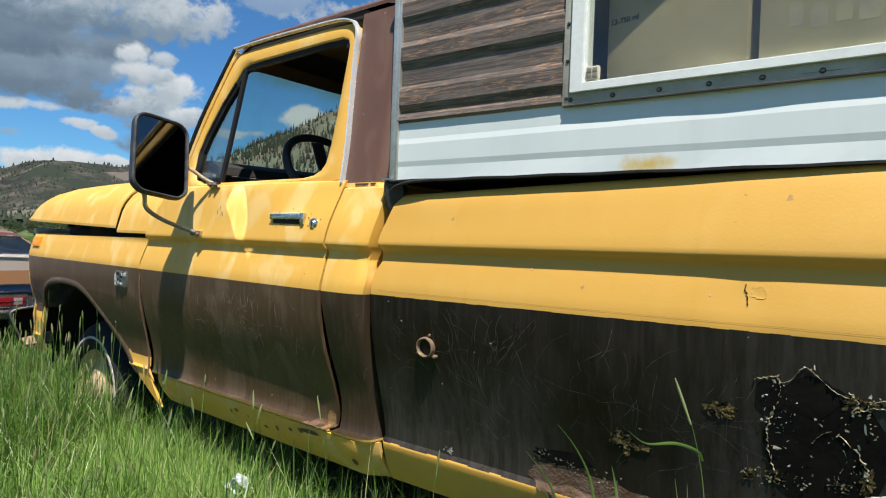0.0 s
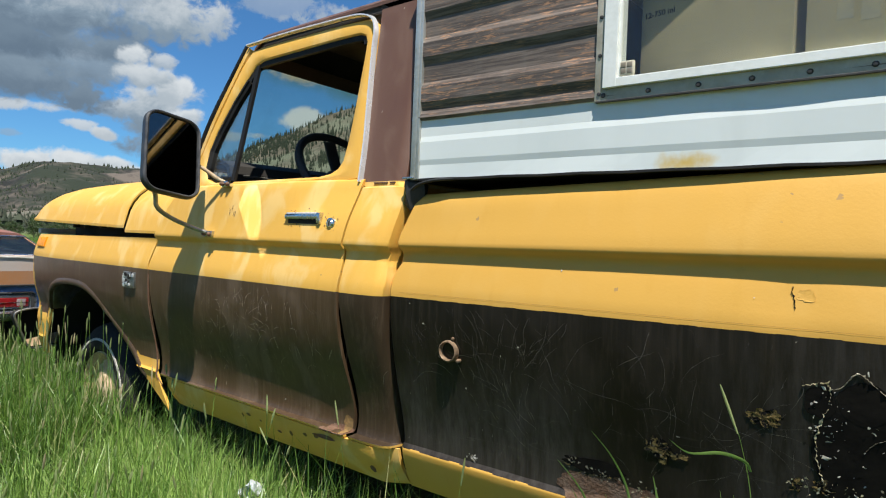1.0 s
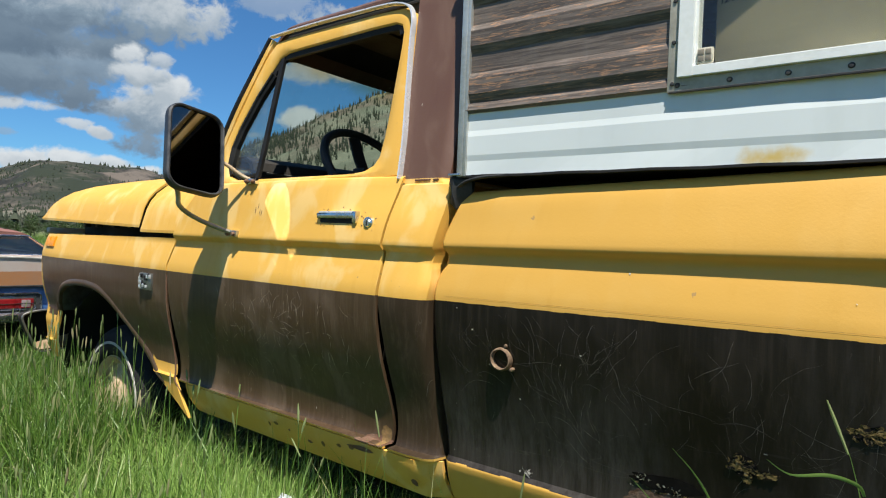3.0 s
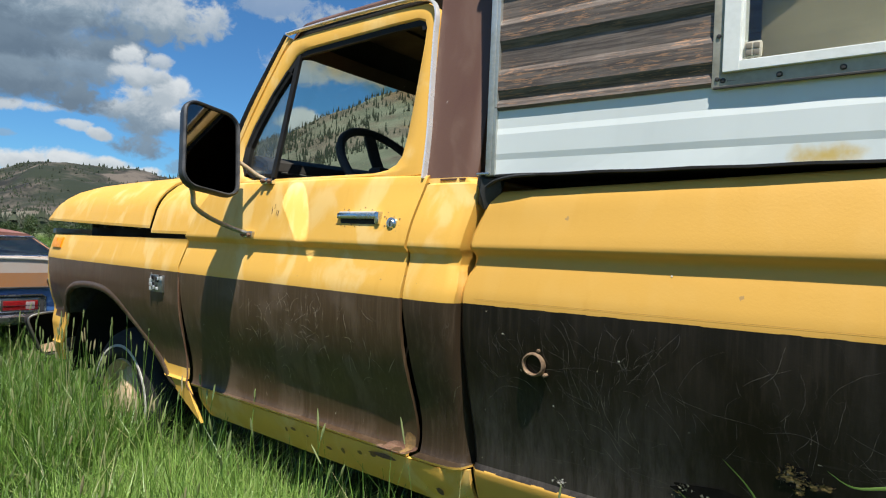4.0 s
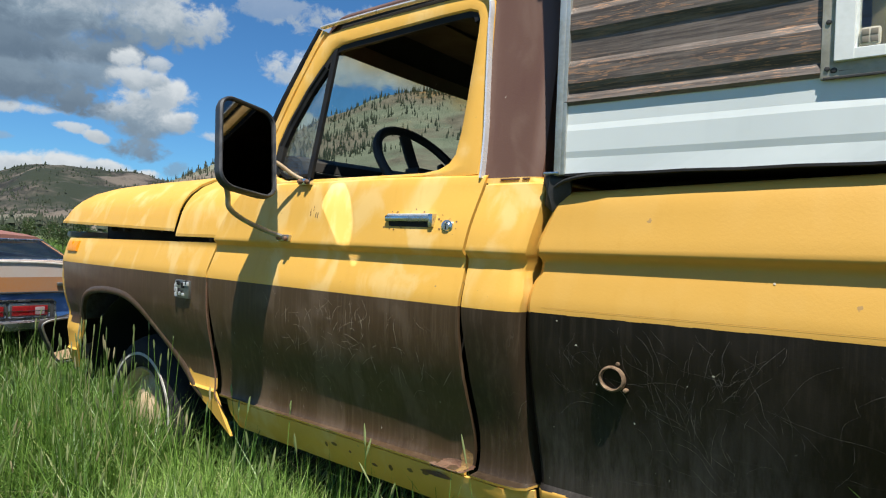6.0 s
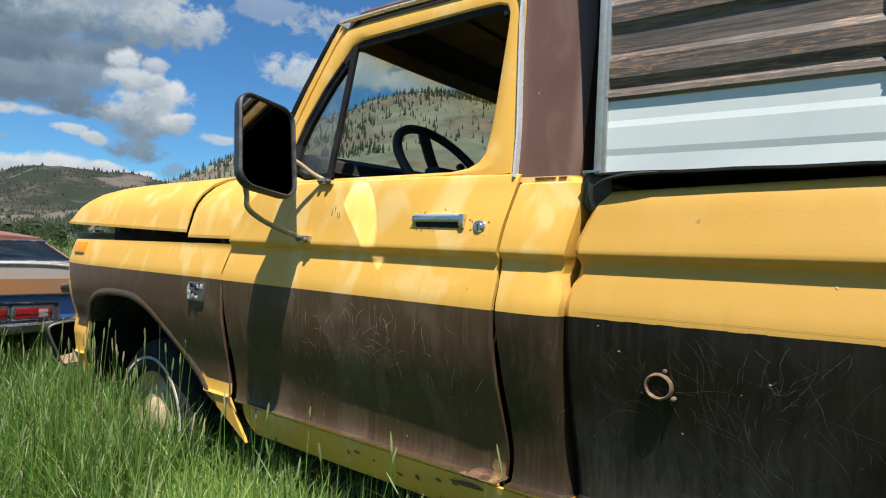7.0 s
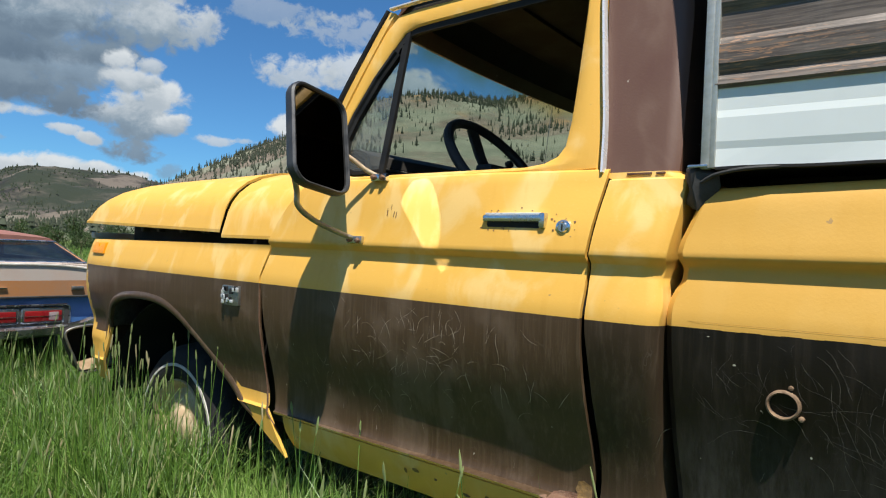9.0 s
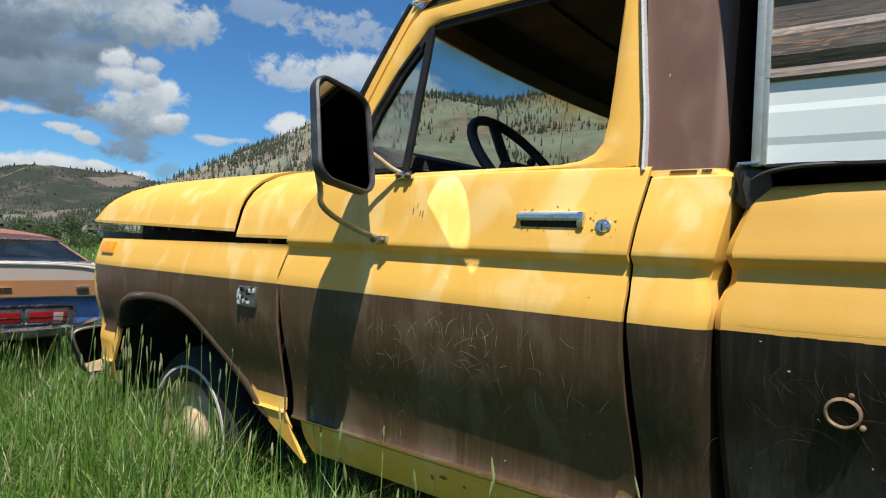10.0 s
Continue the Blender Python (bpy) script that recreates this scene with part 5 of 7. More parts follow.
# rust at the lower rear corner of the door and on the rocker
for cx, cz, rx, rz, mt in ((-1.15, 0.606, 0.055, 0.010, RUST), (-1.125, 0.625, 0.02, 0.028, OCHRE), (-1.19, 0.598, 0.03, 0.006, RUST)):
    bm = ragged(cx, cz, rx, rz, 34, 0.3, 0)
    for v in bm.verts:
        v.co.y = side_y(v.co.x, v.co.z) - 0.004
        v.co.z = max(v.co.z, 0.594)
    part("rust_patch", bm, mt, door, "", False)
for cx, cz, rx, rz, mt in ((-1.20, 0.57, 0.05, 0.008, RUST), (-1.45, 0.53, 0.012, 0.006, RUST), (-1.55, 0.55, 0.006, 0.004, RUST), (-1.0, 0.51, 0.012, 0.012, RUST), (-1.30, 0.555, 0.010, 0.006, UNDER_RUST), (-1.38, 0.54, 0.008, 0.010, UNDER_RUST), (-1.62, 0.56, 0.012, 0.006, UNDER_RUST), (-1.66, 0.55, 0.006, 0.008, UNDER_RUST), (-1.24, 0.565, 0.012, 0.008, UNDER_RUST)):
    bm = ragged(cx, cz, rx, rz, 30, 0.28, 0)
    for v in bm.verts:
        v.co.y = side_y(v.co.x, v.co.z) - 0.003
    part("rust_patch", bm, mt, truck, "", False)
for k in range(6):
    a = Vector((-1.735 + rr.uniform(-0.02, 0.03), 0, 1.318 + rr.uniform(-0.02, 0.02)))
    bm = bmesh.new()
    w, h = rr.uniform(0.0008, 0.0018), rr.uniform(0.003, 0.011)
    vs = [bm.verts.new((a.x + dx, side_y(a.x, a.z + dz) - 0.0015, a.z + dz)) for dx, dz in ((-w, -h), (w, -h * 0.8), (w * 1.5, h), (0, h * 0.9))]
    bm.faces.new(vs)
    part("paint_scuff", bm, RUST, door, "", False)

UNDERSIDE = mottled("rusty_underside", (0.020, 0.014, 0.010), (0.045, 0.030, 0.020), 12, (0.7, 0.9), 0.2, 80, 0.4)
TAN_RUST = mottled("tan_rusted_steel", (0.36, 0.27, 0.16), (0.24, 0.15, 0.08), 20, (0.6, 0.9), 0.1, 100, 0.4)

# ---- front wheels ----
def wheel(x, y, z):
    w = part("wheel", lathe([(0.205, 0.015), (0.21, 0.0), (0.225, -0.012), (0.255, -0.016), (0.285, -0.012), (0.315, 0.002), (0.335, 0.022), (0.345, 0.045), (0.350, 0.075),
                             (0.352, 0.11), (0.350, 0.145), (0.345, 0.175), (0.33, 0.20), (0.28, 0.212), (0.21, 0.20)], (x, y, z), "y", 64, None, 1 / ZS), TYRE, truck, "wheel with narrow whitewall tyre sunk in grass")
    part("whitewall", lathe([(0.262, -0.013), (0.264, -0.0175), (0.274, -0.0165), (0.276, -0.011)], (x, y, z), "y", 64, None, 1 / ZS), CHALK, w, "narrow white sidewall stripe")
    part("rim", lathe([(0.207, 0.004), (0.203, -0.004), (0.195, 0.002), (0.185, 0.030), (0.165, 0.045), (0.15, 0.040), (0.12, 0.028), (0.09, 0.022), (0.075, 0.0), (0.05, -0.012), (0.0, -0.014)], (x, y, z), "y", 48, None, 1 / ZS), RIM_PAINT, w, "cream painted steel rim")
    return w


AX = -2.955
wheel(AX - 0.025, 0.098, 0.365)
w2 = wheel(AX, 2 * CY - 0.098 - 0.2, 0.352)
w3 = wheel(0.62, 0.16, 0.352)
w4 = wheel(0.62, 2 * CY - 0.16 - 0.2, 0.352)
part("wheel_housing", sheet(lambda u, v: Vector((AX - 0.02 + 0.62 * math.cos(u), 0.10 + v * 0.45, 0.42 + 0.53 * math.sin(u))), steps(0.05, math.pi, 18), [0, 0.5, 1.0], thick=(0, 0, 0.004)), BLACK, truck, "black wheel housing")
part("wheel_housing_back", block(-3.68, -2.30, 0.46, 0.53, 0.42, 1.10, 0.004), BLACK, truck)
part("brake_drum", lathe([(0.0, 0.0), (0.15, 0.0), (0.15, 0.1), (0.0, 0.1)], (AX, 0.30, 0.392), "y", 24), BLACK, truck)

# front bumper, its end bent away from the fender
bpath = smooth_path([(-3.89, 0.055, 0.622), (-3.93, 0.07, 0.622), (-3.975, 0.10, 0.622), (-3.99, 0.2, 0.622), (-4.0, 0.5, 0.622), (-4.01, CY, 0.622)], 5)
bpath = bpath + [Vector((p.x, 2 * CY - p.y, p.z)) for p in bpath[-2::-1]]
prof = [(0.075, -0.07), (0.082, -0.02), (0.070, 0.006), (0.03, 0.022), (-0.03, 0.022), (-0.070, 0.006), (-0.082, -0.02), (-0.075, -0.07), (-0.070, -0.066), (-0.075, -0.02), (-0.064, 0.0), (-0.03, 0.016), (0.03, 0.016), (0.064, 0.0), (0.075, -0.02), (0.070, -0.066)]
bm = bmesh.new()
rings = []
for i, p in enumerate(bpath):
    a, b = bpath[max(0, i - 1)], bpath[min(len(bpath) - 1, i + 1)]
    t = (b - a).normalized()
    o = Vector((-t.y, t.x, 0)) if t.y < 0 else Vector((-t.y, t.x, 0))
    k = 1.08 if i < 4 else 1.0
    rings.append([bm.verts.new(p + Vector((0, 0, v * k)) + o * w) for v, w in prof])
for a, b in zip(rings, rings[1:]):
    for j in range(len(prof)):
        q = (j + 1) % len(prof)
        bm.faces.new((a[j], a[q], b[q], b[j]))
bm.faces.new(rings[0][::-1])
bm.faces.new(rings[-1])
bmesh.ops.recalc_face_normals(bm, faces=bm.faces)
part("front_bumper", bm, DULL, truck, "bent dull chrome front bumper")
RIM_LINE = [(-0.060, 0.700), (-0.046, 0.722), (0.00, 0.735), (0.10, 0.742), (0.28, 0.742), (0.28, 0.53), (0.13, 0.508), (0.022, 0.505), (-0.022, 0.592), (-0.048, 0.655)]
rim = smooth_path([(-3.745, y, z) for y, z in RIM_LINE], 4, True)
bm = bmesh.new()
mid = sum(rim, Vector()) / len(rim)
rings = [[bm.verts.new(mid + Vector((-d, (p.y - mid.y) * s, (p.z - mid.z) * s))) for p in rim] for s, d in ((1.0, 0.0), (1.03, 0.03), (0.97, 0.08), (0.80, 0.125), (0.76, 0.120), (0.94, 0.072), (0.99, 0.03), (0.975, 0.002))]
for p, q in zip(rings, rings[1:] + rings[:1]):
    for k in range(len(rim)):
        n = (k + 1) % len(rim)
        bm.faces.new((p[k], p[n], q[n], q[k]))
bm.faces.new(rings[3])
bm.faces.new(rings[4][::-1])
bmesh.ops.recalc_face_normals(bm, faces=bm.faces)
cup = part("bumper_end", bm, UNDERSIDE, truck, "hollow rusty back of the bumper end")
part("bumper_rim", sweep(rim, ring_of(0.006, 6), True, (1, 0, 0)), DULL, cup, "pale metal rim")
part("bumper_flap", sheet(lambda u, v: Vector((-3.740 - 0.05 * v, 0.012 + 0.20 * u, 0.512 + 0.012 * u + (0.035 + 0.03 * u) * v)), steps(0, 1, 6), [0, 0.5, 1.0]), TAN_RUST, cup, "tan rusted flap")

# ---- door mirror ----
mn = Vector((0.958, 0.060, 0.265)).normalized()
mc = Vector((-1.872, -0.139, 1.522))
mu = (Vector((0, 0, 1)) - mn * mn.z).normalized()
mw = mn.cross(mu) * -1.0          # away from the truck
if mw.y > 0:
    mw = -mw
tilt = radians(9)
mw, mu = mw * math.cos(tilt) + mu * math.sin(tilt), mu * math.cos(tilt) - mw * math.sin(tilt)


def rounded(w, h, r, n=6):
    pts = []
    for cx, cz, a0 in ((w - r, h - r, 0), (-w + r, h - r, 90), (-w + r, -h + r, 180), (w - r, -h + r, 270)):
        for k in range(n + 1):
            a = radians(a0 + 90 * k / n)
            pts.append((cx + r * math.cos(a), cz + r * math.sin(a)))
    return pts


def mirror_ring(bm, w, h, r, d):
    return [bm.verts.new(mc + mw * a + mu * b + mn * d) for a, b in rounded(w, h, r)]


bm = bmesh.new()
rs = [mirror_ring(bm, *q) for q in ((0.094, 0.153, 0.044, 0.004), (0.096, 0.155, 0.046, 0.014), (0.101, 0.160, 0.050, 0.016), (0.106, 0.165, 0.054, 0.010), (0.107, 0.166, 0.055, -0.006), (0.103, 0.162, 0.054, -0.018), (0.06, 0.11, 0.04, -0.030))]
for a, b in zip(rs, rs[1:]):
    for k in range(len(a)):
        q = (k + 1) % len(a)
        bm.faces.new((a[k], a[q], b[q], b[k]))
bm.faces.new(rs[-1])
bmesh.ops.recalc_face_normals(bm, faces=bm.faces)
# added area lamp, stands in for sunlight the mirror would throw on the door
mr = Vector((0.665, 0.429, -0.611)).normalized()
glint = new("mirror_glint_lamp", bpy.data.lights.new("mirror_glint_lamp", "AREA"))
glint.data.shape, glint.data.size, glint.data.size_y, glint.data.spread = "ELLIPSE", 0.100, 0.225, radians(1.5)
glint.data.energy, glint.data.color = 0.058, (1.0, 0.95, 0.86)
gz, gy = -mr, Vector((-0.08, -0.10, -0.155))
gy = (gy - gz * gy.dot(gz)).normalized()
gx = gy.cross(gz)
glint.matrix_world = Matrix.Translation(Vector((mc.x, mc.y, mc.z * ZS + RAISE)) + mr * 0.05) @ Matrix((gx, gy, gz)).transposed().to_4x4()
mirror = part("door_mirror", bm, GREY_PLASTIC, truck, "large dark-framed door mirror on metal arms")
bm = bmesh.new()
bm.faces.new(mirror_ring(bm, 0.096, 0.155, 0.046, 0.006))
part("mirror_glass", bm, MIRROR, mirror, "mirror glass darkened as if reflecting the dark cab", False)
low_arm = smooth_path([mc - mn * 0.03 + mw * 0.02, mc - mn * 0.05 + mw * 0.055 - mu * 0.06, (-1.922, -0.170, 1.37), (-1.925, -0.160, 1.322), (-1.915, -0.112, 1.284), (-1.890, -0.04, 1.250), (-1.868, 0.010, 1.232)], 6)
part("lower_arm", tube(low_arm, 0.0085, 10), DULL, mirror, "bent metal mirror arm")
part("upper_arm", tube(smooth_path([mc - mn * 0.03 - mw * 0.03, (-1.885, -0.03, 1.495), (-1.845, 0.02, 1.452), (-1.825, 0.045, 1.436)], 5), 0.0075, 10), RIM_PAINT, mirror, "yellowed metal mirror arm")
for cx, cz, yy in ((-1.856, 1.229, side_y(-1.856, 1.229)), (-1.80, 1.428, 0.045)):
    b = part("bracket", block(cx - 0.035, cx + 0.028, yy - 0.012, yy + 0.004, cz - 0.012, cz + 0.012, 0.004), CHROME, mirror, "small metal bracket with rusty bolts")
    part("bolt", lathe([(0.0, -0.022), (0.006, -0.021), (0.009, -0.016), (0.009, -0.006)], (cx - 0.022, yy, cz), "y", 8), RUST, b)
    part("bolt", lathe([(0.0, -0.022), (0.006, -0.021), (0.009, -0.016), (0.009, -0.006)], (cx + 0.014, yy, cz - 0.002), "y", 8), RUST, b)

MILL = mottled("mill_aluminium", (0.84, 0.86, 0.82), (0.72, 0.74, 0.69), 14, (0.4, 0.6), 0.0, 90, 0.1)
# ---- camper in the truck bed ----
camper = root("truck_camper", (0.8, CY, 1.36), "weathered white and wood-print aluminium camper in the bed", "camper", fitted=True)
RIBS = [1.40, 1.446, 1.454, 1.462, 1.514, 1.522, 1.530, 1.576, 1.5775, 1.5785, 1.5795, 1.586, 1.592, 1.598, 1.608]
RIB0, PITCH = 1.610, 0.1335


def cam_y(x):
    return 0.066 + 0.040 * (x + 0.86)


def rib(z):
    """How far the siding stands proud: two flat ribs in the white, a lip, then wide ribs in the wood print."""
    t = [(1.40, 0.0), (1.446, 0.0), (1.462, -0.0022), (1.514, -0.0022), (1.530, 0.0), (1.576, 0.0), (1.5785, -0.004), (1.586, -0.009), (1.598, -0.006), (1.608, 0.001)]
    for k in range(6):
        b = RIB0 + PITCH * k
        t += [(b, 0.001), (b + 0.021, -0.0075), (b + 0.064, -0.0075), (b + 0.081, 0.001)]
    return lerp(t, z)


def wall(x0, x1, z0, z1):
    zr = sorted({z0, z1, *[z for z in RIBS if z0 < z < z1], *[RIB0 + PITCH * k + d for k in range(6) for d in (0, 0.011, 0.022, 0.064, 0.0725, 0.081) if z0 < RIB0 + PITCH * k + d < z1]})
    n = max(2, int((x1 - x0) / 0.06))

    def f(u, z):
        x = x0 + (x1 - x0) * u
        buckle = 0.0012 * math.sin(x * 9 + z * 5) + 0.0008 * math.sin(x * 23 + 1)
        low = -0.004 * max(0.0, 1.43 - z) / 0.03 * (0.5 + 0.5 * math.sin(x * 11))
        return Vector((x, cam_y(x) + rib(z) + buckle + low, z + (0.002 * math.sin(x * 17) if z < 1.41 else 0)))
    return sheet(f, steps(0, 1, n), zr, thick=(0, 0.004, 0), paint=lambda p: 0 if p.z < 1.578 else 1)


WX0, WX1, WZ0, WZ1 = -0.290, 0.95, 1.598, 2.06
for k, (x0, x1, z0, z1) in enumerate(((-0.866, WX0, 1.405, 2.40), (WX0, WX1, 1.405, WZ0), (WX0, WX1, WZ1, 2.40), (WX1, 2.5, 1.405, 2.40))):
    part("side_panel", wall(x0, x1, z0, z1), [WHITE_AL, WOOD_AL], camper, "ribbed aluminium siding, wood print over white" if k == 0 else "", False)
part("corner_trim", merge(block(-0.888, -0.870, cam_y(-0.87) - 0.010, cam_y(-0.87) + 0.012, 1.402, 2.40, 0.004), block(-0.872, -0.860, cam_y(-0.86) - 0.0085, cam_y(-0.86) + 0.004, 1.404, 2.40, 0.002)), GALV, camper, "dull aluminium corner trim")
# front wall coloured black for the shade between camper and cab
part("front_wall", block(-0.882, -0.864, cam_y(-0.87) + 0.012, 2 * CY - 0.08, 1.405, 2.40, 0.002), BLACK, camper)
part("roof_panel", block(-0.89, 2.52, 0.04, 2 * CY - 0.04, 2.40, 2.44, 0.01), GALV, camper)
part("far_wall", block(-0.86, 2.5, 2 * CY - 0.11, 2 * CY - 0.07, 1.405, 2.40, 0.004), WHITE_AL, camper)
part("rear_wall", block(2.47, 2.51, 0.2, 2 * CY - 0.1, 1.405, 2.40, 0.004), WHITE_AL, camper)
part("camper_floor", block(-0.86, 2.46, cam_y(0) + 0.02, 2 * CY - 0.12, 1.405, 1.43, 0.004), BLACK, camper)
# black fill and edge strip paint the shade under the camper
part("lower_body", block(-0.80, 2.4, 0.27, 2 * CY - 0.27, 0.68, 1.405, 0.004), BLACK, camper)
part("lower_edge", sweep([Vector((x, cam_y(x) + 0.001, 1.404 + 0.001 * math.sin(x * 30))) for x in steps(-0.86, 2.4, 60)], [(-0.003, -0.016), (0.003, -0.016), (0.003, 0.006), (-0.003, 0.006)]), BLACK, camper)
pad = lathe([(0.0, -0.05), (0.018, -0.047), (0.026, -0.025), (0.030, 0.0), (0.028, 0.03), (0.022, 0.045), (0.0, 0.050)], (-0.890, 0.085, 1.362), "z", 20)
for v in pad.verts:
    v.co += 0.016 * noise.noise_vector(v.co * 28) + 0.006 * noise.noise_vector(v.co * 90)
part("corner_pad", pad, RUBBER, camper, "lumpy black rubber corner pad")
part("corner_tab", block(-0.912, -0.872, 0.05, 0.062, 1.405, 1.412, 0.002), CHROME, camper)
part("gasket", tube(smooth_path([(-0.885, 0.062, 1.374), (-0.855, 0.060, 1.390), (-0.80, 0.062, 1.400), (-0.74, 0.070, 1.403)], 5), 0.0045, 8), RUBBER, camper)

camper.location.z += 0.009
# camper window: flange with screws, frame, panes, latch
def tilted(bm):
    for v in bm.verts:
        v.co.y += 0.040 * (v.co.x + 0.30)
    return bm


fy = cam_y(-0.3)
window = part("camper_window", tilted(merge(merge(block(WX0 - 0.048, WX1 + 0.03, fy - 0.0095, fy + 0.004, 1.572, 1.605, 0.0015), block(WX0 - 0.050, WX0 - 0.020, fy - 0.0105, fy + 0.01, 1.5725, WZ1 + 0.03, 0.0015)), block(WX0 - 0.048, WX1 + 0.03, fy - 0.0095, fy + 0.006, WZ1, WZ1 + 0.03, 0.0015))), FLANGE_METAL, camper, "aluminium-framed camper window with screwed flange")
part("flange_bead", tilted(sweep([Vector((x, fy - 0.011, 1.573)) for x in steps(WX0 - 0.045, WX1, 30)], ring_of(0.003, 6))), RUBBER, window, "dark bead under the flange")


for nm, b in (("lower_frame", block(WX0 - 0.026, WX1, fy - 0.018, fy + 0.02, 1.604, 1.626, 0.0015)), ("front_frame", block(WX0 - 0.028, WX0 + 0.004, fy - 0.0185, fy + 0.02, 1.6035, WZ1, 0.0015)),
              ("upper_frame", block(WX0, WX1, fy - 0.020, fy + 0.02, WZ1 - 0.026, WZ1, 0.003)), ("rear_frame", block(WX1 - 0.026, WX1, fy - 0.03, fy + 0.02, 1.593, WZ1, 0.003)),
              ("frame_step", block(WX0 + 0.0035, WX0 + 0.009, fy - 0.010, fy + 0.02, 1.625, WZ1, 0.001))):
    part(nm, tilted(b), MILL, window, "", False)
g = part("glass_pane", tilted(plate([(WX0 + 0.002, fy - 0.006, 1.620), (WX1 - 0.02, fy - 0.006, 1.620), (WX1 - 0.02, fy - 0.006, WZ1 - 0.02), (WX0 + 0.002, fy - 0.006, WZ1 - 0.02)], (0, 0.004, 0))), CAMPER_GLASS, window, "dusty window glass", False)
g.visible_shadow = False
lt = part("window_latch", tilted(block(-0.280, -0.247, fy - 0.016, fy - 0.004, 1.628, 1.664, 0.006)), IVORY, window, "ivory plastic window latch")
for dx in (0, 1):
    for dz in (0, 1):
        part("latch_hole", tilted(block(-0.276 + 0.014 * dx, -0.265 + 0.014 * dx, fy - 0.0175, fy - 0.014, 1.633 + 0.014 * dz, 1.645 + 0.014 * dz, 0.001)), INK_PALE, lt)
for x in (-0.318, -0.215, -0.110, -0.008, 0.092, 0.194, 0.296, 0.40):
    part("flange_screw", tilted(lathe([(0.0, -0.0135), (0.004, -0.013), (0.006, -0.0105), (0.006, -0.004)], (x, fy, 1.588), "y", 10)), RUBBER, window)
for z in (1.592, 1.685, 1.778, 1.870, 1.962):
    part("flange_screw", tilted(lathe([(0.0, -0.0135), (0.004, -0.013), (0.005, -0.0105), (0.005, -0.004)], (-0.329, fy, z), "y", 10)), RUBBER, window)


INK_FADE = mottled("nearly_gone_ink", (0.255, 0.235, 0.170), (0.37, 0.325, 0.19), 22, (0.8, 0.9), 0, 120, 0)


# cartons stacked behind the camper window
def carton(x0, x1, y0, z0, z1, label, turn=0.0):
    e = root("cardboard_box", ((x0 + x1) / 2, y0 + 0.15, z0), label, "box", "cartons in the camper", fitted=True)
    bm = block(x0, x1, y0, y0 + 0.30, z0, z1, 0.004)
    for v in bm.verts:        # not quite square to the window
        v.co.y += turn * (x1 - v.co.x)
    part("carton_body", bm, CARD, e)
    return e


shelf = tagged(part("shelf", tilted(block(-0.40, 1.6, fy + 0.03, fy + 0.5, 1.585, 1.605, 0.003)), TRIM, None), "dark shelf inside the camper window", "shelf")
shelf.location.z, shelf.scale.z = RAISE + 0.009, ZS
c1 = carton(-0.272, 0.058, fy + 0.024, 1.605, 2.02, "plain tan cardboard wine carton with printed volume", 0.16)
c2 = carton(0.078, 0.46, fy + 0.024, 1.605, 2.02, "tan cardboard carton with faded grey print")
for c in (c1, c2):
    c.location.z += 0.009
txt = bpy.data.curves.new("carton_print", "FONT")
txt.body, txt.size, txt.extrude, txt.offset = "12-750 ml", 0.0185, 0.0003, 0.0004
ink = new("carton_print", txt)
ink.matrix_world = pose(-0.264, fy + 0.0230 + 0.16 * 0.322, 1.786, 90, 0, -9.1)
me = bpy.data.meshes.new_from_object(ink)
bpy.data.objects.remove(ink)
me.materials.append(INK)
ink = new("carton_print", me)
ink.parent, ink.matrix_parent_inverse = c1, Matrix.Translation(-BASE[c1])
ink.matrix_basis = pose(-0.264, fy + 0.0230 + 0.16 * 0.322, 1.786, 90, 0, -9.1)
tagged(ink, "small black printed volume mark")
for cx, w, cz in ((0.142, 0.026, 1.712), (0.182, 0.030, 1.704), (0.222, 0.026, 1.709), (0.262, 0.034, 1.704), (0.31, 0.03, 1.706)):
    bm = block(cx - w / 2, cx + w / 2, fy + 0.0237, fy + 0.0242, cz - 0.024, cz + 0.024, 0.0)
    part("faded_print", bm, INK_FADE, c2, "", False)

# ---- parked sedan behind, its tail towards the truck ----
car = root("sedan", (-7.6, -0.20, 0.0), "old faded brown and blue sedan parked in grass", "car")
CC = -0.20


def hull(sections, mats, name, label="", paint=None, cap=True):
    """A body lofted through cross-sections (x, [(half width, z), ...])."""
    bm = bmesh.new()
    rows = []
    for x, prof in sections:
        rows.append([bm.verts.new((x, CC + w, z)) for w, z in prof] + [bm.verts.new((x, CC - w, z)) for w, z in prof[::-1]])
    n = len(rows[0])
    for a, b in zip(rows, rows[1:]):
        for k in range(n):
            q = (k + 1) % n
            f = bm.faces.new((a[k], a[q], b[q], b[k]))
            if paint:
                f.material_index = paint(f.calc_center_median())
    if cap:
        for r in (rows[0], rows[-1]):
            for k in range(n // 2 - 1):
                f = bm.faces.new((r[k], r[k + 1], r[n - 2 - k], r[n - 1 - k]))
                if paint:
                    f.material_index = paint(f.calc_center_median())
    bmesh.ops.recalc_face_normals(bm, faces=bm.faces)
    return part(name, bm, mats, car, label)


def tail(z0, z1, z2, w):
    return [(w - 0.05, z0), (w, z0 + 0.06), (w + 0.01, (z0 + z1) / 2), (w, z1), (w - 0.03, z2), (w - 0.10, z2 + 0.012)]


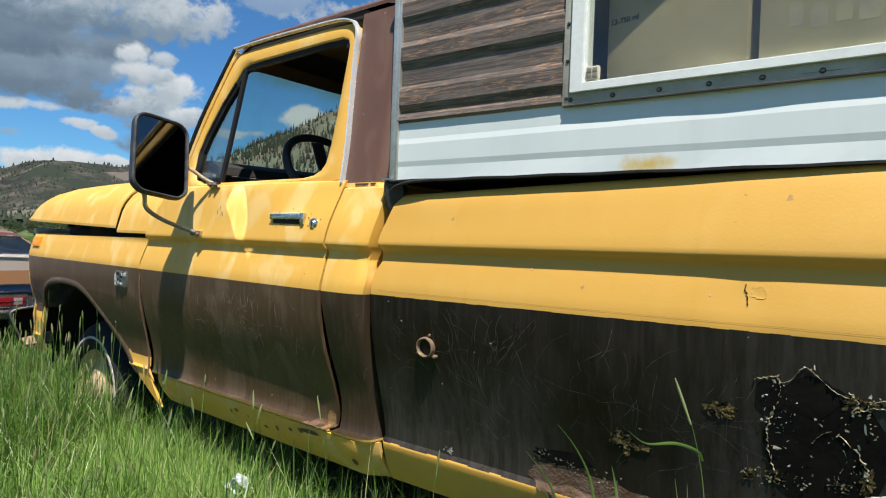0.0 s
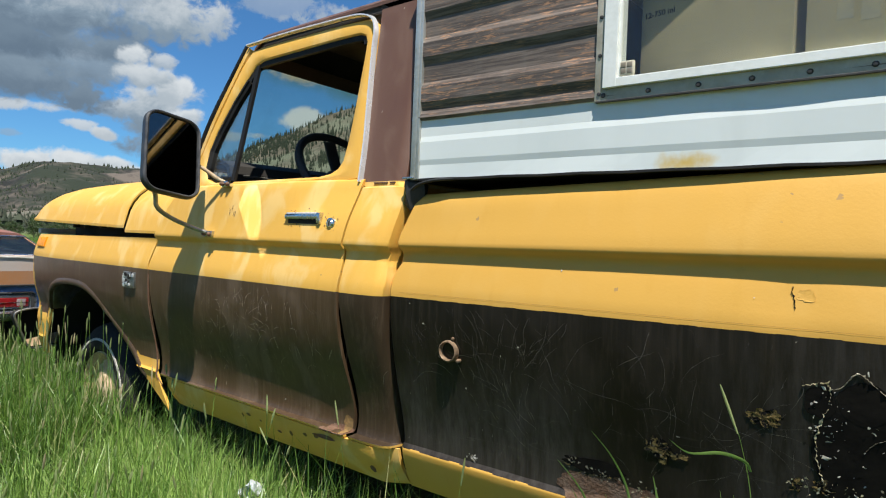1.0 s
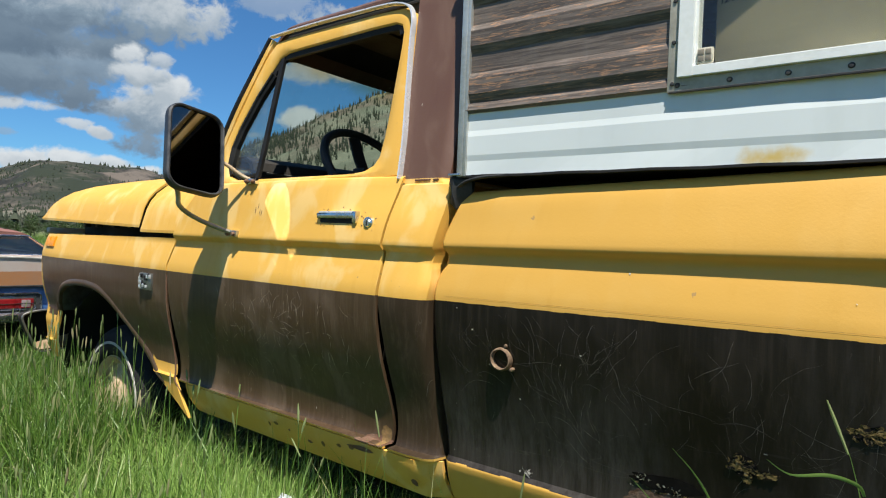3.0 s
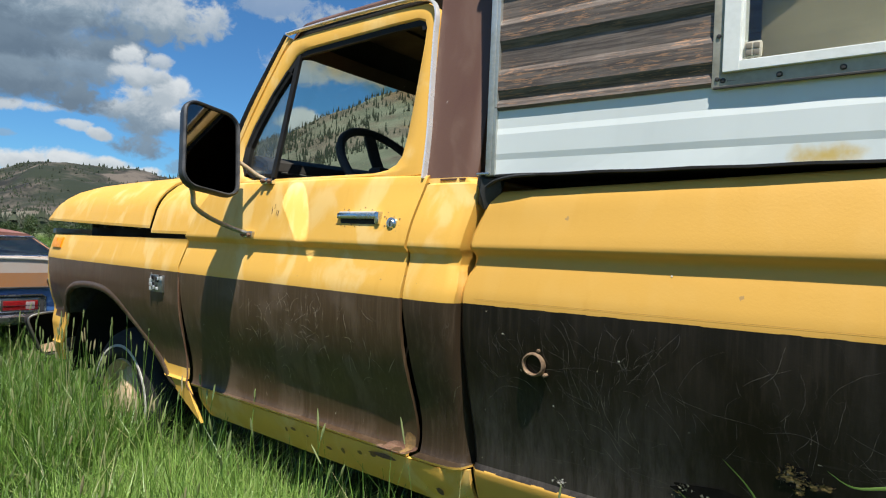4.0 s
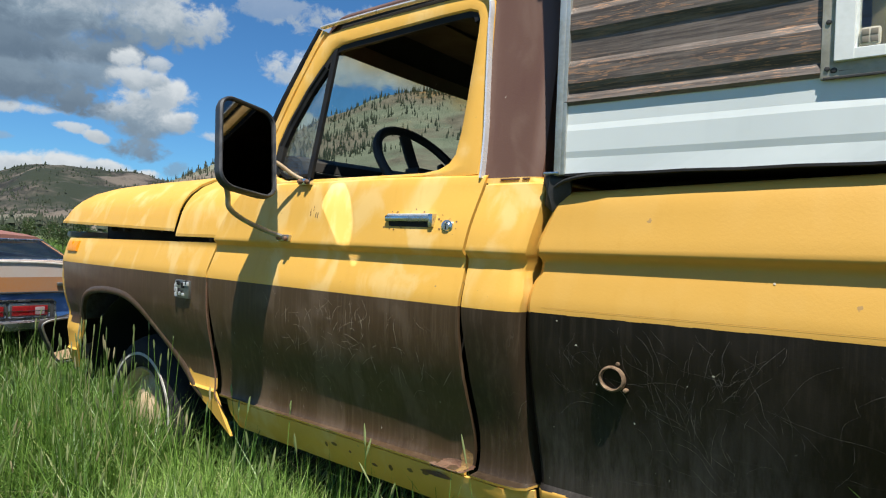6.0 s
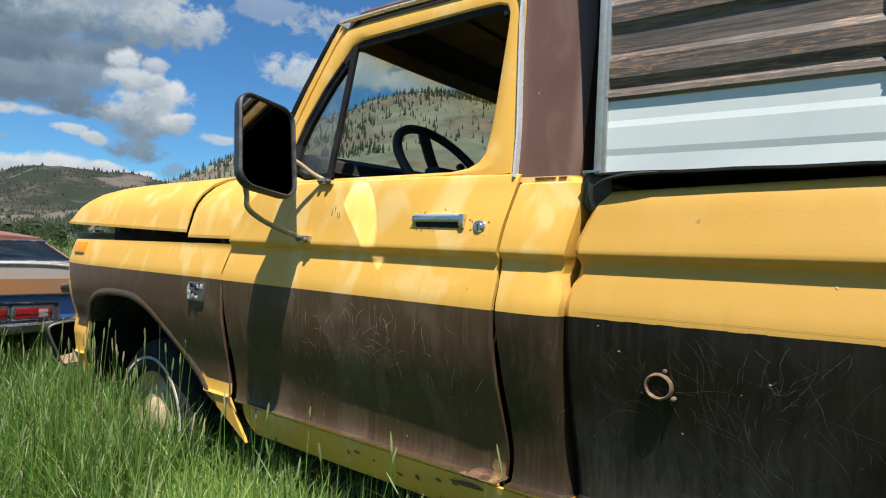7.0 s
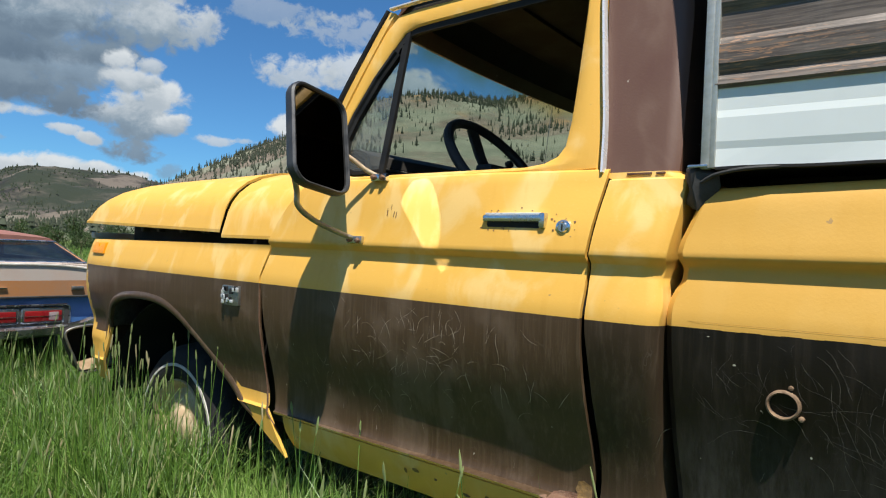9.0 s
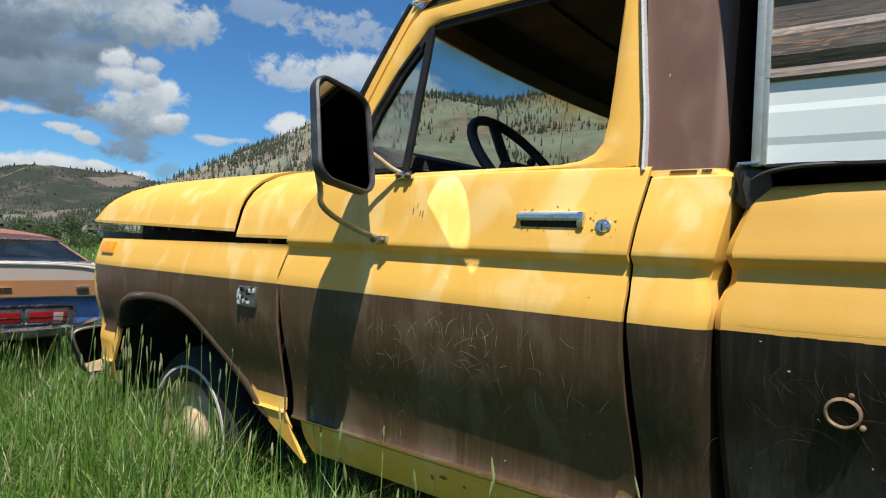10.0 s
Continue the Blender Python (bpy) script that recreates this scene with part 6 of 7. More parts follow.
hull([(-5.45, tail(0.50, 0.62, 0.735, 0.93)), (-5.43, tail(0.50, 0.62, 0.745, 0.95)), (-6.0, tail(0.40, 0.62, 0.76, 0.98)), (-8.5, tail(0.30, 0.62, 0.76, 0.99)), (-9.9, tail(0.30, 0.60, 0.72, 0.95)), (-10.1, tail(0.34, 0.56, 0.68, 0.85))], [BLUE], "lower_body", "blue lower body")
hull([(-5.42, [(0.94, 0.722), (0.955, 0.78), (0.95, 0.83), (0.93, 0.905), (0.88, 0.935), (0.6, 0.945)]), (-5.52, [(0.965, 0.722), (0.975, 0.80), (0.97, 0.87), (0.95, 0.93), (0.9, 0.95), (0.6, 0.955)]),
      (-6.3, [(0.985, 0.73), (0.995, 0.80), (0.985, 0.87), (0.96, 0.935), (0.92, 0.955), (0.6, 0.96)]), (-8.6, [(0.985, 0.73), (0.995, 0.80), (0.98, 0.87), (0.95, 0.93), (0.9, 0.955), (0.6, 0.96)]),
      (-10.0, [(0.94, 0.69), (0.95, 0.76), (0.93, 0.82), (0.88, 0.87), (0.8, 0.89), (0.5, 0.90)])], [FADED, FADED_GREY], "upper_body", "faded brown and grey upper body and boot lid", lambda p: 0 if p.z < 0.832 else 1)
hull([(-5.80, [(0.79, 1.075), (0.80, 1.085), (0.76, 1.105), (0.55, 1.118), (0.3, 1.124), (0.1, 1.126)]), (-6.0, [(0.79, 1.09), (0.80, 1.10), (0.75, 1.122), (0.55, 1.135), (0.3, 1.142), (0.1, 1.144)]),
      (-6.6, [(0.77, 1.115), (0.78, 1.125), (0.72, 1.15), (0.5, 1.165), (0.3, 1.172), (0.1, 1.175)]), (-7.5, [(0.74, 1.12), (0.75, 1.13), (0.68, 1.15), (0.5, 1.163), (0.3, 1.170), (0.1, 1.172)])], [VINYL], "car_roof", "faded red-brown roof")
for s in (1, -1):
    q = plate([(-5.45, CC + s * 0.875, 0.945), (-5.62, CC + s * 0.915, 0.945), (-5.98, CC + s * 0.805, 1.09), (-5.80, CC + s * 0.80, 1.082)], (-0.02, -s * 0.02, 0.0))
    part("rear_pillar", q, FADED, car, "", False)
    part("side_glass", plate([(-5.66, CC + s * 0.92, 0.955), (-8.1, CC + s * 0.90, 0.955), (-7.5, CC + s * 0.745, 1.12), (-6.00, CC + s * 0.795, 1.10)], (0, -s * 0.004, 0)), CAR_GLASS, car, "", False)
rw = part("rear_window", plate([(-5.46, CC + 0.865, 0.948), (-5.46, CC - 0.865, 0.948), (-5.80, CC - 0.785, 1.078), (-5.80, CC + 0.785, 1.078)], (-0.004, 0, 0.003)), CAR_GLASS, car, "dark rear window", False)
part("front_glass", plate([(-8.15, CC + 0.80, 0.955), (-8.15, CC - 0.80, 0.955), (-7.5, CC - 0.72, 1.12), (-7.5, CC + 0.72, 1.12)], (-0.004, 0, 0.003)), CAR_GLASS, car, "", False)
part("window_trim", sweep([Vector(p) for p in ((-5.455, CC + 0.875, 0.948), (-5.795, CC + 0.795, 1.082), (-5.795, CC - 0.795, 1.082), (-5.455, CC - 0.875, 0.948))], ring_of(0.007, 8), True, (0.5, 0, 0.8)), CHROME, rw)
for s in (0.42, -0.42):
    part("door_pillar", block(-6.75, -6.69, CC + s * 1.75 - 0.02, CC + s * 1.75 + 0.02, 0.95, 1.13, 0.004), TRIM, car)
part("seat_back", block(-6.3, -6.1, CC - 0.6, CC + 0.6, 0.7, 0.965, 0.05), TRIM, car)
for s in (0.32, -0.32):
    part("headrest", block(-7.3, -7.15, CC + s - 0.14, CC + s + 0.14, 0.90, 1.04, 0.04), TRIM, car)
part("belt_trim", sweep([Vector((-5.418, CC + w, 0.936 - 0.03 * (abs(w) / 0.9) ** 6)) for w in steps(-0.90, 0.90, 24)], ring_of(0.007, 6), False, (1, 0, 0)), CHALK, car, "pale chrome strip")
part("tail_trim", sweep([Vector((-5.412, CC + w, 0.724)) for w in steps(-0.93, 0.93, 12)], ring_of(0.007, 6), False, (1, 0, 0)), RUBBER, car)
for s in (1, -1):
    for k, (a, b) in enumerate(((0.478, 0.735), (0.215, 0.470))):
        y0, y1 = sorted((CC + s * a, CC + s * b))
        t = part("tail_lamp", block(-5.44, -5.405, y0, y1, 0.545, 0.655, 0.012), CHROME, car, "red tail lamp in a chrome frame")
        part("lens_surround", block(-5.42, -5.400, y0 + 0.010, y1 - 0.010, 0.556, 0.644, 0.010), RUBBER, t)
        part("lens", block(-5.42, -5.392, y0 + 0.020, y1 - 0.020, 0.566, 0.634, 0.008), RED, t)
        if k == 0:
            ym = CC + s * 0.665
            part("reverse_lens", block(-5.41, -5.389, ym - 0.03, ym + 0.03, 0.573, 0.627, 0.006), PALE_LENS, t)
        part("lens_rib", block(-5.40, -5.388, y0 + 0.02, y1 - 0.02, 0.598, 0.602, 0.001), CHROME, t)
part("rear_bumper", sweep(smooth_path([(-5.8, CC - 1.0, 0.56), (-5.44, CC - 0.98, 0.56), (-5.37, CC - 0.90, 0.552), (-5.35, CC - 0.76, 0.518), (-5.34, CC - 0.5, 0.505), (-5.33, CC, 0.505), (-5.34, CC + 0.5, 0.505), (-5.35, CC + 0.76, 0.518), (-5.37, CC + 0.90, 0.552), (-5.44, CC + 0.98, 0.56), (-5.8, CC + 1.0, 0.56)], 4), [(-0.032, -0.03), (0.032, -0.03), (0.036, 0.0), (0.022, 0.025), (-0.022, 0.025), (-0.036, 0.0)], False, (1, 0, 0)), CHROME, car, "chrome rear bumper")
for s in (1, -1):
    y0, y1 = sorted((CC + s * 0.185, CC + s * 0.765))
    part("lamp_panel", block(-5.45, -5.408, y0, y1, 0.532, 0.668, 0.012), RUBBER, car, "black panel round the tail lamps")
    part("lamp_loop", sweep([Vector((-5.405, a, b)) for a, b in ((y0, 0.545), (y0 + 0.02, 0.530), (y1 - 0.02, 0.530), (y1, 0.545), (y1, 0.655), (y1 - 0.02, 0.670), (y0 + 0.02, 0.670), (y0, 0.655))], ring_of(0.007, 6), True, (1, 0, 0)), CHROME, car, "chrome surround of the tail lamps")
part("boot_emblem", block(-5.425, -5.402, CC + 0.772, CC + 0.850, 0.766, 0.792, 0.008), DULL, car, "worn chrome emblem")
part("name_strip", block(-5.43, -5.408, CC + 0.24, CC + 0.40, 0.780, 0.788, 0.003), CHROME, car)
for sx in (-6.45, -9.15):
    for s in (1, -1):
        part("car_wheel", lathe([(0.0, 0.0), (0.17, 0.0), (0.2, -0.02), (0.30, -0.02), (0.32, 0.02), (0.32, 0.15), (0.28, 0.18), (0.0, 0.18)], (sx, CC + s * 0.98 - (0.18 if s > 0 else 0), 0.31), "y", 32), TYRE, car)
car.location = (-7.27, -0.30, RAISE)

# ---- ground and hills: one sheet round the truck ----
NEAR_RIDGE = [(-180, 2), (-60, 2), (-20, 1), (8, 0.0), (19, 0.6), (22.5, 2.2), (25.5, 3.9), (28.3, 5.4), (33.6, 7.8), (40.4, 11.1), (43.5, 12.5), (47, 13.5), (51, 13.8), (56, 13.9), (62.4, 14.4), (70, 14.8), (80, 14.6), (100, 11), (130, 6), (180, 2)]
FAR_RIDGE = [(-180, 4), (-40, 4), (-10, 2.6), (5, 3.0), (12, 3.7), (15.5, 4.25), (16.8, 4.8), (18.0, 5.1), (19.4, 5.05), (22, 4.75), (24.6, 4.4), (27, 3.8), (30, 3.0), (40, 3), (90, 4), (180, 4)]
OX, OY = -1.0, 0.0
R0, R1, R2 = 130.0, 430.0, 1700.0


def soft(t):
    t = max(0.0, min(1.0, t))
    return t * t * (3 - 2 * t)


def terrain(r, phi):
    x, y = OX - r * math.cos(radians(phi)), OY + r * math.sin(radians(phi))
    z = RAISE
    if r > 6:
        z += 0.12 * min(1, (r - 6) / 20) * noise.noise((x * 0.09, y * 0.09, 0.3))
    if r > R0:
        h = R1 * math.tan(radians(lerp(NEAR_RIDGE, phi)))
        s = (r - R0) / (R1 - R0)
        shape = s ** 1.25 if s < 1 else 1 - 0.35 * soft((s - 1) / 1.2)
        gully = noise.fractal((x * 0.011, y * 0.011, 1.7), 0.9, 2.1, 5)
        z += h * max(0, shape) + gully * 0.055 * h * min(1, s * 2.0)
        z += min(1, s) * 1.2 * noise.noise((x * 0.06, y * 0.06, 4.0))
    if r > 600:
        h2 = R2 * math.tan(radians(lerp(FAR_RIDGE, phi)))
        s = (r - 600) / (R2 - 600)
        shape = s ** 1.1 if s < 1 else 1 - 0.5 * soft((s - 1) / 1.0)
        rock = noise.fractal((x * 0.0042, y * 0.0042, 6.1), 0.8, 2.2, 6)
        z += h2 * shape + rock * h2 * (0.03 * min(1, s) + 0.75 * max(0.0, s * (1 - s)))
    return Vector((x, y, z))


phis = [-180 + 6 * k for k in range(31)] + [4 + 0.6 * k for k in range(0, 135)] + [90 + 6 * k for k in range(0, 15)]
radii = [0.02, 0.6, 1.5, 3, 5, 8, 12, 18, 26, 38, 54, 76, 100, 118] + steps(130, 450, 56) + steps(480, 1760, 60)[1:] + [1900, 2200, 2700, 3600, 4800]
verts, faces = [], []
for a in phis:
    for r in radii:
        verts.append(terrain(r, a))
m = len(radii)
for i in range(len(phis)):
    j = (i + 1) % len(phis)
    for k in range(m - 1):
        faces.append((i * m + k, j * m + k, j * m + k + 1, i * m + k + 1))


def ground_material():
    m, nt, p, co = material("meadow_and_hillside", (0.1, 0.12, 0.05), 0.95, 0, 0.15)
    length = nt.nodes.new("ShaderNodeVectorMath")
    length.operation = "LENGTH"
    nt.links.new(co, length.inputs[0])
    r = length.outputs["Value"]
    soil = blend(nt, span(nt, fuzz(nt, co, 3.0, 6), 0.35, 0.7), (0.035, 0.050, 0.014), (0.075, 0.085, 0.03))
    meadow = blend(nt, span(nt, fuzz(nt, co, 0.35, 6), 0.35, 0.7), (0.085, 0.13, 0.03), (0.14, 0.17, 0.06))
    dry = blend(nt, span(nt, fuzz(nt, co, 0.035, 8, 0.65), 0.38, 0.62), (0.125, 0.135, 0.095), (0.185, 0.188, 0.135))
    scree = blend(nt, span(nt, fuzz(nt, co, 0.11, 8, 0.7), 0.3, 0.7), (0.10, 0.082, 0.062), (0.20, 0.165, 0.125))
    ochre = blend(nt, span(nt, fuzz(nt, co, 0.03, 4), 0.58, 0.70), scree, (0.24, 0.15, 0.075))
    hill = blend(nt, span(nt, fuzz(nt, co, 0.016, 6, 0.6), 0.44, 0.58), dry, ochre)
    far_a = blend(nt, span(nt, fuzz(nt, co, 0.012, 10, 0.74), 0.42, 0.58), (0.022, 0.023, 0.021), (0.125, 0.105, 0.086))
    far = blend(nt, span(nt, fuzz(nt, stretch(nt, co, 1, 1, 2.5), 0.004, 8, 0.62), 0.46, 0.60), far_a, (0.028, 0.035, 0.024))
    c = blend(nt, span(nt, r, 8, 40), soil, meadow)
    c = blend(nt, span(nt, r, 110, 190), c, hill)
    c = blend(nt, span(nt, r, 560, 800), c, far)
    nt.links.new(c, p.inputs["Base Color"])
    relief(nt, p, fuzz(nt, co, 0.25, 8, 0.7), 0.5, 1.2)
    return m


me = bpy.data.meshes.new("ground")
me.from_pydata([tuple(v) for v in verts], [], faces)
me.materials.append(ground_material())
for f in me.polygons:
    f.use_smooth = True
tagged(new("ground", me), "grassy valley floor rising to dry rocky hillsides", "ground", kind="structure")


def leaf_material(name, a, b, dry, through=0.35, rough=0.55):
    m, nt, p, co = material(name, a, rough, 0, 0.45)
    g = nt.nodes.new("ShaderNodeNewGeometry")
    rnd = g.outputs["Random Per Island"]
    c = blend(nt, rnd, a, b)
    c = blend(nt, span(nt, rnd, 0.90, 0.93), c, dry)
    patch = fuzz(nt, co, 3.2, 4)
    c = blend(nt, span(nt, patch, 0.42, 0.62, 0.0, 0.6), c, b)
    nt.links.new(c, p.inputs["Base Color"])
    if through:
        tr = nt.nodes.new("ShaderNodeBsdfTranslucent")
        nt.links.new(c, tr.inputs[0])
        mx = nt.nodes.new("ShaderNodeMixShader")
        mx.inputs[0].default_value = through
        nt.links.new(p.outputs[0], mx.inputs[1])
        nt.links.new(tr.outputs[0], mx.inputs[2])
        nt.links.new(mx.outputs[0], nt.nodes["Material Output"].inputs[0])
    return m


# low grass is darkened as shade between blades, clump grass lightened as sunlit
LOW_GRASS = leaf_material("shaded_low_grass", (0.026, 0.060, 0.008), (0.085, 0.150, 0.026), (0.26, 0.24, 0.11), 0.25, 0.45)
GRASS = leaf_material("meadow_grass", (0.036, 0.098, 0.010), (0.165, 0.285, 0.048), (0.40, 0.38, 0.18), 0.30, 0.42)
CLUMP = leaf_material("sunlit_clump_grass", (0.110, 0.230, 0.032), (0.370, 0.530, 0.140), (0.46, 0.44, 0.22), 0.36, 0.38)
SEED = leaf_material("grass_seed_heads", (0.17, 0.25, 0.075), (0.28, 0.32, 0.13), (0.42, 0.36, 0.20), 0.3)
CONIFER = leaf_material("conifer_needles", (0.024, 0.034, 0.019), (0.050, 0.061, 0.034), (0.08, 0.08, 0.05), 0.0, 0.85)
FAR_WOOD = leaf_material("far_conifers", (0.022, 0.032, 0.018), (0.04, 0.052, 0.028), (0.05, 0.055, 0.03), 0.0, 0.9)
BUSH = leaf_material("bush_leaves", (0.022, 0.048, 0.010), (0.055, 0.090, 0.020), (0.09, 0.11, 0.04), 0.25)
BARK = mottled("bark", (0.09, 0.065, 0.045), (0.16, 0.12, 0.09), 5, (0.8, 0.95), 0, 40, 0.6, 0.01)


def stuff(name, verts, faces, mat, label, category):
    me = bpy.data.meshes.new(name)
    me.from_pydata(verts, [], faces)
    me.materials.append(mat)
    return tagged(new(name, me), label, category, kind="stuff")


# conifers on the hillside
rc = random.Random(21)
tv, tf = [], []


def conifer(base, h, w, tiers, sides, v, f):
    x, y, z = base
    lean = (rc.uniform(-0.03, 0.03) * h, rc.uniform(-0.03, 0.03) * h)
    n0 = len(v)
    v += [(x - 0.012 * h, y, z - 0.3), (x + 0.012 * h, y, z - 0.3), (x, y, z + 0.6 * h)]
    f.append((n0, n0 + 1, n0 + 2))
    for k in range(tiers):
        t = k / tiers
        zb, zt = z + h * (0.10 + 0.88 * t), z + h * min(1.0, 0.10 + 0.88 * t + 1.75 * 0.88 / tiers)
        r = w * (1 - t) ** 0.85 * rc.uniform(0.75, 1.2)
        a0 = rc.uniform(0, 6.28)
        n = len(v)
        v.append((x + lean[0] * t, y + lean[1] * t, zt))
        for s in range(sides):
            a = a0 + 6.283 * s / sides
            rr_ = r * rc.uniform(0.55, 1.25)
            v.append((x + lean[0] * t + rr_ * math.cos(a), y + lean[1] * t + rr_ * math.sin(a), zb - rc.uniform(0, 0.05) * h))
        for s in range(sides):
            f.append((n, n + 1 + s, n + 1 + (s + 1) % sides))


count = 0
while count < 5200:
    phi, s = rc.uniform(20, 84), rc.random()
    r = R0 + 20 + (R1 - R0 - 12) * s ** 0.7
    p = terrain(r, phi)
    clump = noise.fractal((p.x * 0.016, p.y * 0.016, 9.0), 0.9, 2.0, 3)
    if rc.random() > 0.012 + 1.5 * max(0, clump - 0.02) ** 1.3 + 0.42 * s ** 5 - (0.05 if s < 0.3 else 0):
        continue
    h = rc.choice((1.0, 0.75, 0.5, 1.2, 0.6)) * rc.uniform(2.4, 4.9)
    conifer((p.x, p.y, p.z - 0.2), h, h * rc.uniform(0.12, 0.22), 6, 7, tv, tf)
    count += 1
stuff("hillside_conifers", tv, tf, CONIFER, "dark scattered pines on the dry hillside", "trees")
tv, tf = [], []
count = 0
while count < 2200:
    phi, r = rc.uniform(4, 33), rc.uniform(520, 1690)
    p = terrain(r, phi)
    if noise.fractal((p.x * 0.006, p.y * 0.006, 3.0), 0.9, 2.0, 3) + rc.uniform(-0.3, 0.3) + (0.35 if r < 800 else 0) < 0.1:
        continue
    h = rc.uniform(3, 6) * r / 1000
    conifer((p.x, p.y, p.z - 0.5), h, h * 0.34, 2, 5, tv, tf)
    count += 1
stuff("far_forest", tv, tf, FAR_WOOD, "dark forest patches on the far mountain", "trees")
tv, tf = [], []
for k in range(700):
    phi, r = rc.uniform(4, 24), rc.uniform(150, 520)
    p = terrain(r, phi)
    h = rc.uniform(2.5, 6)
    conifer((p.x, p.y, p.z - 0.2), h, h * rc.uniform(0.2, 0.32), 5, 7, tv, tf)
stuff("valley_trees", tv, tf, CONIFER, "dark trees along the valley floor", "trees")


# bushes and small trees at the edge of the meadow
def bush_tree(seed, h):
    r = random.Random(seed)
    e = root("valley_tree", (0, 0, 0), "leafy green tree at the meadow's edge", "tree", "trees at the meadow's edge")
    bm = tube(smooth_path([(0, 0, -0.2), (0.05 * h, 0, 0.25 * h), (0.02 * h, 0.03 * h, 0.6 * h)], 3), 0.03 * h, 7, side=(0, 1, 0), scale=lambda t: 1 - 0.7 * t)
    for k in range(4):
        a = r.uniform(0, 6.28)
        tube([Vector((0.03 * h, 0, (0.2 + 0.1 * k) * h)), Vector((0.25 * h * math.cos(a), 0.25 * h * math.sin(a), (0.5 + 0.1 * k) * h))], 0.012 * h, 5, bm, (0.3, 1, 0.2))
    part("trunk", bm, BARK, e)
    v, f = [], []
    lobes = [(r.uniform(-0.28, 0.28) * h, r.uniform(-0.28, 0.28) * h, r.uniform(0.32, 0.85) * h, r.uniform(0.14, 0.24) * h) for _ in range(11)]
    for cx, cy, cz, cr in lobes:
        for _ in range(150):
            d = Vector((r.gauss(0, 1), r.gauss(0, 1), r.gauss(0, 1))).normalized() * cr * r.uniform(0.55, 1.08)
            s = h * r.uniform(0.012, 0.028)
            a, b = Vector((r.gauss(0, 1), r.gauss(0, 1), r.gauss(0, 1))).normalized() * s, Vector((r.gauss(0, 1), r.gauss(0, 1), r.gauss(0, 1))).normalized() * s
            c = Vector((cx, cy, cz)) + d
            n = len(v)
            v += [tuple(c + a), tuple(c + b), tuple(c - a), tuple(c - b)]
            f.append((n, n + 1, n + 2, n + 3))
    me = bpy.data.meshes.new("crown")
    me.from_pydata(v, [], f)
    me.materials.append(BUSH)
    ob = new("crown", me)
    ob.parent = e
    return e


kinds = [bush_tree(31, 3.6), bush_tree(37, 2.6), bush_tree(41, 4.4)]
spots = [(9, 85), (11.5, 92), (13, 110), (14.5, 125), (16, 104), (17.2, 96), (18.3, 112), (19.6, 130), (20.4, 98), (21.4, 120), (22.4, 104), (23.2, 126), (12.2, 120), (15.2, 140), (18.9, 145), (24.4, 118), (25.4, 130), (12.5, 62), (14.0, 70), (15.4, 64), (16.8, 72), (18.0, 61), (19.1, 68), (20.3, 74), (21.4, 63), (22.5, 70), (23.6, 66), (24.8, 76), (26.0, 72), (18.6, 40), (20.0, 36), (21.2, 42), (22.3, 38), (23.4, 34), (24.4, 40), (25.6, 37), (26.8, 43)]
for k, (phi, r) in enumerate(spots):
    p = terrain(r, phi)
    mm = pose(p.x, p.y, p.z, 0, 0, 47 * k) @ Matrix.Scale((0.72 if k < 17 else 0.58 if k < 29 else 0.36) + 0.09 * (k % 4), 4)
    if k < 3:
        kinds[k].matrix_basis = mm
    else:
        copy_thing(kinds[k % 3], mm)


# ---- grass ----
rg = np.random.default_rng(8)


def blades(px, py, pz, h, w, bend, seg=4):
    """Curved tapering blades, as arrays of points and faces."""
    n = len(px)
    az = rg.uniform(0, 2 * np.pi, n)
    dirx, diry = np.cos(az), np.sin(az)
    faz = az + rg.uniform(0.8, 2.3, n)
    wx, wy = np.cos(faz), np.sin(faz)
    V = np.zeros((n, 2 * seg + 1, 3))
    for k in range(seg + 1):
        t = k / seg
        out = bend * h * t ** 2.0
        up = h * (t - 0.30 * np.minimum(bend, 1.5) * t ** 2.4)
        cx, cy, cz = px + dirx * out, py + diry * out, pz + up
        half = 0.5 * w * (1 - t) ** 0.55 if k < seg else 0 * w
        if k < seg:
            V[:, 2 * k] = np.stack([cx - wx * half, cy - wy * half, cz], 1)
            V[:, 2 * k + 1] = np.stack([cx + wx * half, cy + wy * half, cz], 1)
        else:
            V[:, 2 * seg] = np.stack([cx, cy, cz], 1)
    quads = np.array([[2 * k, 2 * k + 1, 2 * k + 3, 2 * k + 2] for k in range(seg - 1)])
    tri = np.array([2 * seg - 2, 2 * seg - 1, 2 * seg])
    off = (np.arange(n) * (2 * seg + 1))[:, None]
    faces = [tuple(q) for b in (off[:, :, None] + quads[None]).reshape(-1, 4).tolist() for q in [b]] + [tuple(q) for q in (off + tri).tolist()]
    return V.reshape(-1, 3).tolist(), faces


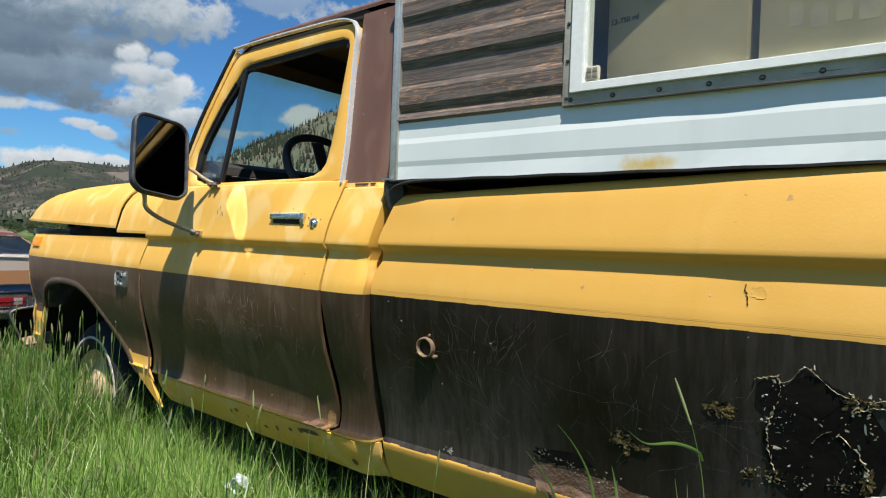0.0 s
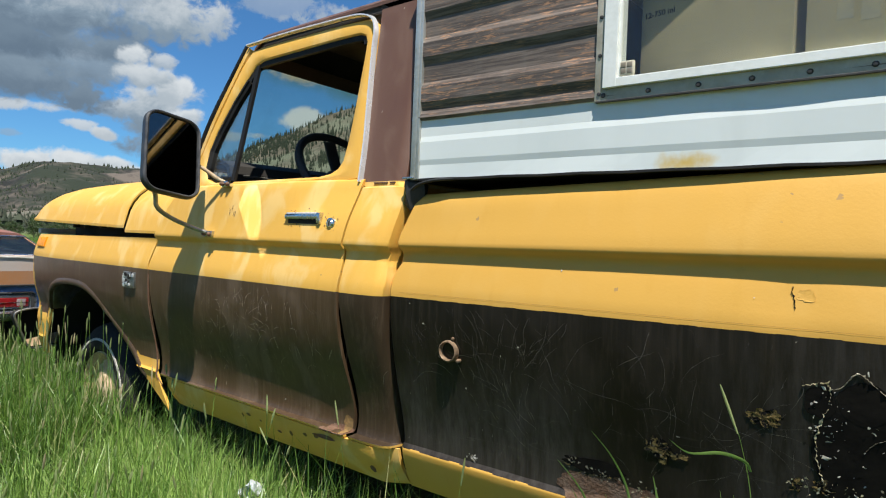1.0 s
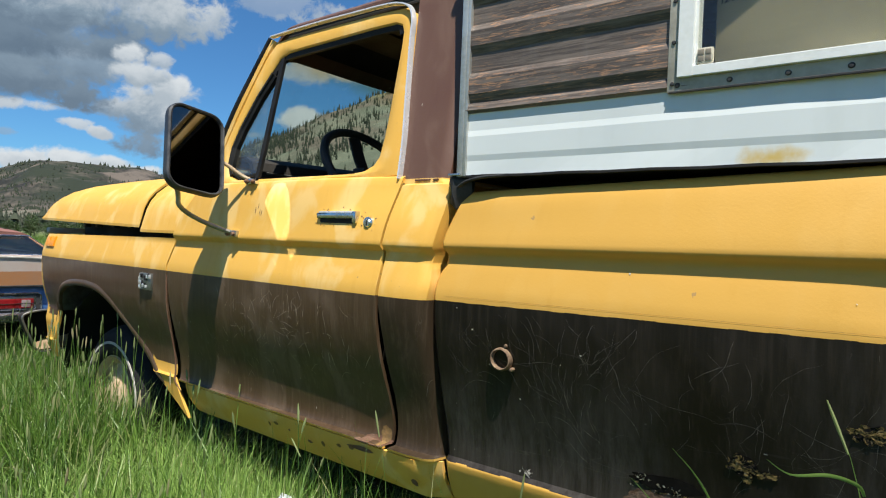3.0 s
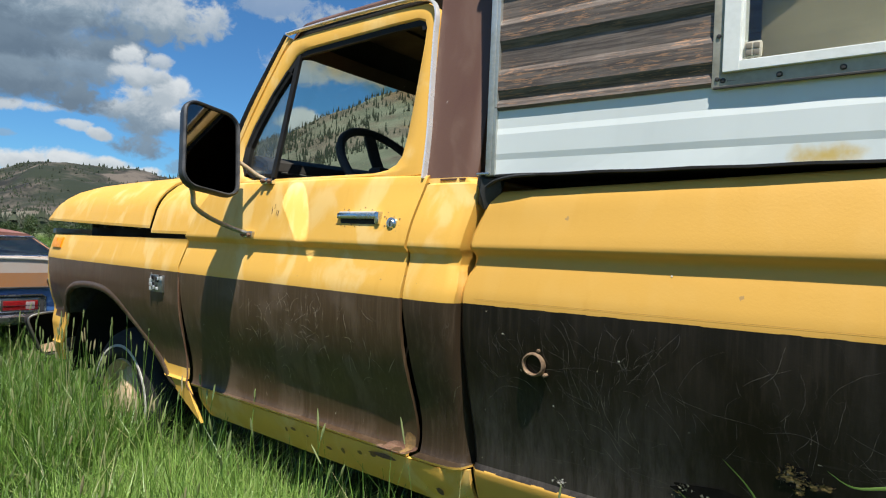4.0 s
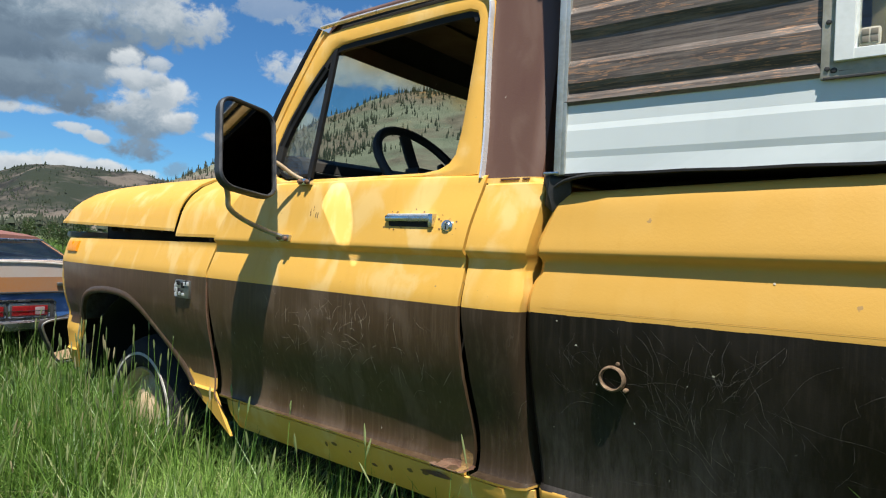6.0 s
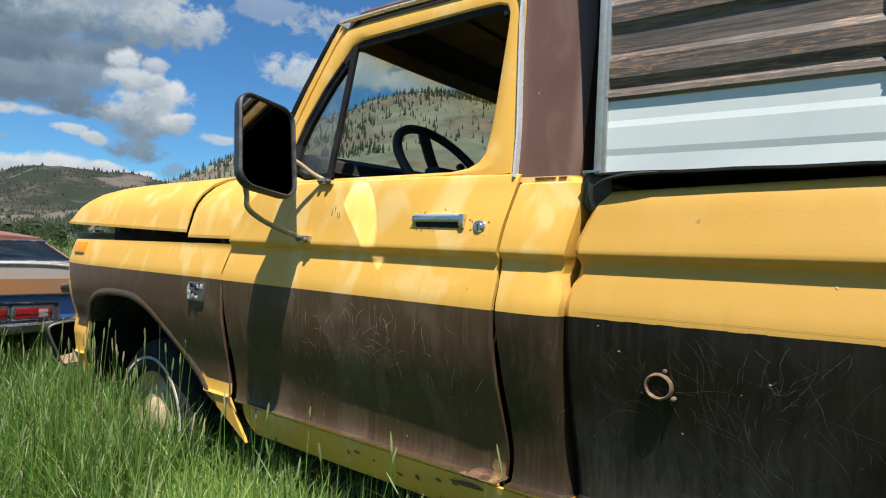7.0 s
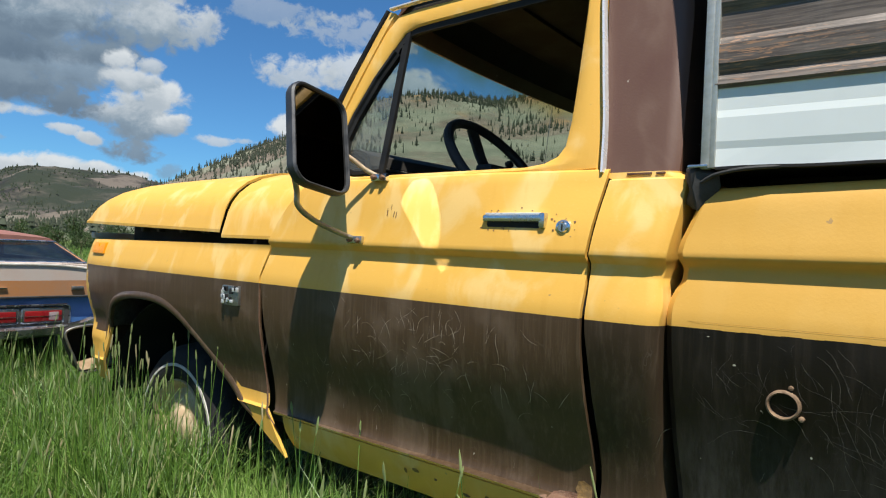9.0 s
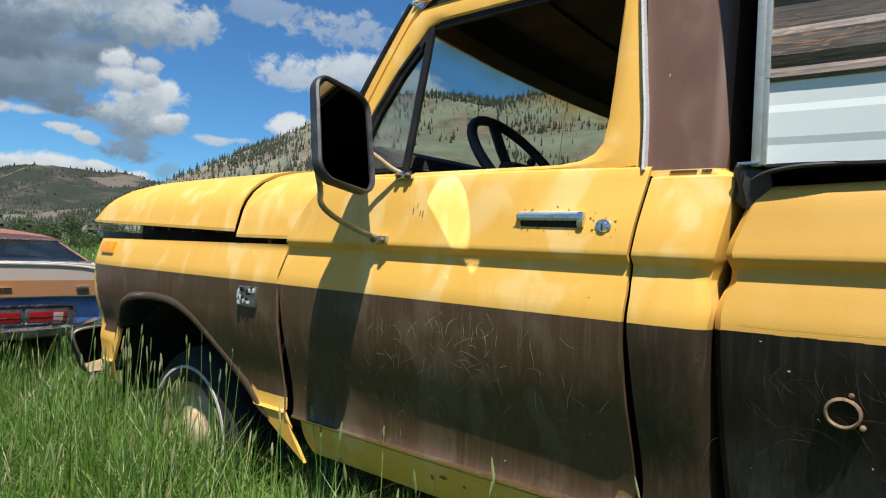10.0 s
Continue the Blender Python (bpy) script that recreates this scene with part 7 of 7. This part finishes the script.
def field(name, n, x0, x1, y0, y1, h0, h1, w0, w1, label, clump=0.6, keep=None, seg=4, mat=None):
    px, py = rg.uniform(x0, x1, n), rg.uniform(y0, y1, n)
    if clump:
        k = n // 40 + 1
        cx, cy = rg.uniform(x0, x1, k), rg.uniform(y0, y1, k)
        idx = rg.integers(0, k, n)
        pick = rg.random(n) < clump
        s = 0.05 * (x1 - x0) ** 0.5
        px = np.where(pick, cx[idx] + rg.normal(0, s, n), px)
        py = np.where(pick, cy[idx] + rg.normal(0, s, n), py)
    if keep is not None:
        ok = keep(px, py)
        px, py = px[ok], py[ok]
    h = rg.uniform(h0, h1, len(px)) * rg.uniform(0.7, 1.15, len(px))
    w = rg.uniform(w0, w1, len(px))
    pz = np.array([terrain(math.hypot(a - OX, b - OY), math.degrees(math.atan2(b - OY, OX - a))).z for a, b in zip(px, py)]) - 0.02
    v, f = blades(px, py, pz, h, w, rg.uniform(0.05, 0.95, len(px)) ** 1.2, seg)
    return stuff(name, v, f, mat or GRASS, label, "grass")


def off_car(x, y):
    return ~((x < -5.10) & (x > -9.9) & (np.abs(y + 0.3) < 0.95))


def off_truck(x, y):
    return ~((y > 0.25) & (x > -3.9))


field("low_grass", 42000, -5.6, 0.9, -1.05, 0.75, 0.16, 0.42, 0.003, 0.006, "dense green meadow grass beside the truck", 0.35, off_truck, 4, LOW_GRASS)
field("tall_grass", 15000, -5.6, 0.9, -1.05, 0.55, 0.34, 0.60, 0.0035, 0.0080, "tall bright grass blades beside the truck", 0.75, off_truck)
field("wheel_grass", 4200, -3.6, -2.4, -0.42, 0.06, 0.28, 0.62, 0.004, 0.008, "tall grass grown over the front wheel", 0.4)
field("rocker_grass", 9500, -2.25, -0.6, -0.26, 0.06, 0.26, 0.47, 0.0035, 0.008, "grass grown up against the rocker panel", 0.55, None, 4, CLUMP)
field("clump_grass", 14000, -2.20, -0.75, -0.66, -0.03, 0.22, 0.46, 0.004, 0.009, "clumps of broad grass along the truck, coloured as if sunlit", 0.85, None, 4, CLUMP)
field("meadow_grass", 34000, -16.0, -4.6, -3.2, 5.5, 0.28, 0.58, 0.006, 0.012, "tall green grass round the parked sedan", 0.5, off_car, 3)
field("far_meadow_grass", 26000, -75.0, -15.0, -6, 34, 0.3, 0.6, 0.02, 0.05, "far green meadow", 0.4, None, 2)

# flowering stalks with seed heads
sv, sf, hv_, hf = [], [], [], []


def stalk(x, y, h, lean=(0, 0), head=0.05, r=0.0012):
    n = 5
    pts = [Vector((x + lean[0] * (k / n) ** 1.8, y + lean[1] * (k / n) ** 1.8, RAISE + h * k / n)) for k in range(n + 1)]
    b = len(sv)
    for p in pts:
        for a in (0, 2.1, 4.2):
            sv.append((p.x + r * math.cos(a), p.y + r * math.sin(a), p.z))
    for k in range(n):
        for s in range(3):
            q = (s + 1) % 3
            sf.append((b + 3 * k + s, b + 3 * k + q, b + 3 * k + 3 + q, b + 3 * k + 3 + s))
    d = (pts[-1] - pts[-2]).normalized()
    side1 = d.cross(Vector((0.3, 1, 0.1))).normalized()
    side2 = d.cross(side1)
    b = len(hv_)
    for t, rad in ((0, 0.0006), (0.2, 0.0030), (0.55, 0.0036), (0.85, 0.0022), (1.0, 0.0003)):
        c = pts[-1] + d * head * t
        for a in (0, 1.26, 2.51, 3.77, 5.03):
            q = c + (side1 * math.cos(a) + side2 * math.sin(a)) * rad * rc.uniform(0.7, 1.3)
            hv_.append(tuple(q))
    for k in range(4):
        for s in range(5):
            q = (s + 1) % 5
            hf.append((b + 5 * k + s, b + 5 * k + q, b + 5 * k + 5 + q, b + 5 * k + 5 + s))


for _ in range(330):
    x, y = rc.uniform(-5.2, -1.3), rc.uniform(-1.0, 0.02)
    stalk(x, y, rc.uniform(0.36, 0.60), (rc.uniform(-0.09, 0.09), rc.uniform(-0.09, 0.09)), rc.uniform(0.035, 0.07))
for _ in range(60):      # in front of the wheel
    stalk(rc.uniform(-3.4, -2.55), rc.uniform(-0.25, 0.03), rc.uniform(0.48, 0.76), (rc.uniform(-0.06, 0.06), rc.uniform(-0.04, 0.04)), rc.uniform(0.04, 0.07))
for _ in range(500):
    stalk(rc.uniform(-12, -4.5), rc.uniform(-1.5, 2.5), rc.uniform(0.40, 0.65), (rc.uniform(-0.09, 0.09), rc.uniform(-0.09, 0.09)), 0.06, 0.002)
stuff("grass_stalks", sv, sf, GRASS, "thin upright grass stalks", "grass")
stuff("seed_heads", hv_, hf, SEED, "pale green grass seed heads", "grass")


# single stems and broad blades that stand up against the bed and the door
def tall_stem(points, width, head=0.0, leaf=None):
    """A single tall grass plant: a ribbon stem, a seed head and perhaps one long leaf."""
    base = Vector(points[0])
    e = root("grass_plant", (base.x, base.y, RAISE), "single tall green grass plant against the truck", "grass", "single grass plants")

    def ribbon(pts, w):
        bm = bmesh.new()
        path = smooth_path(pts, 5)
        rows = []
        for i, p in enumerate(path):
            t = i / (len(path) - 1)
            k = w * (0.35 + 0.65 * math.sin(math.pi * min(1.0, t + 0.15))) * (1 - t ** 6) + 0.0004
            d = (path[min(i + 1, len(path) - 1)] - path[max(i - 1, 0)]).normalized()
            s = d.cross(Vector((0.25, 1, 0.1))).normalized()
            rows.append((bm.verts.new(p - s * k / 2), bm.verts.new(p + Vector((0, -0.12 * k, 0))), bm.verts.new(p + s * k / 2)))
        for a, b in zip(rows, rows[1:]):
            bm.faces.new((a[0], a[1], b[1], b[0]))
            bm.faces.new((a[1], a[2], b[2], b[1]))
        return bm
    part("stem", ribbon(points, width), CLUMP, e)
    if leaf:
        part("leaf", ribbon(leaf, 0.0065), CLUMP, e)
    if head:
        a, b = Vector(points[-1]), Vector(points[-2])
        d = (a - b).normalized()
        part("seed_head", tube([a - d * 0.02, a + d * head * 0.3, a + d * head * 0.7, a + d * head], 0.0024, 7, side=(0, 1, 0), scale=lambda t: 0.3 + 0.9 * math.sin(math.pi * min(1, t * 0.8 + 0.15))), SEED, e)


tall_stem([(0.075, -0.05, 0.05), (0.070, -0.05, 0.55), (0.058, -0.05, 0.78), (0.036, -0.05, 0.89), (0.022, -0.05, 0.925)], 0.0020, 0.068,
          [(0.054, -0.052, 0.845), (0.044, -0.056, 0.862), (0.005, -0.06, 0.868), (-0.050, -0.06, 0.855), (-0.087, -0.06, 0.872)])
tall_stem([(-0.14, -0.04, 0.05), (-0.155, -0.04, 0.60), (-0.168, -0.04, 0.73), (-0.205, -0.04, 0.800), (-0.255, -0.04, 0.846)], 0.0075)
tall_stem([(-0.22, -0.03, 0.05), (-0.235, -0.03, 0.55), (-0.262, -0.03, 0.69), (-0.337, -0.03, 0.765)], 0.012)
tall_stem([(-0.20, -0.05, 0.05), (-0.215, -0.05, 0.55), (-0.25, -0.05, 0.66), (-0.29, -0.05, 0.72)], 0.008)
tall_stem([(-0.15, -0.05, 0.05), (-0.16, -0.05, 0.55), (-0.185, -0.05, 0.66), (-0.215, -0.05, 0.73)], 0.009)
tall_stem([(-0.075, -0.10, 0.05), (-0.080, -0.10, 0.60), (-0.086, -0.10, 0.74), (-0.100, -0.10, 0.81)], 0.014)
tall_stem([(0.02, -0.05, 0.05), (0.022, -0.05, 0.6), (0.016, -0.05, 0.72), (0.004, -0.05, 0.80)], 0.006)
tall_stem([(0.0, -0.06, 0.05), (0.03, -0.06, 0.6), (0.036, -0.06, 0.70), (0.030, -0.06, 0.80)], 0.007)
tall_stem([(-0.58, -0.04, 0.05), (-0.592, -0.04, 0.5), (-0.595, -0.04, 0.60), (-0.587, -0.04, 0.66)], 0.0028, 0.050)
tall_stem([(-1.0, -0.04, 0.05), (-1.005, -0.04, 0.5), (-1.02, -0.04, 0.62), (-1.045, -0.04, 0.71)], 0.0028, 0.050)
tall_stem([(-1.05, -0.05, 0.05), (-1.06, -0.05, 0.4), (-1.08, -0.05, 0.55), (-1.075, -0.05, 0.68)], 0.0075)
tall_stem([(-0.98, -0.06, 0.05), (-0.99, -0.06, 0.4), (-1.03, -0.06, 0.52), (-1.08, -0.06, 0.60)], 0.0070)
tall_stem([(-1.25, -0.06, 0.05), (-1.26, -0.06, 0.4), (-1.30, -0.06, 0.52), (-1.36, -0.06, 0.58)], 0.0026, 0.045)

# crumpled scrap of clear plastic caught in the grass
CLEAR = mottled("clear_plastic", (0.55, 0.60, 0.60), (0.82, 0.85, 0.86), 40, (0.08, 0.25), 0.35, 160, 0.8, 0.004)
bm = bmesh.new()
bmesh.ops.create_icosphere(bm, subdivisions=4, radius=0.026)
for v in bm.verts:
    v.co = Vector((v.co.x * 1.1 + v.co.z * 0.7, v.co.y * 0.7, v.co.z * 1.3)) + 0.026 * noise.noise_vector(v.co * 46) + 0.008 * noise.noise_vector(v.co * 110)
    v.co += Vector((-1.44, -0.06, 0.385))
tagged(part("plastic_scrap", bm, CLEAR, None, "", False), "crumpled clear plastic wrapper caught in the grass", "litter")
